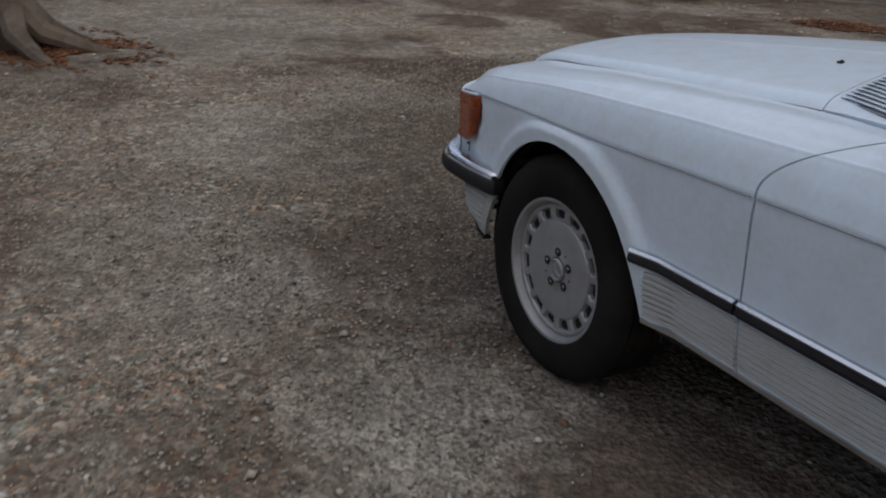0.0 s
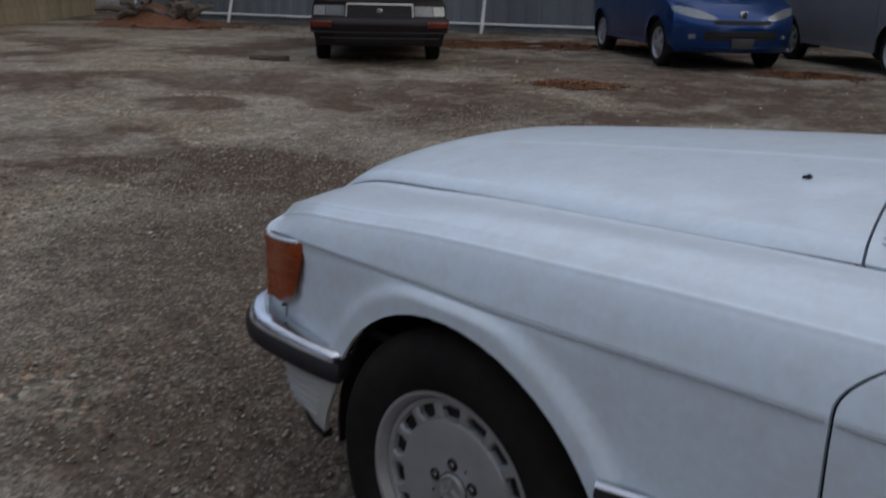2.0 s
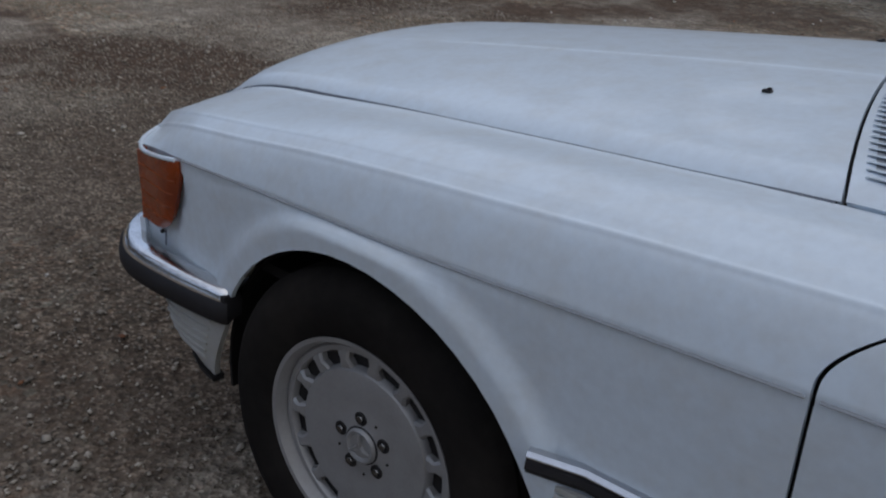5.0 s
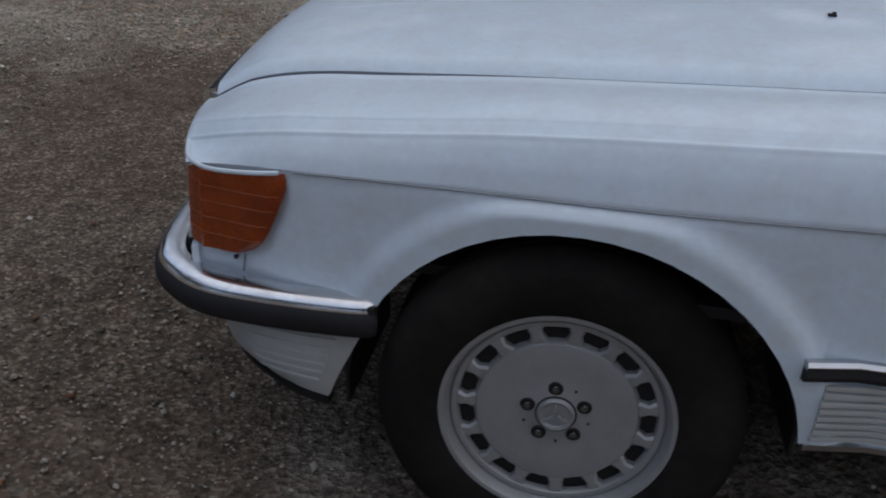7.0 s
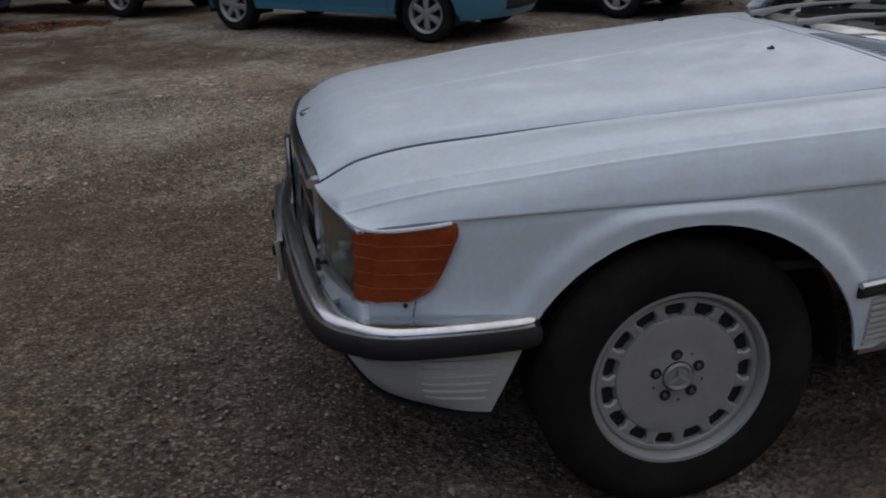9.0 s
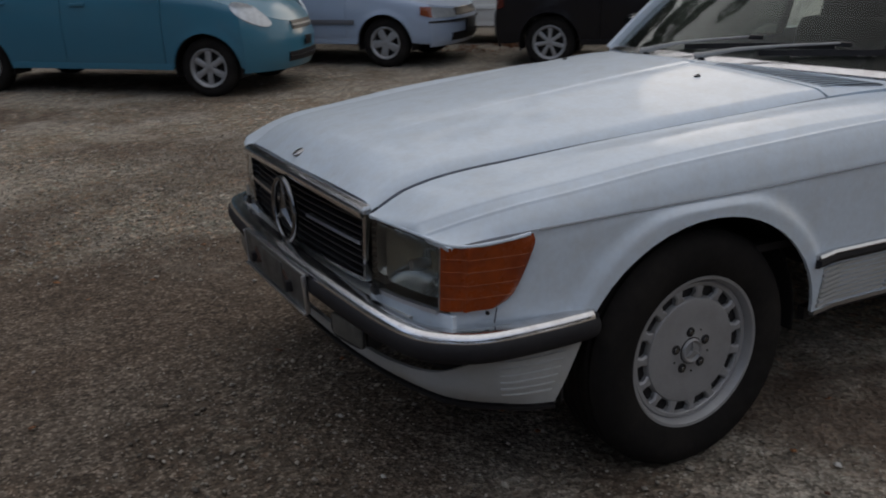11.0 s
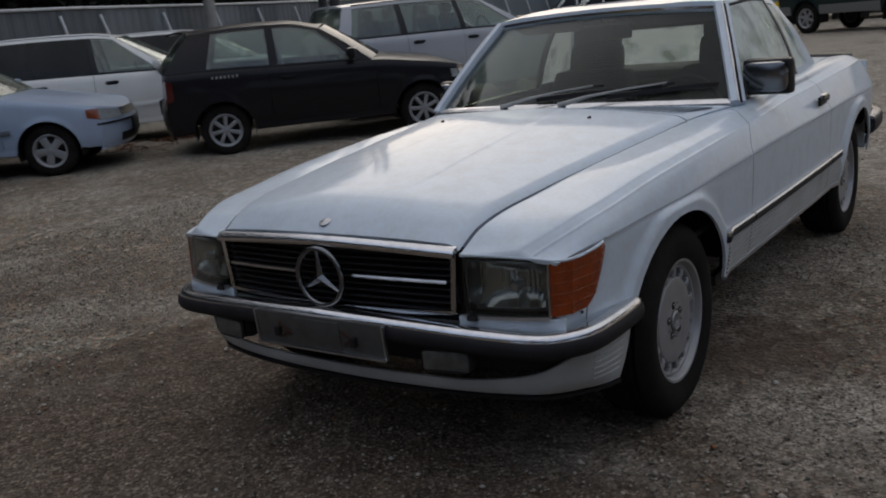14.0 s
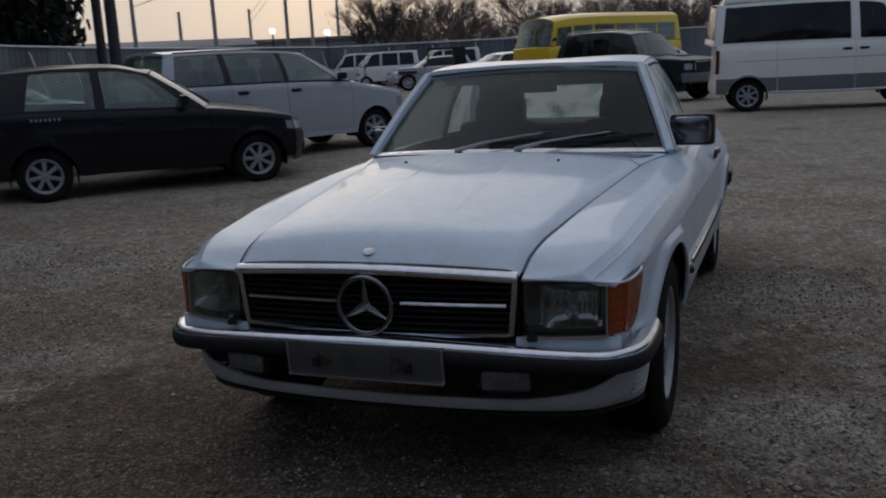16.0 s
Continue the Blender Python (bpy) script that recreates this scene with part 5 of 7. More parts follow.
# wipers, washer jets, rear bumper ends, wheels
for by, sm, s0, s1 in ((-0.105, -0.70, -0.36, -0.95), (0.165, -0.30, 0.08, -0.66)):
    ka = 0.60
    base = cowl_point(by / 0.66, ka) + np.array((0, 0, 0.015))
    joint = np.array(screen_point(sm, 0.150, 0.026))
    foot = base - (0, 0, 0.017)
    arm = part("wiper", joined(tube([base + (-0.012, 0.018, -0.002), base, base * 0.75 + joint * 0.25 + (0, 0, 0.010), base * 0.4 + joint * 0.6 + (0, 0, 0.008), joint], 0.0058, 10, scale=[1.9, 1.9, 1.1, 0.8, 0.6])), "wiper_grey", car, "grey wiper arm parked low on the screen")
    blade = [np.array(screen_point(s, 0.050 + 0.090 * i / 8, 0.012)) for i, s in enumerate(spread(s0, s1, 9))]
    part("wiper_blade", sweep(blade, [(-0.005, -0.007), (-0.003, 0.010), (0.003, 0.010), (0.005, -0.007)]), "rubber", arm)
    part("blade_clip", boxat(0.012, 0.05, 0.014, tuple(joint - (0, 0, 0.004)), 0.004, (0, 0, 12)), "black_plastic", arm)
    part("spindle_cap", lathe([(0.0, 0.014), (0.010, 0.012), (0.012, 0.005), (0.013, -0.004)], 14, "z"), "black_plastic", arm).matrix_basis = pose(*foot)
for y in (-0.329, 0.329):
    part("washer_jet", joined(boxat(0.015, 0.013, 0.005, (0.402, y, bonnet_point(0.402, y, yh_(0.402)) + 0.002), 0.003), boxat(0.007, 0.008, 0.006, (0.405, y, bonnet_point(0.402, y, yh_(0.402)) + 0.005), 0.003)), "black_plastic", car)
rb = plan([(2.815, -0.855, 0.545), (3.0, -0.852, 0.545), (3.2, -0.825, 0.545), (3.36, -0.74, 0.545), (3.43, -0.5, 0.545), (3.45, 0, 0.545)])
rear = part("rear_bumper", sweep(rb, [(-0.03, 0.018), (0.006, 0.018), (0.015, 0.012), (0.018, 0.0), (-0.03, 0.0)]), "dark_chrome", car)
part("bumper_rubber", sweep(rb, [(-0.03, 0.0), (0.018, 0.001), (0.024, -0.010), (0.022, -0.055), (0.006, -0.078), (-0.03, -0.080)]), "rubber", rear)
part("boot_spoiler", sweep([(3.33 - 0.06 * (s * s), 0.66 * s, 0.846 - 0.012 * s * s) for s in spread(-1, 1, 21)], [(-0.05, -0.010), (-0.02, 0.018), (0.012, 0.040), (0.022, 0.036), (0.020, -0.012)]), "black_plastic", car, "low black rubber spoiler on the boot lid")
for x in (0.0, 2.455):
    for y in (-0.762, 0.762):
        wheel(car, x, y, 0.311, "disc", turn=-5 if y < 0 else 30, z=0.302)
part("axle", joined(tube([(0, -0.7, 0.30), (0, 0.7, 0.30)], 0.03), tube([(2.455, -0.7, 0.30), (2.455, 0.7, 0.30)], 0.04)), "black", car)


# ---------------------------------------------------------------- the yard
def ground_mesh():
    def axis(lo, hi, near0, near1, fine, n_far):
        a = list(np.arange(near0, near1 + 1e-6, fine))
        return [near0 - (near0 - lo) * (1 - i / n_far) ** 3 for i in range(n_far)] + a + [near1 + (hi - near1) * ((i + 1) / n_far) ** 3 for i in range(n_far)]
    xs, ys = axis(-900, 1500, -12, 14, 0.16, 16), axis(-900, 1500, -6, 12, 0.16, 16)
    pts, f = [], []
    for x in xs:
        for y in ys:
            h = 0.012 * noise.noise((x * 0.9, y * 0.9, 0)) + 0.006 * noise.noise((x * 3.1, y * 3.1, 4.0))
            near = min(1.0, max(abs(x), abs(y)) / 3.0)
            pts.append((x, y, ground_z(x, y) + h * (0.35 + 0.65 * near) - 0.004))
    k = len(ys)
    for i in range(len(xs) - 1):
        f += [(i * k + j, i * k + j + 1, (i + 1) * k + j + 1, (i + 1) * k + j) for j in range(k - 1)]
    return np.array(pts), f


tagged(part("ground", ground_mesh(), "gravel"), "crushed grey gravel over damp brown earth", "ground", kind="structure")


def scatter(name, mat, label, count, seed, place, size, flat, kind_cat):
    """Many small angular stones or curled leaves as one object."""
    rng = np.random.default_rng(seed)
    base = np.array([(1, 0, 0), (-0.9, 0.25, 0), (0.1, 1, 0), (-0.1, -0.95, 0.1), (0.15, 0.1, 0.95), (0, -0.1, -0.9)])
    tri = np.array([(0, 2, 4), (2, 1, 4), (1, 3, 4), (3, 0, 4), (2, 0, 5), (1, 2, 5), (3, 1, 5), (0, 3, 5)])
    at = place(rng, count)
    n = len(at)
    s = size(rng, n)
    shape = base[None] * (1 + 0.35 * (rng.random((n, 6, 1)) - 0.5)) * (s[:, None] * np.array([1, 1, flat]) * (0.7 + 0.6 * rng.random((n, 3))))[:, None]
    a = rng.random(n) * 2 * np.pi
    tilt = (rng.random(n) - 0.5) * 0.9
    c, sn, ct, st = np.cos(a), np.sin(a), np.cos(tilt), np.sin(tilt)
    x, y, z = shape[..., 0], shape[..., 1], shape[..., 2]
    y, z = y * ct[:, None] - z * st[:, None], y * st[:, None] + z * ct[:, None]
    pts = np.stack([x * c[:, None] - y * sn[:, None], x * sn[:, None] + y * c[:, None], z], -1) + at[:, None]
    faces = (tri[None] + 6 * np.arange(n)[:, None, None]).reshape(-1, 3)
    me = bpy.data.meshes.new(name)
    me.vertices.add(n * 6)
    me.vertices.foreach_set("co", pts.reshape(-1).astype(np.float32))
    me.loops.add(len(faces) * 3)
    me.loops.foreach_set("vertex_index", faces.reshape(-1).astype(np.int32))
    me.polygons.add(len(faces))
    me.polygons.foreach_set("loop_start", np.arange(0, len(faces) * 3, 3, dtype=np.int32))
    me.update(calc_edges=True)
    me.validate()
    me.materials.append(M[mat])
    return tagged(new(name, me), label, kind_cat, kind="stuff")


def near_yard(rng, n):
    x, y = rng.uniform(-4.6, 2.6, n), rng.uniform(-2.9, 4.6, n)
    keep = np.array([noise.noise((a * 0.55, b * 0.55, 9.0)) + 0.9 * rng.random() - 0.85 * math.exp(-(((a + 0.55) / 2.0) ** 4 + ((b - 0.45) / 1.5) ** 4)) > 0.22 for a, b in zip(x, y)])
    x, y = x[keep], y[keep]
    return np.stack([x, y, np.array([ground_z(a, b) for a, b in zip(x, y)]) + 0.002], -1)


scatter("loose_stones", "pebble", "loose angular grey gravel stones", 115000, 3, near_yard, lambda r, n: 0.0035 + 0.0060 * r.random(n) ** 2.2 + 0.008 * (r.random(n) > 0.988), 0.60, "gravel")


def bits(rng, n):
    x, y = rng.uniform(-7.0, 6.0, n), rng.uniform(-2.9, 8.0, n)
    return np.stack([x, y, np.array([ground_z(a, b) for a, b in zip(x, y)]) + 0.006], -1)


scatter("leaf_scraps", "dry_leaf", "single dry brown leaves scattered on the gravel", 420, 41, bits, lambda r, n: 0.007 + 0.010 * r.random(n), 0.16, "leaves")
scatter("pale_stones", "pale_stone", "larger pale stones lying on the gravel", 420, 43, bits, lambda r, n: 0.008 + 0.010 * r.random(n) ** 2, 0.6, "gravel")


def heap(cx, cy, rx, ry, turn=0.0):
    def f(rng, n):
        x, y = rx * 0.55 * rng.normal(0, 1, n), ry * 0.55 * rng.normal(0, 1, n)
        keep = np.array([noise.noise((cx + p * 2.3, cy + q * 2.3, 3.0)) for p, q in zip(x, y)]) > (-0.12 if rx > 0.5 else -0.5)
        x, y = x[keep], y[keep]
        n = len(x)
        r = np.minimum(1, np.hypot(x / rx, y / ry))
        c, s = math.cos(turn), math.sin(turn)
        x, y = cx + c * x - s * y, cy + s * x + c * y
        return np.stack([x, y, np.array([ground_z(p, q) for p, q in zip(x, y)]) + 0.006 + 0.03 * (1 - r) * rng.random(n)], -1)
    return f


for cx, cy, rx, ry, turn, n in ((-4.80, 6.25, 0.34, 0.22, 0.5, 1100), (-3.4, 9.1, 0.60, 0.35, 0.5, 700), (-8.1, 10.1, 2.6, 0.75, 0.75, 8000), (-5.85, -1.45, 0.72, 0.45, 0.3, 2200), (-15.4, 7.6, 1.3, 0.8, 0.4, 1600), (5.0, 8.2, 0.8, 0.4, 0.2, 260)):
    scatter("leaf_litter", "dry_leaf", "drift of fallen reddish-brown leaves on the gravel", 3 * n, int(100 * abs(cx)), heap(cx, cy, rx, ry, turn), lambda r, k: 0.012 + 0.018 * r.random(k), 0.14, "leaves")


def fence_run(p0, p1, height, thing, first=None):
    """Corrugated sheets between rails, with raking stays in front."""
    d = np.array(p1) - np.array(p0)
    L = float(np.hypot(*d))
    ang = math.degrees(math.atan2(d[1], d[0]))
    n = max(1, int(L / 0.62))
    if first is None:
        prof = []
        w = L / n + 0.03
        for i in range(13):
            u = i / 12
            prof.append((u * w, 0.020 * (1 if 2 <= i <= 4 or 8 <= i <= 10 else 0)))
        geo = sheet([[(u, -v, z) for z in (0.0, 1.0)] for u, v in prof], 0.003)
        first = part("sheet", geo, "fence_metal", thing, smooth=False)
        first.matrix_basis = pose(p0[0], p0[1], ground_z(*p0), 0, 0, ang) @ Matrix.Diagonal((1, 1, height, 1))
        start = 1
    else:
        start = 0
    for i in range(start, n):
        q = np.array(p0) + d * i / n
        again(first, thing, pose(q[0], q[1], ground_z(*q), 0, 0, ang) @ Matrix.Diagonal((1, 1, height, 1)))
    nrm = np.array((d[1], -d[0])) / L
    for h, r in ((0.14, 0.030), (height + 0.01, 0.036)):
        a, b = np.array(p0) + nrm * 0.05, np.array(p1) + nrm * 0.05
        part("rail", tube([(a[0], a[1], ground_z(*a) + h), ((a[0] + b[0]) / 2, (a[1] + b[1]) / 2, ground_z(*((a + b) / 2)) + h), (b[0], b[1], ground_z(*b) + h)], r, 8), "rail_metal", thing)
    stay = None
    for s in np.arange(1.0, L, 2.55):
        q = np.array(p0) + d * s / L
        m = pose(q[0], q[1], ground_z(*q), 0, 0, ang)
        if stay is None:
            stay = part("stay", joined(tube([(0, -0.75, 0), (0, -0.06, height * 0.93)], 0.034, 8), tube([(0, 0.06, 0), (0, 0.06, height)], 0.03, 8)), "rail_metal", thing)
            stay.matrix_basis = m
        else:
            again(stay, thing, m)
    return first


fence = empty("sheet_fence", Matrix(), "grey corrugated steel fence with pale rails and stays", "fence")
fence["kind"] = "structure"
s1 = fence_run((-19.6, 8.6), (-12.0, 11.6), 2.25, fence)
s1 = fence_run((-12.0, 11.6), (-4.0, 15.9), 2.25, fence, s1)
s1 = fence_run((-4.0, 15.9), (10.0, 17.2), 2.3, fence, s1)
s1 = fence_run((10.0, 17.2), (25.0, 21.8), 2.3, fence, s1)
s1 = fence_run((25.0, 21.8), (45.0, 23.5), 2.3, fence, s1)
s1 = fence_run((45.0, 23.5), (50.0, 13.0), 2.3, fence, s1)
s1 = fence_run((50.0, 13.0), (52.0, -8.0), 2.3, fence, s1)
old = empty("plank_wall", Matrix(), "weathered yellow-brown board wall stained with damp", "wall")
old["kind"] = "structure"
board = part("board", boxat(0.30, 0.035, 2.3, (0.15, 0, 1.15), 0.006), "old_wall", old, smooth=False)
wa, wb_ = np.array((-20.4, 8.4)), np.array((-12.5, 0.6))
wd = wb_ - wa
wl = float(np.hypot(*wd))
wang = math.degrees(math.atan2(wd[1], wd[0]))
for i in range(int(wl / 0.308)):
    q = wa + wd * (i * 0.308 / wl)
    m = pose(q[0], q[1], ground_z(*q) - 0.02 + 0.03 * noise.noise((i * 0.7, 0, 0)), 0, 0, wang)
    if i == 0:
        board.matrix_basis = m
    else:
        again(board, old, m)


# ---------------------------------------------------------------- the other vehicles


class Body:
    """The surfaces of a parked vehicle: nose to -x, front axle at the origin, left side -y."""

    def __init__(self, fo, wb, ro, hw, belt, roof, yr, cols, sill=0.26, R=0.28, arch=None, bulge=(0.20, 0.14), taper=(0.88, 0.92), ybr=0.945, crown=0.05,
                 nose=None, tail=None, low=0.22, bow=0.16, power=2.6, roof_crown=0.035, back_low=None):
        self.fo, self.wb, self.ro, self.hw, self.sill, self.R = fo, wb, ro, hw, sill, R
        self.arch = arch or R + 0.055
        self.bf, self.br, self.p = bulge[0], bulge[1], power
        self.zb = smooth_table(*zip(*belt))
        self.zr = smooth_table(*zip(*roof))
        self.yr, self.cols, self.ybr, self.crown, self.low, self.bow, self.roof_crown = yr, cols, ybr, crown, low, bow, roof_crown
        self.w = smooth_table([-fo, -fo * 0.4, 0.3, wb, wb + ro * 0.55, wb + ro], [hw * taper[0], hw * 0.975, hw, hw, hw * 0.98, hw * taper[1]])
        self.fac = smooth_table([0.0, 0.12, 0.3, 0.58, 0.85, 0.95, 1.0], [0.945, 0.968, 0.985, 1.0, 0.985, 0.970, ybr])
        self.dn = smooth_table(*zip(*(nose or [(low, 0.05), (0.32, 0.0), (0.5, -0.01), (0.6, 0.03), (0.75, 0.08)])))
        self.dt = smooth_table(*zip(*(tail or [(low, -0.06), (0.35, 0.0), (0.52, 0.01), (0.62, -0.02), (1.0, -0.06)])))
        self.xf, self.xr = -fo + self.bf, wb + ro - self.br

    def lowz(self, x):
        z = self.sill
        for cx in (0.0, self.wb):
            if abs(x - cx) < self.arch:
                z = max(z, self.R - 0.02 + math.sqrt(self.arch ** 2 - (x - cx) ** 2))
        return z

    def side(self, x, z):
        t = (z - self.sill) / (self.zb(x) - self.sill)
        lip = 0.0
        for cx in (0.0, self.wb):
            d = math.hypot(x - cx, z - self.R + 0.02) - self.arch
            if d > -0.03:
                lip = max(lip, 0.012 * math.exp(-((d - 0.005) / 0.03) ** 2))
        return self.w(x) * self.fac(min(max(t, 0), 1)) + lip

    def flank(self, xa, xb):
        xs = set(spread(xa, xb, max(3, int((xb - xa) / 0.11))))
        for cx in (0.0, self.wb):
            xs = {x for x in xs if not (abs(x - cx) < self.arch + 0.02 and xa < x < xb)}
            xs |= {x for x in [cx - (self.arch - 0.0004) * math.cos(math.pi * i / 16) for i in range(17)] if xa < x < xb}
        g = []
        for x in sorted(xs):
            lo, hi = self.lowz(x), self.zb(x)
            col = []
            for k in (0, 0.1, 0.2, 0.32, 0.45, 0.58, 0.7, 0.8, 0.88, 0.94, 0.975, 1.0):
                z = lo + (hi - lo) * k
                dx = self.dn(z) * 0.4 * max(0, 1 - (x - self.xf) / 0.35) + self.dt(z) * 0.4 * max(0, 1 - (self.xr - x) / 0.35)
                col.append((x + dx, -self.side(x, z), z))
            g.append(col)
        return sheet(g, 0.012, inward=((xa + xb) / 2, 0, 0.5))

    def nose(self, a, z):
        s, m = (1 if a >= 0 else -1), abs(a)
        if m <= 1:
            x = self.xf - self.bf * (1 - m ** self.p) + self.dn(z) * (1 - 0.6 * m ** 4)
            return (x, s * m * self.side(self.xf, z), z)
        x = self.xf + (m - 1) * self.hw
        return (x + self.dn(z) * 0.4 * max(0, 1 - (x - self.xf) / 0.35), s * self.side(x, z), z)

    def tail(self, a, z):
        s, m = (1 if a >= 0 else -1), abs(a)
        if m <= 1:
            x = self.xr + self.br * (1 - m ** self.p) + self.dt(z) * (1 - 0.6 * m ** 4)
            return (x, s * m * self.side(self.xr, z), z)
        x = self.xr - (m - 1) * self.hw
        return (x + self.dt(z) * 0.4 * max(0, 1 - (self.xr - x) / 0.35), s * self.side(x, z), z)

    def end_top(self, a, end):
        """The height of the bonnet's or tail's outer edge round the plan curve."""
        m = min(abs(a), 1.0)
        x = self.xf - self.bf * (1 - m ** self.p) if end == "f" else self.xr + self.br * (1 - m ** self.p)
        return self.zb(x)

    def face(self, end, n=25):
        """The whole rounded front or rear panel."""
        f = self.nose if end == "f" else self.tail
        g = []
        for a in spread(-1.0, 1.0, n):
            top = self.end_top(a, end)
            g.append([f(a, z) for z in spread(self.low, top, 10)])
        return sheet(g, 0.02, inward=(self.wb / 2, 0, 0.5))

    def patch(self, end, a0, a1, z0, z1, z0b=None, z1b=None, off=0.008, n=9, almond=False):
        """A panel that lies on the nose, the tail or round the corner on to the flank."""
        f = self.nose if end == "f" else self.tail
        sg = -1 if end == "f" else 1
        z0b, z1b = z0 if z0b is None else z0b, z1 if z1b is None else z1b
        g = []
        for i in range(n):
            u = i / (n - 1)
            a = a0 + (a1 - a0) * u
            lo, hi = z0 + (z0b - z0) * u, z1 + (z1b - z1) * u
            if almond:
                mid, half = (lo + hi) / 2, (hi - lo) / 2 * (0.06 + 0.94 * math.sin(math.pi * u) ** 0.6)
                lo, hi = mid - half, mid + half
            k = min(max((abs(a) - 0.8) / 0.25, 0), 1)
            g.append([np.array(f(a, z)) + np.array((sg * off * (1 - k), (1 if a > 0 else -1) * off * k, 0)) for z in spread(lo, hi, 6)])
        mid = self.nose(0, 0.5) if end == "f" else self.tail(0, 0.5)
        return sheet(g, 0.02, inward=(mid[0] - sg * 0.9, 0, (z0 + z1) / 2))

    def strip(self, xa, xb, z, h, out=0.012):
        path = [(x, -self.side(x, z), z) for x in spread(xa, xb, 8)]
        return sweep(path, [(-0.004, -h), (out * 0.7, -h), (out, 0), (out * 0.7, h), (-0.004, h)])

    def top(self, front):
        g = []
        first, last = self.cols[0], self.cols[-1]
        for i in range(17):
            u = i / 16
            row = []
            for j in range(17):
                s = -1 + j / 8
                if front:
                    x0 = self.nose(s, self.end_top(s, "f"))[0]
                    x1 = first[0] - self.bow * (1 - s * s) + 0.05
                else:
                    x0 = last[0] + self.bow * 0.6 * (1 - s * s) - 0.05
                    x1 = self.tail(s, self.end_top(s, "r"))[0]
                x = x0 + (x1 - x0) * u
                k = u if front else 1 - u
                edge = self.end_top(s, "f" if front else "r")
                flat = self.zb(min(max(x, self.xf), self.xr))
                w = min(1.0, k / 0.30)
                z = edge + (flat - edge) * (1 - (1 - w) ** 2)
                row.append((x, s * self.side(min(max(x, self.xf), self.xr), flat), z + self.crown * (1 - abs(s) ** 2.6) * min(1.0, k * 2.5)))
            g.append(row)
        return sheet(g, 0.014, inward=(self.wb / 2, 0, 0))

    def roofy(self, x):
        a, b = self.cols[0][1], self.cols[-1][1]
        k = (x - a) / (b - a)
        return self.yr * (1 - 0.05 * (2 * k - 0.9) ** 2)

    def gh(self, xb, xt, v):
        yb, zb = self.w(xb) * self.ybr, self.zb(xb)
        yt, zt = self.roofy(xt), self.zr(xt)
        return (xb + (xt - xb) * v, -(yb + (yt - yb) * v ** 1.15 + 0.015 * math.sin(math.pi * v)), zb + (zt - zb) * v)

    def pane(self, c0, c1, v0, v1, thick=0.012, out=0.0, n=6):
        g = [[np.array(self.gh(c0[0] + (c1[0] - c0[0]) * i / (n - 1), c0[1] + (c1[1] - c0[1]) * i / (n - 1), v)) - (0, out, 0) for v in spread(v0, v1, 6)] for i in range(n)]
        return sheet(g, thick, inward=(self.wb / 2, 0, 1.0))

    def screen(self, front, v0, v1, edge=0.97, out=0.0):
        c = self.cols[0] if front else self.cols[-1]
        sg = -1 if front else 1
        bb, bt = (self.bow, self.bow * 0.55) if front else (self.bow * 0.6, self.bow * 0.4)
        g = []
        for j in range(15):
            s = edge * (-1 + j / 7)
            row = []
            for v in spread(v0, v1, 7):
                x, y, z = self.gh(c[0], c[1], v)
                bo = bb + (bt - bb) * v
                row.append((x + sg * bo * (1 - s * s) + sg * out, -s * y, z + (self.crown * (1 - v) + self.roof_crown * v) * (1 - s * s) + 0.01 * math.sin(math.pi * v)))
            g.append(row)
        return sheet(g, 0.008, inward=(self.wb / 2, 0, 0.9))

    def roof(self):
        a, b = self.cols[0][1], self.cols[-1][1]
        g = []
        for i in range(15):
            row = []
            for j in range(17):
                s = -1 + j / 8
                x0, x1 = a - self.bow * 0.55 * (1 - s * s), b + self.bow * 0.4 * (1 - s * s)
                x = x0 + (x1 - x0) * i / 14
                xx = min(max(x, a), b)
                row.append((x, s * self.roofy(xx), self.zr(xx) + self.roof_crown * (1 - abs(s) ** 3)))
            g.append(row)
        return sheet(g, 0.03, inward=(self.wb / 2, 0, 0.5))


def both(geo):
    return geo, mirrored(geo)


def ground_pose(x, y, yaw):
    """A pose on the yard's slope."""
    h = 0.9
    dx, dy = (ground_z(x + h, y) - ground_z(x - h, y)) / (2 * h), (ground_z(x, y + h) - ground_z(x, y - h)) / (2 * h)
    n = Vector((-dx, -dy, 1)).normalized()
    tilt = Vector((0, 0, 1)).rotation_difference(n).to_matrix().to_4x4()
    return Matrix.Translation((x, y, ground_z(x, y))) @ tilt @ pose(0, 0, 0, 0, 0, yaw)


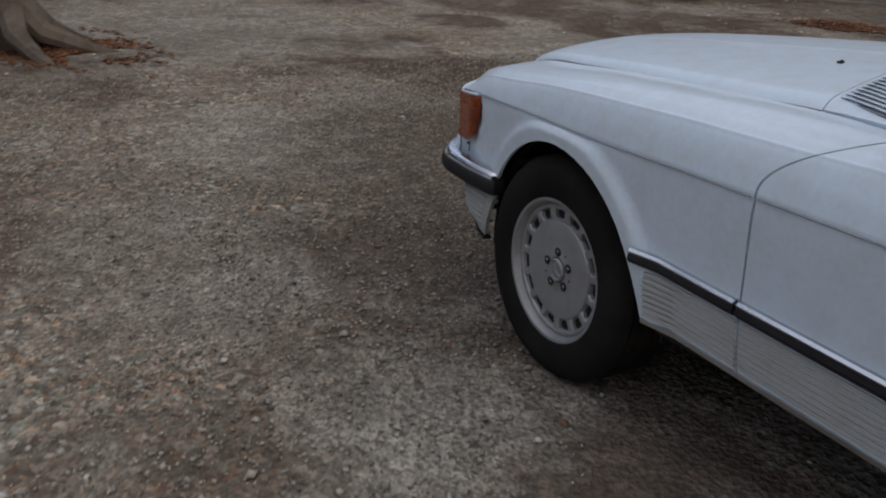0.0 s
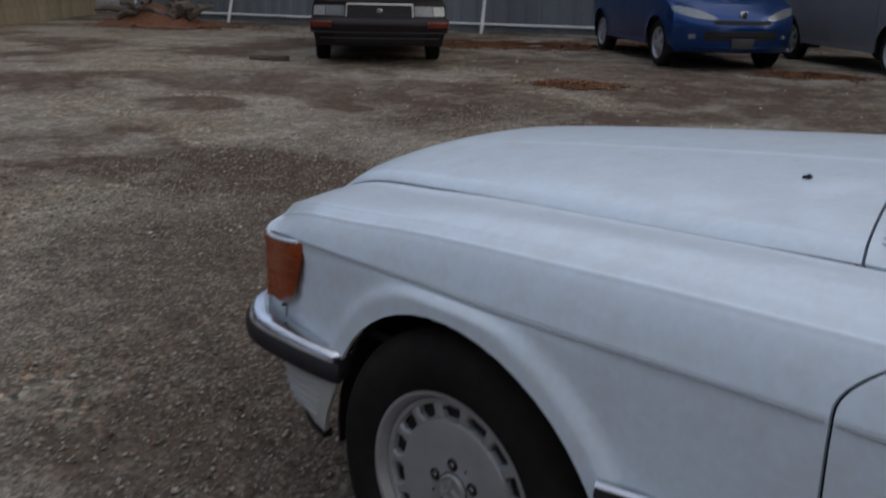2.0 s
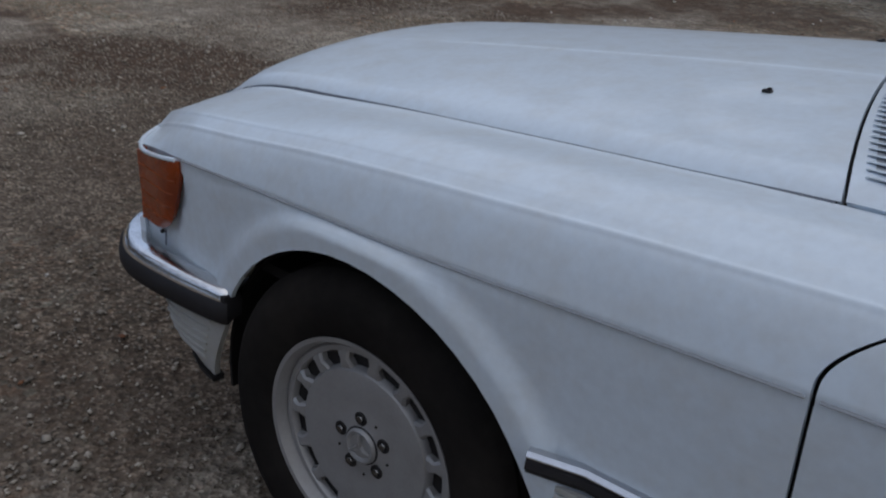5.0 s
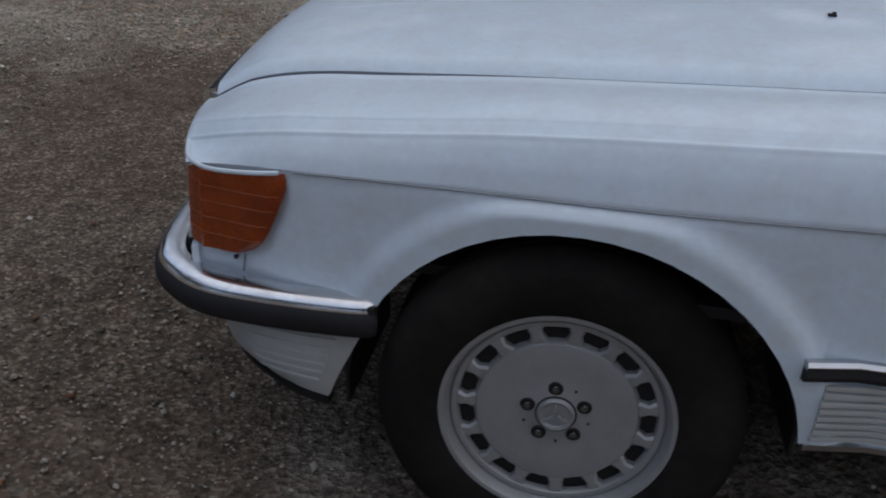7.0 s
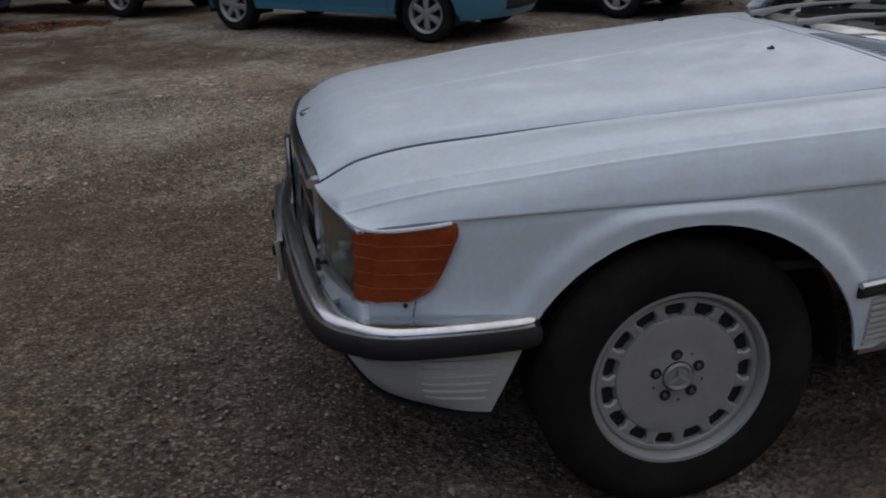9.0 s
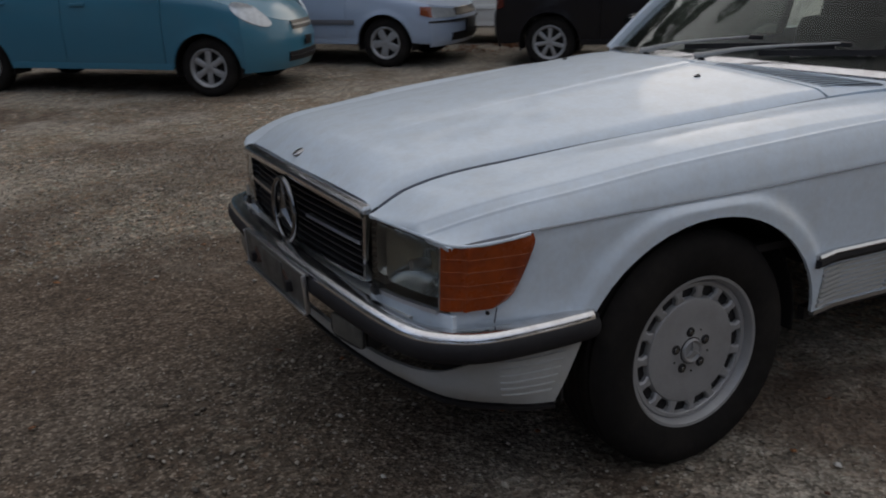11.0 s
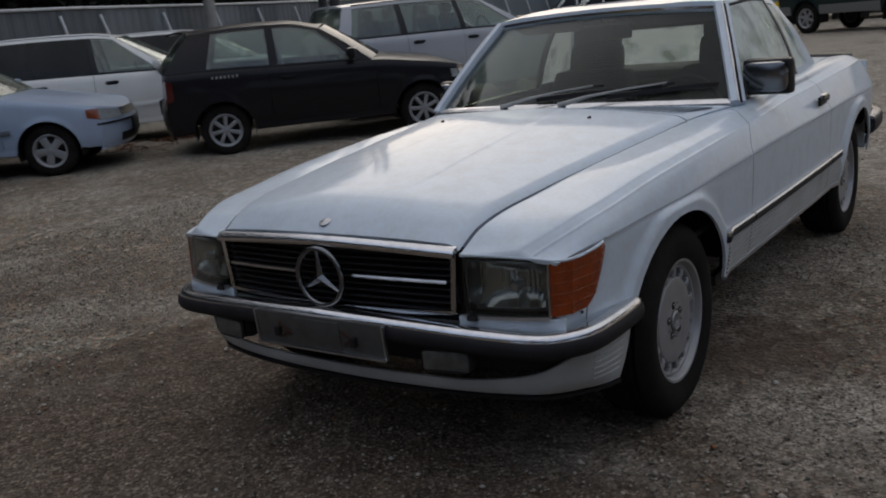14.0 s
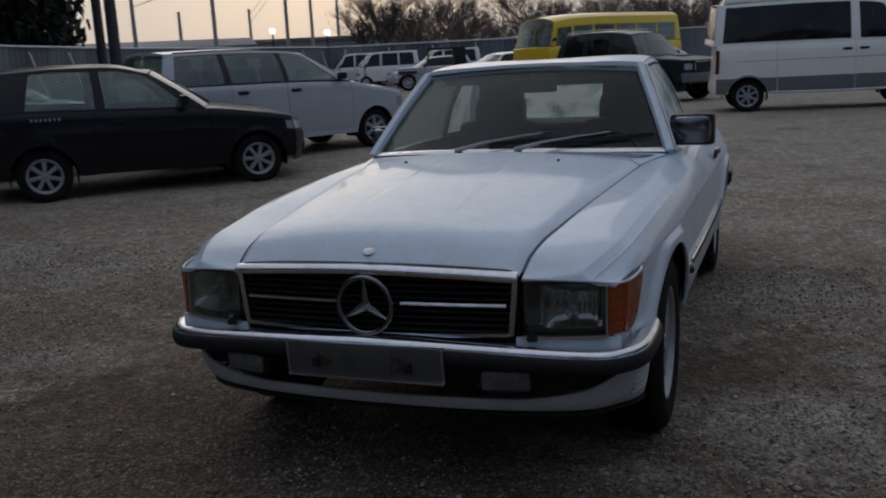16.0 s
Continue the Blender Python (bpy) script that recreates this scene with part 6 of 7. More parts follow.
def vehicle(name, label, category, at, body, paint, breaks, glasses, wheel_style, details, lower=None, pane_v=(0.05, 0.93), handles=(), mirrors=None, seats=True, trim="black_plastic", screen_mat="window"):
    x, y, yaw = at
    b = body
    # at is the front axle; level the pose about the middle of the wheelbase
    c, s = math.cos(radians(yaw)), math.sin(radians(yaw))
    mid = (x + c * b.wb / 2, y + s * b.wb / 2)
    e = empty(name, ground_pose(*mid, yaw) @ pose(-b.wb / 2, 0, 0), label, category)
    stops = [b.xf, *breaks, b.xr]
    names = ["front_wing"] + ["door"] * max(0, len(stops) - 3) + ["rear_wing"]
    for i, nm in enumerate(names):
        for g in both(b.flank(stops[i] + (0.003 if i else 0), stops[i + 1] - (0.003 if i < len(names) - 1 else 0))):
            part(nm, g, paint, e)
    part("inner_shell", joined(*[g for g in both(sheet([[(xx, -b.side(xx, z) + 0.035, z) for z in spread(b.sill + 0.03, b.zb(xx) - 0.03, 5)] for xx in spread(b.arch + 0.02, b.wb - b.arch - 0.02, 8)], 0.01))],
                               boxat(b.wb - 2 * b.arch, 2 * b.hw * 0.9, 0.06, (b.wb / 2, 0, b.sill + 0.02), 0.02), boxat(b.wb + b.fo * 0.8 + b.ro * 0.8, 2 * b.hw * 0.62, 0.30, (b.wb / 2, 0, b.sill + 0.22), 0.03)), "black", e)
    for cx in (0.0, b.wb):
        for sg in (-1, 1):
            part("arch_liner", sheet([[(cx + (b.arch + 0.004) * math.cos(a), sg * yy, b.R - 0.02 + (b.arch + 0.004) * math.sin(a)) for yy in (b.hw * 0.6, b.hw * 0.94)] for a in spread(-0.25, math.pi + 0.25, 16)], 0.006), "black", e)
    part("bonnet", b.top(True), paint, e)
    part("tail_deck", b.top(False), paint, e)
    part("front_bumper", b.face("f"), lower or paint, e)
    part("rear_bumper", b.face("r"), lower or paint, e)
    part("windscreen", b.screen(True, 0.02, 0.98), screen_mat, e).visible_shadow = False
    part("rear_window", b.screen(False, 0.12, 0.93), glasses[-1], e).visible_shadow = False
    part("tailgate_frame", b.screen(False, 0.0, 0.13, 1.0, 0.004), paint, e)
    part("roof", b.roof(), paint, e)
    gi = 0
    v0, v1 = pane_v
    for c0, c1 in zip(b.cols, b.cols[1:]):
        kind = c0[2]
        for g in both(b.pane(c0, c1, v0, v1, 0.005 if kind == "g" else 0.03)):
            ob = part({"g": "side_window", "b": "pillar", "k": "window_post"}[kind], g, glasses[min(gi, len(glasses) - 1)] if kind == "g" else (paint if kind == "b" else "black_plastic"), e)
            if kind == "g":
                ob.visible_shadow = False
        gi += kind == "g"
    for g in both(b.pane(b.cols[0], b.cols[-1], 0.0, v0 + 0.005, 0.03, 0.003, 14)):
        part("window_sill", g, trim, e)
    for g in both(b.pane(b.cols[0], b.cols[-1], v1 - 0.005, 1.0, 0.03, 0.003, 14)):
        part("roof_rail", g, paint, e)
    xi = b.cols[0][0] + 0.15
    xo = b.cols[-1][0] - 0.1
    part("cabin_floor", joined(boxat(xo - xi, b.hw * 1.7, 0.05, ((xi + xo) / 2, 0, b.zb(1.0) - 0.38), 0.01), boxat(0.35, b.hw * 1.6, 0.12, (b.cols[0][0] + 0.12, 0, b.zb(0.6) - 0.04), 0.04)), "interior", e)
    if seats:
        base = b.zb(1.2)
        for k, xs in enumerate((b.cols[0][0] + 1.05, b.cols[0][0] + 1.95)):
            if xs + 0.2 > xo:
                continue
            for yy in (-0.36, 0.36):
                st = part("seat", boxat(0.14, 0.46, 0.62, (xs, yy, base - 0.06), 0.06, (0, 12, 0)), "interior", e)
                part("headrest", boxat(0.09, 0.25, 0.15, (xs + 0.09, yy, base + 0.32), 0.04, (0, 10, 0)), "interior", st)
        part("steering_wheel", tube([(b.cols[0][0] + 0.52 + 0.05 * math.sin(a), 0.36 + 0.17 * math.cos(a), base + 0.0 + 0.16 * math.sin(a)) for a in spread(0, 2 * math.pi, 21)[:-1]], 0.013, 6, True, up=(1, 0, 0.1)), "interior", e)
    for nm, geo, mat, lab in details(b):
        part(nm, geo, mat, e, lab)
    for hx, hz, mat in handles:
        for g in both(joined(boxat(0.17, 0.022, 0.030, (hx, -b.side(hx, hz) - 0.010, hz), 0.010), boxat(0.13, 0.008, 0.05, (hx, -b.side(hx, hz) - 0.001, hz - 0.004), 0.004))):
            part("door_handle", g, mat, e)
    if mirrors:
        mx, mz, mat = mirrors
        for g in both(joined(boxat(0.10, 0.155, 0.110, (mx, -b.w(mx) * b.ybr - 0.088, mz), 0.04), boxat(0.06, 0.06, 0.05, (mx - 0.01, -b.w(mx) * b.ybr - 0.015, mz - 0.05), 0.015))):
            part("door_mirror", g, mat, e)
    for g in both(b.strip(b.arch + 0.01, b.wb - b.arch - 0.01, b.sill + 0.02, 0.03, 0.010)):
        part("sill_skirt", g, lower or paint, e)
    for xx in (0.0, b.wb):
        for yy in (-1, 1):
            wheel(e, xx, yy * (b.hw - 0.085), b.R, wheel_style, turn=17 * (xx + 1) + 11 * yy)
    return e


def lamps(b, end, name, mat, a0, a1, z0, z1, z0b=None, z1b=None, off=0.010, label=""):
    return [(name, b.patch(end, a0, a1, z0, z1, z0b, z1b, off), mat, label), (name, b.patch(end, -a0, -a1, z0, z1, z0b, z1b, off), mat, label)]


def plate_bars(b, end, z, w=0.33, h=0.165, mat="plate"):
    f = b.nose(0, z) if end == "f" else b.tail(0, z)
    sg = -1 if end == "f" else 1
    return [("plate_panel", boxat(0.012, w, h, (f[0] + sg * 0.018, 0, z), 0.004), mat, "blank plate panel")]


# -- small teal hatchback
B = Body(0.72, 2.44, 0.46, 0.825, [(-0.72, 0.665), (-0.55, 0.745), (-0.40, 0.81), (-0.2, 0.875), (0.30, 0.945), (0.9, 0.965), (1.8, 0.985), (2.9, 1.03)], [(0.9, 1.40), (1.3, 1.475), (1.8, 1.49), (2.4, 1.46), (2.75, 1.40)], 0.60,
         [(0.30, 1.02, "b"), (0.52, 1.12, "g"), (1.42, 1.46, "k"), (1.52, 1.55, "g"), (2.30, 2.26, "b"), (2.86, 2.62, "b")], R=0.283, bulge=(0.34, 0.12), taper=(0.82, 0.95), crown=0.085, bow=0.22,
         nose=[(0.2, 0.06), (0.32, 0.0), (0.48, -0.005), (0.58, 0.02), (0.72, 0.07), (0.8, 0.10)])


def det(b):
    return [*[("headlamp", b.patch("f", sg * 0.66, sg * 1.10, 0.585, 0.760, 0.775, 0.940, 0.012, 17, True), "bright_lamp", "almond-shaped clear headlamp") for sg in (1, -1)], ("grille", b.patch("f", -0.33, 0.33, 0.595, 0.675, off=0.012), "black_plastic", "narrow upper grille"),
            ("grille_bar", b.patch("f", -0.33, 0.33, 0.628, 0.645, off=0.020), "wiper_grey", ""), ("lower_intake", b.patch("f", -0.48, 0.48, 0.295, 0.385, off=0.012), "black", "dark slatted lower intake"),
            ("intake_bar", b.patch("f", -0.48, 0.48, 0.335, 0.347, off=0.020), "black_plastic", ""), *plate_bars(b, "f", 0.475, 0.16, 0.09, mat="black_plastic"), *lamps(b, "r", "tail_lamp", "red_lens", 0.86, 1.12, 0.72, 0.98)]


vehicle("hatchback", "small teal hatchback parked on gravel among other cars", "car", (1.127, 7.05, 140.2), B, "teal", [0.42, 1.47, 2.30], ["window", "window", "window"], (6, "alloy"), det, handles=((1.28, 0.86, "teal"), (2.14, 0.87, "teal")), mirrors=(0.52, 1.02, "teal"), screen_mat="dusty_screen")

# -- pale blue saloon
B = Body(0.76, 2.38, 0.90, 0.825, [(-0.76, 0.64), (-0.50, 0.705), (-0.1, 0.77), (0.5, 0.86), (1.4, 0.90), (2.5, 0.925), (3.2, 0.90)], [(1.1, 1.30), (1.5, 1.365), (1.9, 1.355), (2.2, 1.30)], 0.55,
         [(0.50, 1.22, "b"), (0.70, 1.30, "g"), (1.42, 1.47, "k"), (1.49, 1.53, "g"), (2.20, 2.00, "b"), (2.72, 2.14, "b")], R=0.278, bulge=(0.20, 0.12), crown=0.045, bow=0.16)


def det(b):
    return [*lamps(b, "f", "headlamp", "lamp_glass", 0.50, 0.96, 0.535, 0.625, 0.545, 0.668), *lamps(b, "f", "indicator", "dim_amber", 0.97, 1.13, 0.548, 0.668, 0.580, 0.670, label="amber corner lamp"), ("grille", b.patch("f", -0.48, 0.48, 0.555, 0.635, off=0.012), "black_plastic", ""),
            ("bumper_step", b.patch("f", -1.02, 1.02, 0.490, 0.512, off=0.014, n=21), "black_plastic", "dark bumper insert"), ("lower_intake", b.patch("f", -0.6, 0.6, 0.27, 0.36, off=0.01), "black", ""), *plate_bars(b, "f", 0.42, mat="black_plastic"),
            *lamps(b, "r", "tail_lamp", "red_lens", 0.7, 1.14, 0.62, 0.78), *[("rubbing_strip", g, "grey_silver", "") for g in both(b.strip(0.36, 2.02, 0.50, 0.028, 0.016))], ("wiper", tube([(0.40, -0.05, 0.93), (0.55, -0.5, 0.95)], 0.008, 6), "black", "")]


vehicle("saloon_car", "pale blue four-door saloon with plastic wheel covers", "car", (3.468, 7.851, 132.4), B, "pale_blue", [0.46, 1.46, 2.26], ["window", "window", "window"], (5, "alloy"), det, handles=((1.28, 0.78, "pale_blue"), (2.1, 0.79, "pale_blue")), mirrors=(0.72, 0.95, "pale_blue"), screen_mat="dusty_screen")

# -- black three-door hatchback
B = Body(0.70, 2.30, 0.72, 0.815, [(-0.70, 0.68), (-0.45, 0.745), (0.0, 0.82), (0.5, 0.885), (1.4, 0.915), (2.4, 0.945), (3.0, 0.95)], [(1.1, 1.29), (1.5, 1.375), (2.0, 1.385), (2.5, 1.36), (2.8, 1.33)], 0.56,
         [(0.56, 1.12, "b"), (0.72, 1.20, "g"), (1.62, 1.64, "b"), (1.72, 1.73, "g"), (2.42, 2.32, "b"), (2.90, 2.58, "b")], R=0.285, bulge=(0.24, 0.12), crown=0.055, bow=0.18)


def det(b):
    bars = [("lettering", joined(*[boxat(0.022, 0.004, 0.030, (2.36 - 0.045 * i, b.side(2.2, 0.865) + 0.003, 0.868), 0.001) for i in range(7)]), "dull_chrome", "worn pale lettering reduced to bars")]
    wing = sheet([[(2.62 + 0.20 * k, yy, 1.385 + 0.022 * math.sin(math.pi * k) - 0.02 * k - 0.03 * abs(yy) ** 3) for k in spread(0, 1, 5)] for yy in spread(-0.54, 0.54, 11)], 0.02)
    return [*lamps(b, "f", "headlamp", "lamp_glass", 0.50, 1.12, 0.57, 0.66, 0.60, 0.695), ("grille", b.patch("f", -0.45, 0.45, 0.59, 0.645, off=0.012), "black_plastic", ""), ("lower_intake", b.patch("f", -0.7, 0.7, 0.27, 0.40, off=0.012), "black", ""),
            *lamps(b, "r", "tail_lamp", "red_lens", 0.84, 1.10, 0.60, 0.90, 0.66, 0.86, label="tall dark red tail lamp"), *plate_bars(b, "r", 0.55), ("roof_spoiler", wing, "night_black", ""), *bars]


vehicle("hatchback", "black three-door hatchback with silver alloy wheels", "car", (6.53, 5.07, 135.3), B, "night_black", [0.52, 1.74], ["window", "window", "window"], (7, "alloy"), det, handles=((1.52, 0.80, "night_black"),), mirrors=(0.80, 1.0, "night_black"), screen_mat="dark_window")

# -- white estate behind them
WAGON = Body(0.86, 2.58, 0.98, 0.845, [(-0.86, 0.66), (-0.5, 0.745), (0.0, 0.82), (0.55, 0.90), (1.5, 0.93), (3.5, 0.97)], [(1.2, 1.36), (1.6, 1.44), (2.4, 1.46), (3.3, 1.44)], 0.58,
             [(0.56, 1.30, "b"), (0.76, 1.38, "g"), (1.55, 1.60, "k"), (1.62, 1.66, "g"), (2.40, 2.42, "k"), (2.48, 2.48, "g"), (3.25, 3.12, "b"), (3.48, 3.22, "b")], R=0.295, bulge=(0.22, 0.12), crown=0.05, bow=0.17)


def det(b):
    return [*lamps(b, "f", "headlamp", "lamp_glass", 0.52, 1.14, 0.54, 0.665), ("grille", b.patch("f", -0.47, 0.47, 0.56, 0.65, off=0.012), "black_plastic", ""), ("lower_intake", b.patch("f", -0.6, 0.6, 0.28, 0.37, off=0.01), "black", ""),
            *lamps(b, "r", "tail_lamp", "red_lens", 0.86, 1.10, 0.62, 0.95), *[("rubbing_strip", g, "pearl_white", "") for g in both(b.strip(0.38, 2.2, 0.50, 0.03, 0.016))], *[("rain_gutter", g, "dull_chrome", "") for g in both(tube([b.gh(x, x, 1.02) for x in spread(1.35, 3.1, 8)], 0.012, 6))]]


vehicle("estate_car", "white estate car with dark-tinted rear side windows", "car", (6.35, 8.35, 139), WAGON, "pearl_white", [0.52, 1.62, 2.46], ["window", "dark_window", "dark_window", "dark_window"], (6, "alloy"), det, handles=((1.40, 0.82, "black_plastic"), (2.28, 0.83, "black_plastic")), mirrors=(0.80, 1.0, "pearl_white"))
vehicle("estate_car", "white estate car with roof bars seen over a black hatchback", "car", (9.6, 10.4, 146), WAGON, "pearl_white", [0.52, 1.62, 2.46], ["window", "dark_window", "dark_window", "dark_window"], (6, "alloy"), det, handles=((1.40, 0.82, "black_plastic"), (2.28, 0.83, "black_plastic")), mirrors=(0.80, 1.0, "pearl_white"))

# -- silver work estate
B = Body(0.80, 2.55, 0.85, 0.845, [(-0.80, 0.74), (-0.5, 0.83), (0.0, 0.91), (0.40, 0.99), (1.4, 1.035), (3.4, 1.055)], [(1.0, 1.40), (1.4, 1.475), (2.3, 1.50), (3.15, 1.485)], 0.60,
         [(0.40, 1.08, "b"), (0.60, 1.17, "g"), (1.46, 1.50, "k"), (1.54, 1.57, "g"), (2.36, 2.38, "k"), (2.46, 2.46, "g"), (3.18, 3.05, "b"), (3.36, 3.18, "b")], R=0.292, bulge=(0.22, 0.10), crown=0.06, bow=0.17)


def det(b):
    return [*lamps(b, "f", "headlamp", "lamp_glass", 0.55, 1.14, 0.58, 0.72), ("grille", b.patch("f", -0.5, 0.5, 0.60, 0.70, off=0.012), "black_plastic", ""), ("bumper_step", b.patch("f", -1.02, 1.02, 0.30, 0.50, off=0.015, n=21), "black_plastic", ""),
            *lamps(b, "r", "tail_lamp", "red_lens", 0.88, 1.10, 0.75, 0.96), *[("rain_gutter", g, "black_plastic", "") for g in both(tube([b.gh(x, x, 1.02) for x in spread(1.2, 3.05, 8)], 0.010, 6))]]


vehicle("estate_car", "silver five-door work estate with black door handles", "car", (9.85, 5.30, 152), B, "silver", [0.42, 1.52, 2.38], ["window"], (6, "alloy"), det, handles=((1.38, 0.93, "black_plastic"), (2.22, 0.94, "black_plastic")), mirrors=(0.62, 1.09, "black_plastic"))

# -- blue three-door hatchback, facing the yard
B = Body(0.78, 2.44, 0.61, 0.825, [(-0.78, 0.66), (-0.5, 0.775), (-0.1, 0.86), (0.35, 0.925), (1.4, 0.935), (2.9, 0.98)], [(1.0, 1.34), (1.4, 1.415), (2.0, 1.42), (2.5, 1.36)], 0.57,
         [(0.34, 1.08, "b"), (0.56, 1.17, "g"), (1.62, 1.62, "k"), (1.70, 1.69, "g"), (2.38, 2.20, "b"), (2.84, 2.45, "b")], R=0.30, bulge=(0.30, 0.13), taper=(0.84, 0.94), crown=0.075, bow=0.22,
         nose=[(0.2, 0.06), (0.30, 0.0), (0.50, -0.01), (0.60, 0.01), (0.70, 0.07), (0.8, 0.12)])


def det(b):
    out = [*[("headlamp", b.patch("f", sg * 0.40, sg * 1.08, 0.575, 0.665, 0.685, 0.80, 0.010, 15, True), "clouded_lamp", "long swept-back headlamp") for sg in (1, -1)], ("grille", b.patch("f", -0.46, 0.46, 0.560, 0.605, off=0.012), "black", "narrow dark upper grille"),
           ("lower_intake", b.patch("f", -0.60, 0.60, 0.375, 0.480, 0.365, 0.470, off=0.010), "black", "wide dark air intake"), ("intake_bar", b.patch("f", -0.60, 0.60, 0.420, 0.430, off=0.018), "black_plastic", ""), ("bumper_crease", b.patch("f", -0.95, 0.95, 0.505, 0.520, off=0.014, n=19), "navy", ""), ("lower_lip", b.patch("f", -0.9, 0.9, 0.235, 0.285, off=0.016, n=15), "navy", ""), *lamps(b, "f", "fog_lamp", "clouded_lamp", 0.72, 0.81, 0.385, 0.435, off=0.016),
           *plate_bars(b, "f", 0.335, 0.28, 0.12, mat="dark_steel"), ("bonnet_badge", boxat(0.015, 0.085, 0.095, (b.nose(0, 0.66)[0] - 0.012, 0, 0.665), 0.006), "chrome", "bright metal badge plate")]
    return out


vehicle("hatchback", "dark blue three-door hatchback with leaves on its windscreen", "car", (-4.72, 9.15, 141), B, "navy", [0.44, 1.72], ["window", "dark_window", "window"], (5, "alloy"), det, handles=((1.50, 0.80, "navy"),), mirrors=(0.55, 0.98, "black_plastic"), screen_mat="leafy_screen")

# -- silver-grey people carrier
B = Body(0.74, 2.50, 0.65, 0.835, [(-0.74, 0.74), (-0.5, 0.82), (-0.1, 0.90), (0.25, 0.97), (1.4, 1.00), (3.1, 1.04)], [(0.85, 1.48), (1.3, 1.60), (2.0, 1.63), (2.8, 1.60)], 0.62,
         [(0.22, 0.98, "b"), (0.46, 1.08, "g"), (1.40, 1.42, "k"), (1.48, 1.50, "g"), (2.30, 2.30, "k"), (2.36, 2.36, "g"), (2.86, 2.74, "b"), (3.02, 2.86, "b")], R=0.295, bulge=(0.24, 0.10), crown=0.08, bow=0.22)


def det(b):
    return [*lamps(b, "f", "headlamp", "lamp_glass", 0.62, 1.14, 0.62, 0.76, 0.66, 0.82), ("grille", b.patch("f", -0.55, 0.55, 0.66, 0.73, off=0.012), "black_plastic", ""), ("lower_intake", b.patch("f", -0.55, 0.55, 0.30, 0.40, off=0.012), "black", ""),
            *lamps(b, "f", "fog_lamp", "lamp_glass", 0.70, 0.84, 0.34, 0.41), *lamps(b, "r", "tail_lamp", "red_lens", 0.88, 1.08, 0.70, 1.02)]


vehicle("people_carrier", "silver-grey people carrier with dark rear windows", "car", (-2.185, 10.231, 141), B, "grey_silver", [0.36, 1.46, 2.34], ["dark_window"], (6, "alloy"), det, handles=((1.30, 0.90, "grey_silver"), (1.62, 0.90, "grey_silver")), mirrors=(0.46, 1.06, "grey_silver"))

# -- dark older saloon, facing the yard
B = Body(0.86, 2.60, 1.05, 0.845, [(-0.86, 0.74), (-0.5, 0.80), (0.1, 0.87), (0.7, 0.94), (1.6, 0.95), (2.8, 0.96), (3.6, 0.92)], [(1.35, 1.33), (1.7, 1.40), (2.2, 1.395), (2.5, 1.34)], 0.58,
         [(0.70, 1.40, "b"), (0.86, 1.46, "g"), (1.62, 1.68, "k"), (1.70, 1.74, "g"), (2.42, 2.26, "b"), (2.95, 2.42, "b")], R=0.30, bulge=(0.07, 0.06), taper=(0.96, 0.96), power=3.5, crown=0.03, bow=0.12,
         nose=[(0.2, 0.04), (0.34, 0.0), (0.50, -0.02), (0.53, 0.03), (0.74, 0.05)])


def det(b):
    return [*lamps(b, "f", "headlamp", "clouded_lamp", 0.52, 0.80, 0.570, 0.690, label="square clouded headlamp"), *lamps(b, "f", "side_lamp", "lamp_glass", 0.81, 0.97, 0.575, 0.685), ("grille", b.patch("f", -0.49, 0.49, 0.56, 0.70, off=0.012), "black_plastic", "upright black grille"), ("grille_trim", b.patch("f", -0.50, 0.50, 0.700, 0.722, off=0.034), "bright_trim", ""), *[("grille_side", b.patch("f", sg * 0.485, sg * 0.505, 0.565, 0.71, off=0.030), "dull_chrome", "") for sg in (1, -1)],
            *[("grille_bar", b.patch("f", -0.48, 0.48, z, z + 0.008, off=0.020), "dark_steel", "") for z in (0.585, 0.615, 0.645, 0.67)], ("grille_badge", boxat(0.012, 0.07, 0.05, (b.nose(0, 0.63)[0] - 0.024, 0, 0.632), 0.006), "chrome", ""),
            *lamps(b, "f", "indicator", "dull_amber", 0.72, 1.035, 0.440, 0.512, off=0.048), ("bumper_bar", b.patch("f", -1.04, 1.04, 0.385, 0.54, off=0.035, n=21), "maroon_black", ""), ("bumper_trim", b.patch("f", -1.0, 1.0, 0.372, 0.384, off=0.045, n=21), "dark_steel", ""), ("lower_trim", b.patch("f", -0.9, 0.9, 0.300, 0.312, off=0.030, n=21), "dark_steel", ""),
            ("lower_intake", b.patch("f", -0.7, 0.7, 0.25, 0.36, off=0.012), "black", ""), ("windscreen_sticker", boxat(0.004, 0.10, 0.06, (1.24, -0.34, 1.31), 0.001, (0, -58, 0)), "rail_metal", "")]


vehicle("saloon_car", "dark square-nosed older saloon parked facing the yard", "car", (-7.95, 6.21, 139.2), B, "maroon_black", [0.62, 1.68, 2.50], ["window"], (8, "dull_chrome"), det, handles=((1.48, 0.80, "maroon_black"),), mirrors=(0.90, 1.0, "maroon_black"))

# -- tall white van with grey lower half
B = Body(0.72, 2.92, 0.66, 0.845, [(-0.72, 1.02), (-0.5, 1.10), (-0.2, 1.16), (0.2, 1.20), (3.9, 1.24)], [(0.5, 1.86), (0.9, 1.95), (2.0, 1.99), (3.8, 1.97)], 0.70,
         [(-0.10, 0.55, "b"), (0.22, 0.64, "g"), (0.98, 1.02, "b"), (1.14, 1.16, "g"), (3.38, 3.31, "b"), (3.53, 3.46, "b")], R=0.305, bulge=(0.22, 0.08), crown=0.06, bow=0.22, ybr=0.955, sill=0.34, low=0.30)


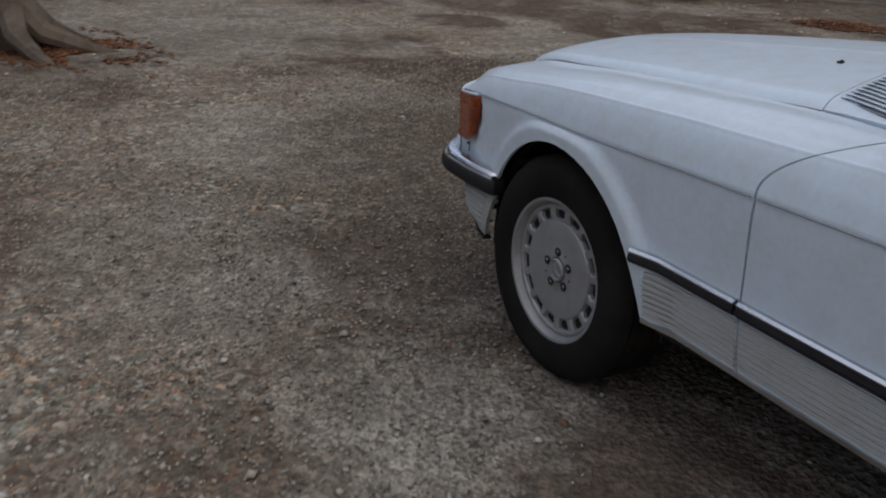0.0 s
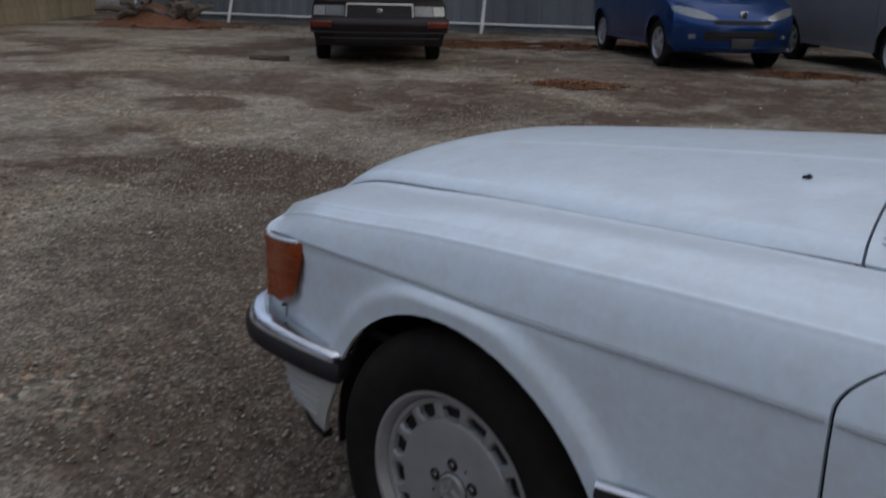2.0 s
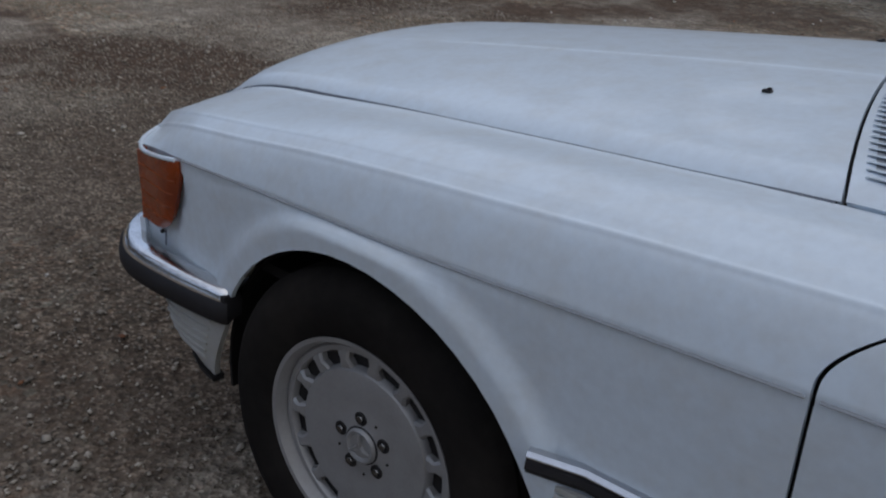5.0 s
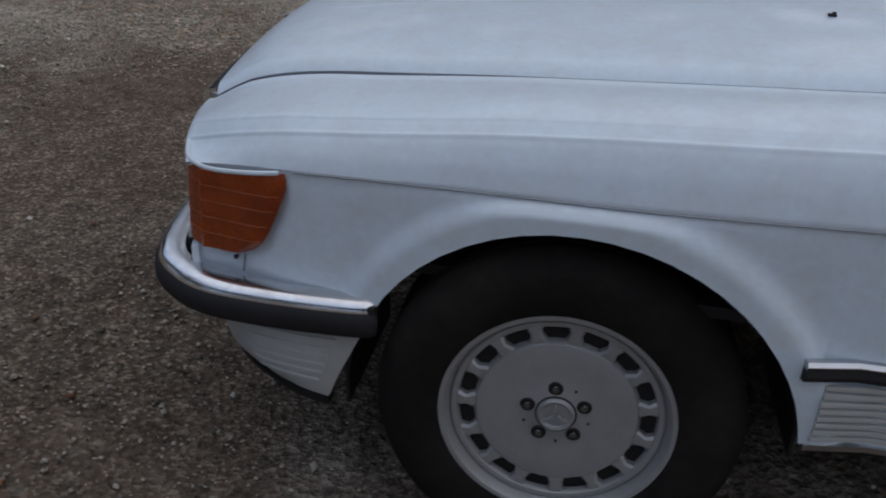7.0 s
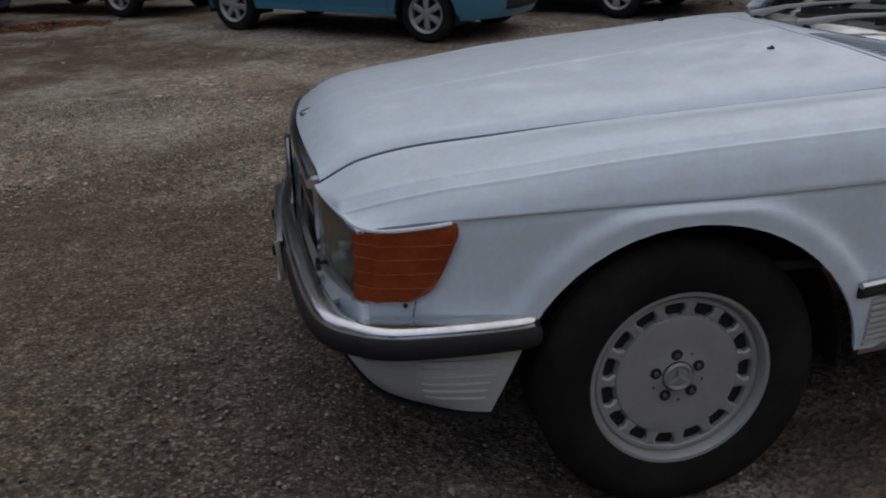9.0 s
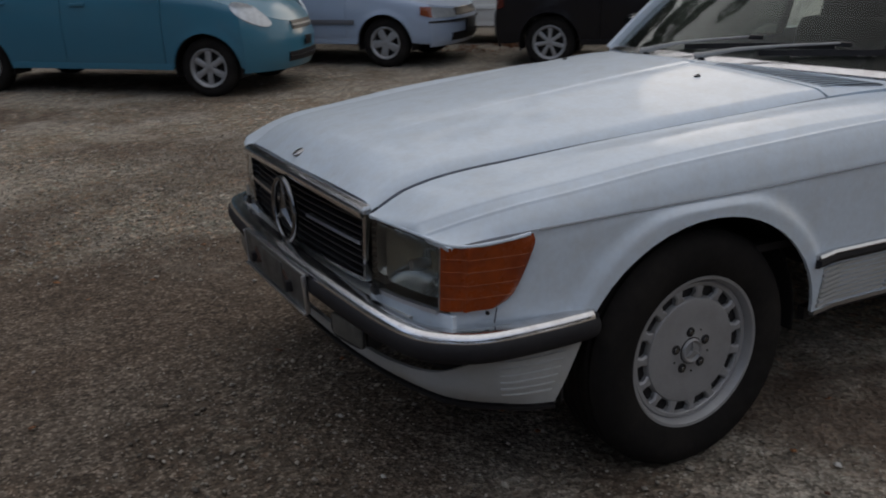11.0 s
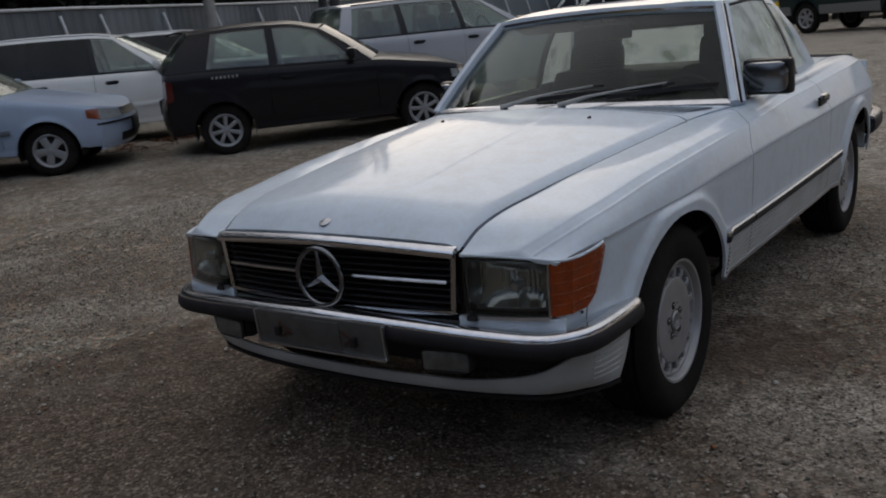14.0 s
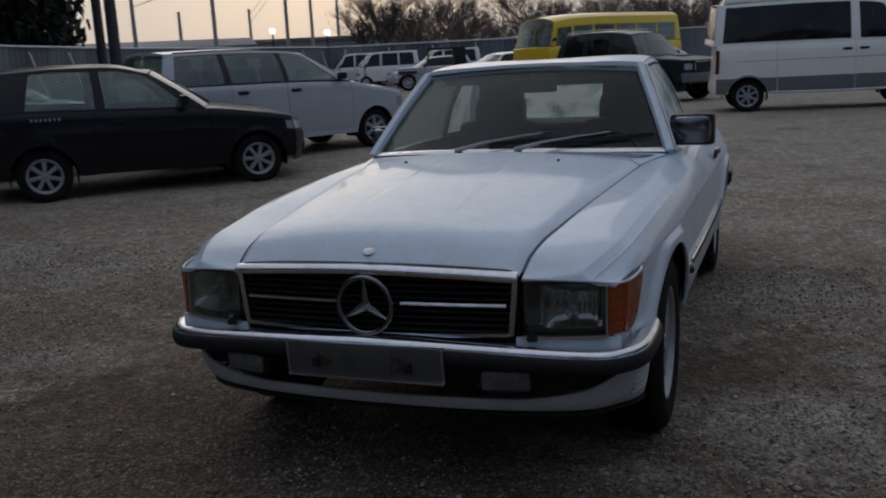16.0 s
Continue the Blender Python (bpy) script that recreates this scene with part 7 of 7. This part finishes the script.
def det(b):
    out = [*lamps(b, "f", "headlamp", "lamp_glass", 0.55, 1.12, 0.70, 0.84), ("grille", b.patch("f", -0.52, 0.52, 0.72, 0.80, off=0.012), "black_plastic", ""), *lamps(b, "r", "tail_lamp", "red_lens", 0.90, 1.06, 0.72, 1.15), ("lift_roof", boxat(2.6, 1.28, 0.10, (2.05, 0, 2.05), 0.05), "cream_white", "low lifting roof")]
    for xa, xb in ((b.xf + 0.02, 1.05), (1.07, 2.39), (2.41, b.xr - 0.01)):
        g = sheet([[(x, -b.side(x, z) - 0.006, z) for z in spread(b.lowz(x) + 0.002, max(0.62, b.lowz(x) + 0.03), 6)] for x in spread(xa, xb, 25)], 0.008)
        out += [("cladding", k, "van_grey", "grey lower cladding") for k in both(g)]
    out += [("step", k, "rail_metal", "pale tubular side step") for k in both(tube([(b.arch + 0.03, -b.hw + 0.01, 0.345), (1.4, -b.hw - 0.01, 0.335), (b.wb - b.arch - 0.03, -b.hw + 0.01, 0.345)], 0.022, 8))]
    out += [("swage_line", k, "van_grey", "") for k in both(b.strip(0.4, 3.4, 0.93, 0.004, 0.006))]
    return out


vehicle("van", "tall white van with grey lower half and dark glass", "van", (16.09, -3.40, 97), B, "cream_white", [0.28, 1.06, 2.40], ["dark_window"], (7, "alloy"), det, handles=((0.92, 1.08, "black_plastic"), (1.20, 1.08, "black_plastic")), mirrors=(0.14, 1.30, "cream_white"), trim="cream_white", screen_mat="dark_window")

# -- dark four-wheel drive
B = Body(0.78, 2.72, 0.95, 0.86, [(-0.78, 0.98), (-0.4, 1.02), (0.5, 1.08), (1.5, 1.11), (3.6, 1.14)], [(1.1, 1.68), (1.5, 1.76), (2.4, 1.80), (3.4, 1.78)], 0.62,
         [(0.62, 1.08, "b"), (0.80, 1.18, "g"), (1.60, 1.62, "k"), (1.68, 1.70, "g"), (2.42, 2.44, "b"), (2.60, 2.60, "g"), (3.30, 3.26, "b"), (3.58, 3.42, "b")], R=0.365, arch=0.45, bulge=(0.08, 0.06), power=3.2, taper=(0.94, 0.97), sill=0.45, low=0.42, crown=0.05, bow=0.10,
         nose=[(0.4, 0.02), (0.55, -0.02), (0.70, 0.0), (0.98, 0.03)])


def det(b):
    out = [*lamps(b, "f", "headlamp", "lamp_glass", 0.66, 0.96, 0.76, 0.90, label="round-cornered headlamp"), ("grille", b.patch("f", -0.56, 0.56, 0.74, 0.93, off=0.014), "black", ""), ("grille_trim", b.patch("f", -0.58, 0.58, 0.925, 0.955, off=0.022), "chrome", "bright grille surround"),
           ("bumper_bar", b.patch("f", -1.03, 1.03, 0.46, 0.68, off=0.06, n=21), "grey_silver", "heavy silver-grey bumper"), *lamps(b, "r", "tail_lamp", "red_lens", 0.88, 1.04, 0.70, 1.0)]
    out += [("grille_trim", boxat(0.03, 0.03, 0.20, (b.nose(0, 0.84)[0] - 0.02, sg * 0.47, 0.84), 0.01), "chrome", "") for sg in (-1, 1)]
    for xa, xb in ((b.arch + 0.02, b.wb - b.arch - 0.02), (b.wb + b.arch + 0.02, b.xr - 0.02)):
        g = sheet([[(x, -b.side(x, z) - 0.008, z) for z in spread(b.sill, 0.66, 4)] for x in spread(xa, xb, 7)], 0.01)
        out += [("cladding", k, "van_grey", "grey two-tone lower panel") for k in both(g)]
    out += [("roof_bar", k, "dull_chrome", "") for k in both(tube([(x, -0.55, b.zr(x) + 0.06) for x in spread(1.5, 3.3, 5)], 0.016, 6))]
    out += [("bonnet_scoop", boxat(0.42, 0.55, 0.07, (0.02, 0, 1.085), 0.03), "deep_green", "")]
    return out


vehicle("off_roader", "dark green off-road estate with silver bumper and roof bars", "car", (20.5, 1.16, 58), B, "deep_green", [0.62, 1.66, 2.46], ["dark_window"], (6, "alloy"), det, handles=((1.48, 0.98, "deep_green"),), mirrors=(0.82, 1.2, "deep_green"))
vehicle("estate_car", "dark estate car with roof bars beyond the off-roader", "car", (26.5, 1.2, 62), WAGON, "olive_brown", [0.52, 1.62, 2.46], ["dark_window"], (6, "alloy"), lambda b: [("rack", k, "dull_chrome", "") for k in both(tube([(x, -0.52, b.zr(x) + 0.06) for x in spread(1.5, 3.1, 5)], 0.016, 6))], mirrors=(0.8, 1.0, "olive_brown"))

# -- yellow minibus
B = Body(0.95, 3.7, 2.15, 1.05, [(-0.95, 1.54), (-0.6, 1.56), (0.0, 1.58), (5.8, 1.60)], [(-0.4, 2.38), (0.5, 2.48), (2.0, 2.52), (5.7, 2.50)], 0.93,
         [(-0.62, -0.40, "b"), (-0.40, -0.24, "g"), (0.30, 0.36, "b"), (0.42, 0.46, "g"), (1.30, 1.30, "b"), (1.38, 1.38, "g"), (2.35, 2.35, "b"), (2.43, 2.43, "g"), (3.40, 3.40, "b"), (3.48, 3.48, "g"), (4.45, 4.45, "b"), (4.53, 4.53, "g"), (5.45, 5.45, "b"), (5.74, 5.66, "b")], R=0.40, arch=0.47, bulge=(0.22, 0.10), power=3.0, taper=(0.94, 0.97), sill=0.42, low=0.34, crown=0.02, bow=0.20, roof_crown=0.16)


def det(b):
    return [*lamps(b, "f", "headlamp", "lamp_glass", 0.62, 0.98, 0.70, 0.88), ("grille", b.patch("f", -0.5, 0.5, 0.72, 0.84, off=0.012), "black_plastic", ""), ("bumper_bar", b.patch("f", -1.02, 1.02, 0.36, 0.56, off=0.04, n=21), "cream_white", "pale front bumper"), ("front_panel", b.patch("f", -0.5, 0.5, 0.84, 1.0, off=0.014), "cream_white", "")]


vehicle("minibus", "yellow minibus with a large windscreen", "bus", (28.4, 6.50, -36), B, "bus_yellow", [0.36, 1.34, 2.39, 3.44, 4.49], ["window"], (8, "dull_chrome"), det, mirrors=(-0.5, 1.8, "black_plastic"), pane_v=(0.02, 0.72))

# -- white vans, a pale saloon and more beyond
KEI = Body(0.55, 2.45, 0.65, 0.80, [(-0.55, 1.0), (-0.3, 1.06), (0.1, 1.10), (3.0, 1.12)], [(0.3, 1.74), (0.8, 1.84), (2.8, 1.84)], 0.66,
           [(-0.28, 0.30, "b"), (-0.02, 0.40, "g"), (0.80, 0.84, "b"), (0.90, 0.93, "g"), (1.80, 1.80, "b"), (1.88, 1.88, "g"), (2.70, 2.66, "b"), (2.98, 2.88, "b")], R=0.29, bulge=(0.18, 0.08), crown=0.05, bow=0.18, sill=0.32, low=0.28)


def det(b):
    return [*lamps(b, "f", "headlamp", "lamp_glass", 0.6, 1.06, 0.64, 0.78), ("grille", b.patch("f", -0.5, 0.5, 0.66, 0.74, off=0.012), "black_plastic", ""), ("lower_intake", b.patch("f", -0.6, 0.6, 0.32, 0.42, off=0.012), "black", "")]


for px, py, yaw in ((43.2, 20.4, -62), (45.0, 17.4, -62), (44.5, 22.6, -62)):
    v = vehicle("van", "white panel van with side windows in a far row", "van", (px, py, yaw), KEI, "pearl_white", [0.0, 0.86, 1.84], ["dark_window"], (8, "dull_chrome"), det, mirrors=(0.0, 1.2, "black_plastic"))
    v["group"] = "vans in the far row"
vehicle("estate_car", "pale estate car in a far row of vans", "car", (39.5, 16.6, -60), WAGON, "silver", [0.52, 1.62, 2.46], ["dark_window"], (6, "alloy"), det, mirrors=(0.8, 1.0, "silver"))
vehicle("estate_car", "white estate car beyond the roadster's roof", "car", (29.5, 9.9, -40), WAGON, "pearl_white", [0.52, 1.62, 2.46], ["dark_window"], (6, "alloy"), det, mirrors=(0.8, 1.0, "pearl_white"))

# -- open-bonneted utility vehicle with canvas top
jp = empty("utility_vehicle", ground_pose(35.8, 14.8, -68), "small grey utility vehicle with a dark canvas top", "car")
part("tub", joined(boxat(1.9, 1.35, 0.50, (1.75, 0, 0.78), 0.05), boxat(1.2, 1.15, 0.34, (0.15, 0, 0.86), 0.06), boxat(0.12, 1.5, 0.18, (-0.55, 0, 0.55), 0.03)), "silver", jp)
part("canvas_top", joined(boxat(1.75, 1.40, 0.10, (1.80, 0, 1.80), 0.05), boxat(0.55, 1.38, 0.70, (2.38, 0, 1.40), 0.05)), "black", jp)
for sg in (-1, 1):
    part("front_wing", boxat(0.85, 0.28, 0.10, (0.0, sg * 0.66, 0.82), 0.04), "black_plastic", jp)
    part("screen_post", boxat(0.06, 0.06, 0.75, (0.95, sg * 0.63, 1.38), 0.015, (0, 10, 0)), "black_plastic", jp)
part("windscreen", boxat(0.01, 1.2, 0.5, (0.95, 0, 1.42), 0.002, (0, 10, 0)), "window", jp)
part("screen_frame", boxat(0.05, 1.30, 0.06, (1.01, 0, 1.74), 0.015), "black_plastic", jp)
for xx in (0.0, 2.2):
    for yy in (-0.62, 0.62):
        wheel(jp, xx, yy, 0.37, (8, "dull_chrome"))


# ---------------------------------------------------------------- trees, poles, buildings, lamps
def limb(rng, p, d, length, r, depth, out, split=3):
    """A branch and all that grows from it, as short tapered runs."""
    n = 3
    pts = [np.array(p)]
    for i in range(n):
        d = d + rng.normal(0, 0.16, 3) + np.array((0, 0, 0.05))
        d /= np.linalg.norm(d)
        pts.append(pts[-1] + d * length / n)
    out.append((pts, r, r * 0.62))
    if depth == 0:
        return
    for _ in range(split + (depth > 2)):
        k = rng.integers(1, n + 1)
        nd = d + rng.normal(0, 0.62, 3)
        nd[2] = abs(nd[2]) * 0.8 + 0.15
        limb(rng, pts[k], nd / np.linalg.norm(nd), length * rng.uniform(0.55, 0.78), r * 0.55, depth - 1, out, split)


def branches(seed, height, depth=5, r=0.10):
    rng = np.random.default_rng(seed)
    runs = []
    limb(rng, (0, 0, -0.1), np.array((0, 0, 1.0)), height * 0.42, r, depth, runs)
    trunk, rest = [], []
    for i, (pts, a, b) in enumerate(runs):
        k = 7 if i == 0 else (5 if a > 0.04 else 3)
        (trunk if i == 0 else rest).append(tube(pts, 1.0, k, scale=[max(x, 0.008) for x in spread(a, b, len(pts))]))
    return joined(*trunk), joined(*rest)


def bare_tree(seed, height, m, label="leafless broad tree beyond the yard"):
    t = empty("bare_tree", m, label, "tree", "bare trees beyond the yard")
    a, b = branches(seed, height)
    part("trunk", a, "bark", t)
    part("crown", b, "twig", t)
    return t


def crown_tree(seed, height, width, m, label, count=9500, lobe=(0.22, 0.42), lobe_count=16):
    """A dense evergreen: trunk, limbs and a ragged crown of leaf clumps."""
    t = empty("evergreen_tree", m, label, "tree", "dark trees behind the fence")
    a, b = branches(seed, height * 0.9, 2, 0.2)
    part("trunk", a, "bark", t)
    part("limb_frame", b, "twig", t)
    rng = np.random.default_rng(seed)
    lobes = [(rng.uniform(-0.5, 0.5) * width, rng.uniform(-0.5, 0.5) * width, height * rng.uniform(0.3, 0.95), width * rng.uniform(*lobe)) for _ in range(lobe_count)]
    pts, f = [], []
    for i in range(count):
        lx, ly, lz, lr = lobes[i % lobe_count]
        v = rng.normal(0, 1, 3)
        v *= lr * rng.uniform(0.55, 1.05) / np.linalg.norm(v)
        c = np.array((lx, ly, lz)) + v * (1, 1, 0.8)
        u, w = rng.normal(0, 1, 3), rng.normal(0, 1, 3)
        u, w = u / np.linalg.norm(u) * 0.19, w / np.linalg.norm(w) * 0.13
        k = len(pts)
        pts += [c - u, c + w + u * 0.2, c + u, c - w - u * 0.1]
        f.append((k, k + 1, k + 2, k + 3))
    part("crown", (np.array(pts), f), "dark_leaf", t, smooth=False)
    return t


rng = np.random.default_rng(12)
firs = [crown_tree(21, 8.5, 6.0, ground_pose(26.0, 31.5, 0), "tall dark evergreen behind the fence"), crown_tree(22, 7.0, 6.5, ground_pose(19.0, 28.0, 40), "broad dark evergreen behind the fence")]
for i, (x, y) in enumerate(((22.5, 33), (13, 25.5), (15.5, 29), (7.5, 22.5), (9.5, 26), (2, 20.5), (4.5, 24), (-2.5, 19.6), (0, 23), (-7, 17.5), (-5, 21), (-11, 15.6), (-10, 19), (-15.5, 13.5), (27, 35), (31, 38), (11, 21.5))):
    copy_thing(firs[i % 2], ground_pose(x, y, 50 * i))
for i, (x, y) in enumerate(((21.5, 27.5), (19.5, 24.2), (24.5, 29.5))):
    copy_thing(firs[i % 2], ground_pose(x, y, 65 * i + 20) @ Matrix.Diagonal((1, 1, 1.35, 1)))
open_tree = crown_tree(27, 15.0, 9.0, ground_pose(-13, 21, 0), "tall open-crowned tree with gaps of sky in its foliage", 6000, (0.06, 0.13), 26)
for i, (x, y) in enumerate(((-8, 24), (-3, 26), (2, 28), (7, 27), (12, 33), (17, 36), (-10.5, 27), (-0.5, 22.5), (4.5, 23.5), (-5.5, 21.5))):
    copy_thing(open_tree, ground_pose(x, y, 65 * i + 30) @ Matrix.Diagonal((1.1, 1.1, 1.20 + 0.2 * (i % 3), 1)))
bares = [bare_tree(5, 6.4, ground_pose(62, 22, 0)), bare_tree(6, 5.4, ground_pose(60, 12, 0)), bare_tree(9, 7.2, ground_pose(66, 17, 30))]
for i in range(60):
    d, az = rng.uniform(56, 90), radians(rng.uniform(-6, 25.5))
    copy_thing(bares[i % 3], ground_pose(-3 + d * math.cos(az), -1 + d * math.sin(az), rng.uniform(0, 360)))
for x, y in ((-9, -7), (-4, -9), (3, -10), (-13, -3), (9, -11), (14, -9), (-14, -9), (-6, -13), (4, -14)):
    copy_thing(bares[int(abs(x)) % 3], ground_pose(x, y, 40 * x))

# evergreens added out of view to darken reflections and block low sky light
for i, (x, y) in enumerate(((-22, 1), (-24, -5), (-21, -10), (-17, -14), (-12, -17), (-7, -18), (-2, -19), (4, -20), (10, -19), (16, -18), (-26, 6), (-24, 12), (-19, 16), (22, -19), (29, -20))):
    copy_thing(firs[i % 2], ground_pose(x, y, 70 * i))

tree = empty("roadside_tree", ground_pose(-5.75, -1.7, 0), "thick grey trunk with spreading roots in leaf litter", "tree")
a, b = branches(33, 7.5, 5, 0.20)
part("trunk", a, "bark", tree)
part("crown", b, "twig", tree)
for i in range(7):
    an = 0.9 * i
    r = 0.55 + 0.15 * math.sin(3 * i)
    part("root", tube([(0.10 * math.cos(an), 0.10 * math.sin(an), 0.30), (0.26 * math.cos(an), 0.26 * math.sin(an), 0.13), (r * math.cos(an + 0.2), r * math.sin(an + 0.2), 0.02), (r * 1.5 * math.cos(an + 0.3), r * 1.5 * math.sin(an + 0.3), -0.05)], 0.085, 8, scale=[1.2, 1.0, 0.6, 0.2]), "bark", tree)


def pole(az, d, h, r, mat, name="utility_pole", label="slim utility pole beyond the fence", arm=False):
    x, y = -3.12 + d * math.cos(radians(az)), -1.15 + d * math.sin(radians(az))
    e = empty(name, ground_pose(x, y, az), label, "pole", "poles along the far road")
    part("shaft", tube([(0, 0, -0.2), (0, 0, h * 0.5), (0, 0, h)], r, 10, scale=[1, 0.9, 0.75]), mat, e)
    if arm:
        part("crossarm", boxat(0.10, 1.5, 0.10, (0, 0, h - 0.6), 0.01), mat, e)
        part("transformer", lathe([(0.0, 0.0), (0.22, 0.0), (0.24, 0.05), (0.24, 0.6), (0.2, 0.66), (0.0, 0.66)], 14, "z"), "concrete", e).matrix_basis = pose(0.25, 0.2, h - 1.9)
    return (x, y, ground_z(x, y) + h - 0.6)


pole(40.35, 31, 9.5, 0.16, "dark_steel", label="thick dark pole beside a twin")
pole(39.6, 30, 9.5, 0.19, "dark_steel", label="thick dark pole beside a twin")
tops = [pole(az, d, h, 0.15, "concrete", arm=arm) for az, d, h, arm in ((38.4, 58, 6.3, False), (35.8, 70, 5.6, False), (33.8, 60, 8.6, True), (31.7, 78, 6.2, False), (29.5, 66, 8.8, True), (28.0, 72, 8.4, True), (26.4, 80, 8.0, False), (23.0, 84, 9.0, True))]
pole(46.8, 26, 8.0, 0.17, "concrete", label="grey concrete pole with a small sign")
wires = empty("overhead_wires", Matrix(), "thin overhead wires sagging between far poles", "cable")
for i, j in ((2, 4), (4, 5), (5, 7), (0, 2), (3, 4)):
    a, b = np.array(tops[i]), np.array(tops[j])
    for dz in (0.1, -0.5):
        part("wire", tube([a + (b - a) * k + np.array((0, 0, dz - 0.5 * 4 * k * (1 - k) * 0.4)) for k in spread(0, 1, 9)], 0.022, 4), "dark_steel", wires)

for az, d, h in ((30.4, 75, 4.2), (27.1, 70, 3.7), (28.4, 80, 3.2), (27.7, 84, 3.5)):
    x, y = -3.12 + d * math.cos(radians(az)), -1.15 + d * math.sin(radians(az))
    l = empty("flood_light", ground_pose(x, y, az), "lit floodlight on a short mast", "lamp")
    part("mast", tube([(0, 0, 0), (0, 0, h)], 0.07, 8), "dark_steel", l)
    part("lamp_head", lathe([(0.0, -0.20), (0.14, -0.16), (0.22, 0.0), (0.14, 0.16), (0.0, 0.20)], 14, "z"), "flood_lamp", l).matrix_basis = pose(0, 0, h)

shed = empty("long_shed", ground_pose(50.5, 40.5, 128), "low shed with a grey sheet roof and blue-grey walls", "building")
part("wall", boxat(14, 6, 2.9, (0, 0, 1.45), 0.02), "site_wall", shed, smooth=False)
part("roof", sheet([[(x, y, 3.4 - 0.6 * abs(y) / 3.4) for y in spread(-3.4, 3.4, 7)] for x in (-7.3, 0, 7.3)], 0.12), "roof_sheet", shed, smooth=False)
for i in range(6):
    w = part("window", boxat(1.2, 0.08, 0.8, (-5.6 + 2.2 * i, 3.02, 1.9), 0.01), "dark_window", shed)
    for z in (2.33, 1.47):
        part("window_frame", boxat(1.3, 0.05, 0.06, (-5.6 + 2.2 * i, 3.04, z), 0.01), "rail_metal", w)
low = empty("low_building", ground_pose(66, 36, 122), "low pale building behind the yard", "building")
part("wall", boxat(14, 5, 3.4, (0, 0, 1.7), 0.02), "concrete", low, smooth=False)
part("roof", boxat(14.6, 5.6, 0.25, (0, 0, 3.5), 0.03), "roof_sheet", low, smooth=False)
sign = empty("lit_sign", ground_pose(25.3, 25.4, 43), "small lit yellow sign among dark trees", "sign")
part("mast", tube([(0, 0, 0), (0, 0, 3.6)], 0.05, 8), "dark_steel", sign)
part("sign_face", joined(boxat(0.06, 0.36, 0.12, (-0.04, 0, 3.62), 0.01), boxat(0.06, 0.26, 0.10, (-0.04, 0.05, 3.42), 0.01)), "yellow_sign", sign)
plank = part("timber_offcut", boxat(0.50, 0.09, 0.06, (0, 0, 0.03), 0.008), "bark")
plank.matrix_basis = ground_pose(-8.6, 4.95, 35)
tagged(plank, "dark timber offcut lying on the gravel", "timber")


def thicket(name, label, az0, az1, d0, d1, height, count, seed):
    """A dense leafless scrub of thin crossing stems."""
    rng = np.random.default_rng(seed)
    pts, f = [], []
    for i in range(count):
        az, d = radians(rng.uniform(az0, az1)), rng.uniform(d0, d1)
        x, y = -3 + d * math.cos(az), -1 + d * math.sin(az)
        h = height * rng.uniform(0.15, 1.0) * (0.75 + 0.25 * math.sin(az * 60) * math.sin(az * 23 + 1))
        base = np.array((x, y, ground_z(x, y) + height * 0.45 * rng.random() ** 2))
        tip = base + np.array((rng.normal(0, 0.5), rng.normal(0, 0.5), 1.0)) * h * 0.55
        side = np.array((-math.sin(az), math.cos(az), 0.0)) * rng.uniform(0.012, 0.035)
        k = len(pts)
        bend = (base + tip) / 2 + rng.normal(0, 0.12, 3)
        pts += [base - side, base + side, bend + side * 0.7, bend - side * 0.7, tip, base + (0.03, 0.02, 0), bend + (0.02, 0.01, 0)]
        f += [(k, k + 1, k + 2, k + 3), (k + 3, k + 2, k + 4), (k + 1, k + 5, k + 6, k + 2), (k + 5, k, k + 3, k + 6), (k + 2, k + 6, k + 4), (k + 6, k + 3, k + 4)]
    return tagged(part(name, (np.array(pts), f), "scrub_stem", smooth=False), label, "bushes", kind="stuff")


thicket("leafless_scrub", "dense brown leafless scrub along the far fence", 0, 22, 55, 61, 6.4, 6500, 77)

rr = random.Random(8)
spoil_heap = empty("rubble_heap", ground_pose(-15.8, 7.5, 20), "low heap of brown earth, roots and broken stumps", "rubble")
part("earth", sheet([[(x, y, max(-0.02, 0.42 * math.exp(-(x / 0.80) ** 2 - (y / 0.45) ** 2) + 0.16 * noise.noise((x * 3.2, y * 3.2, 1)) - 0.05)) for y in spread(-0.9, 0.9, 15)] for x in spread(-1.3, 1.3, 21)], 0.02), "leaf_litter", spoil_heap)
for i in range(34):
    a = rr.uniform(0, 6.28)
    p = np.array((rr.uniform(-0.8, 0.8), rr.uniform(-0.4, 0.4), rr.uniform(0.1, 0.45)))
    q = p + np.array((math.cos(a), math.sin(a), rr.uniform(0.0, 0.5))) * rr.uniform(0.3, 0.6)
    part("stump_root", tube([p, (p + q) / 2 + (0, 0, 0.05), q], 0.03 + 0.07 * rr.random() ** 2, 7, scale=[1.2, 0.9, 0.5]), "bark", spoil_heap)
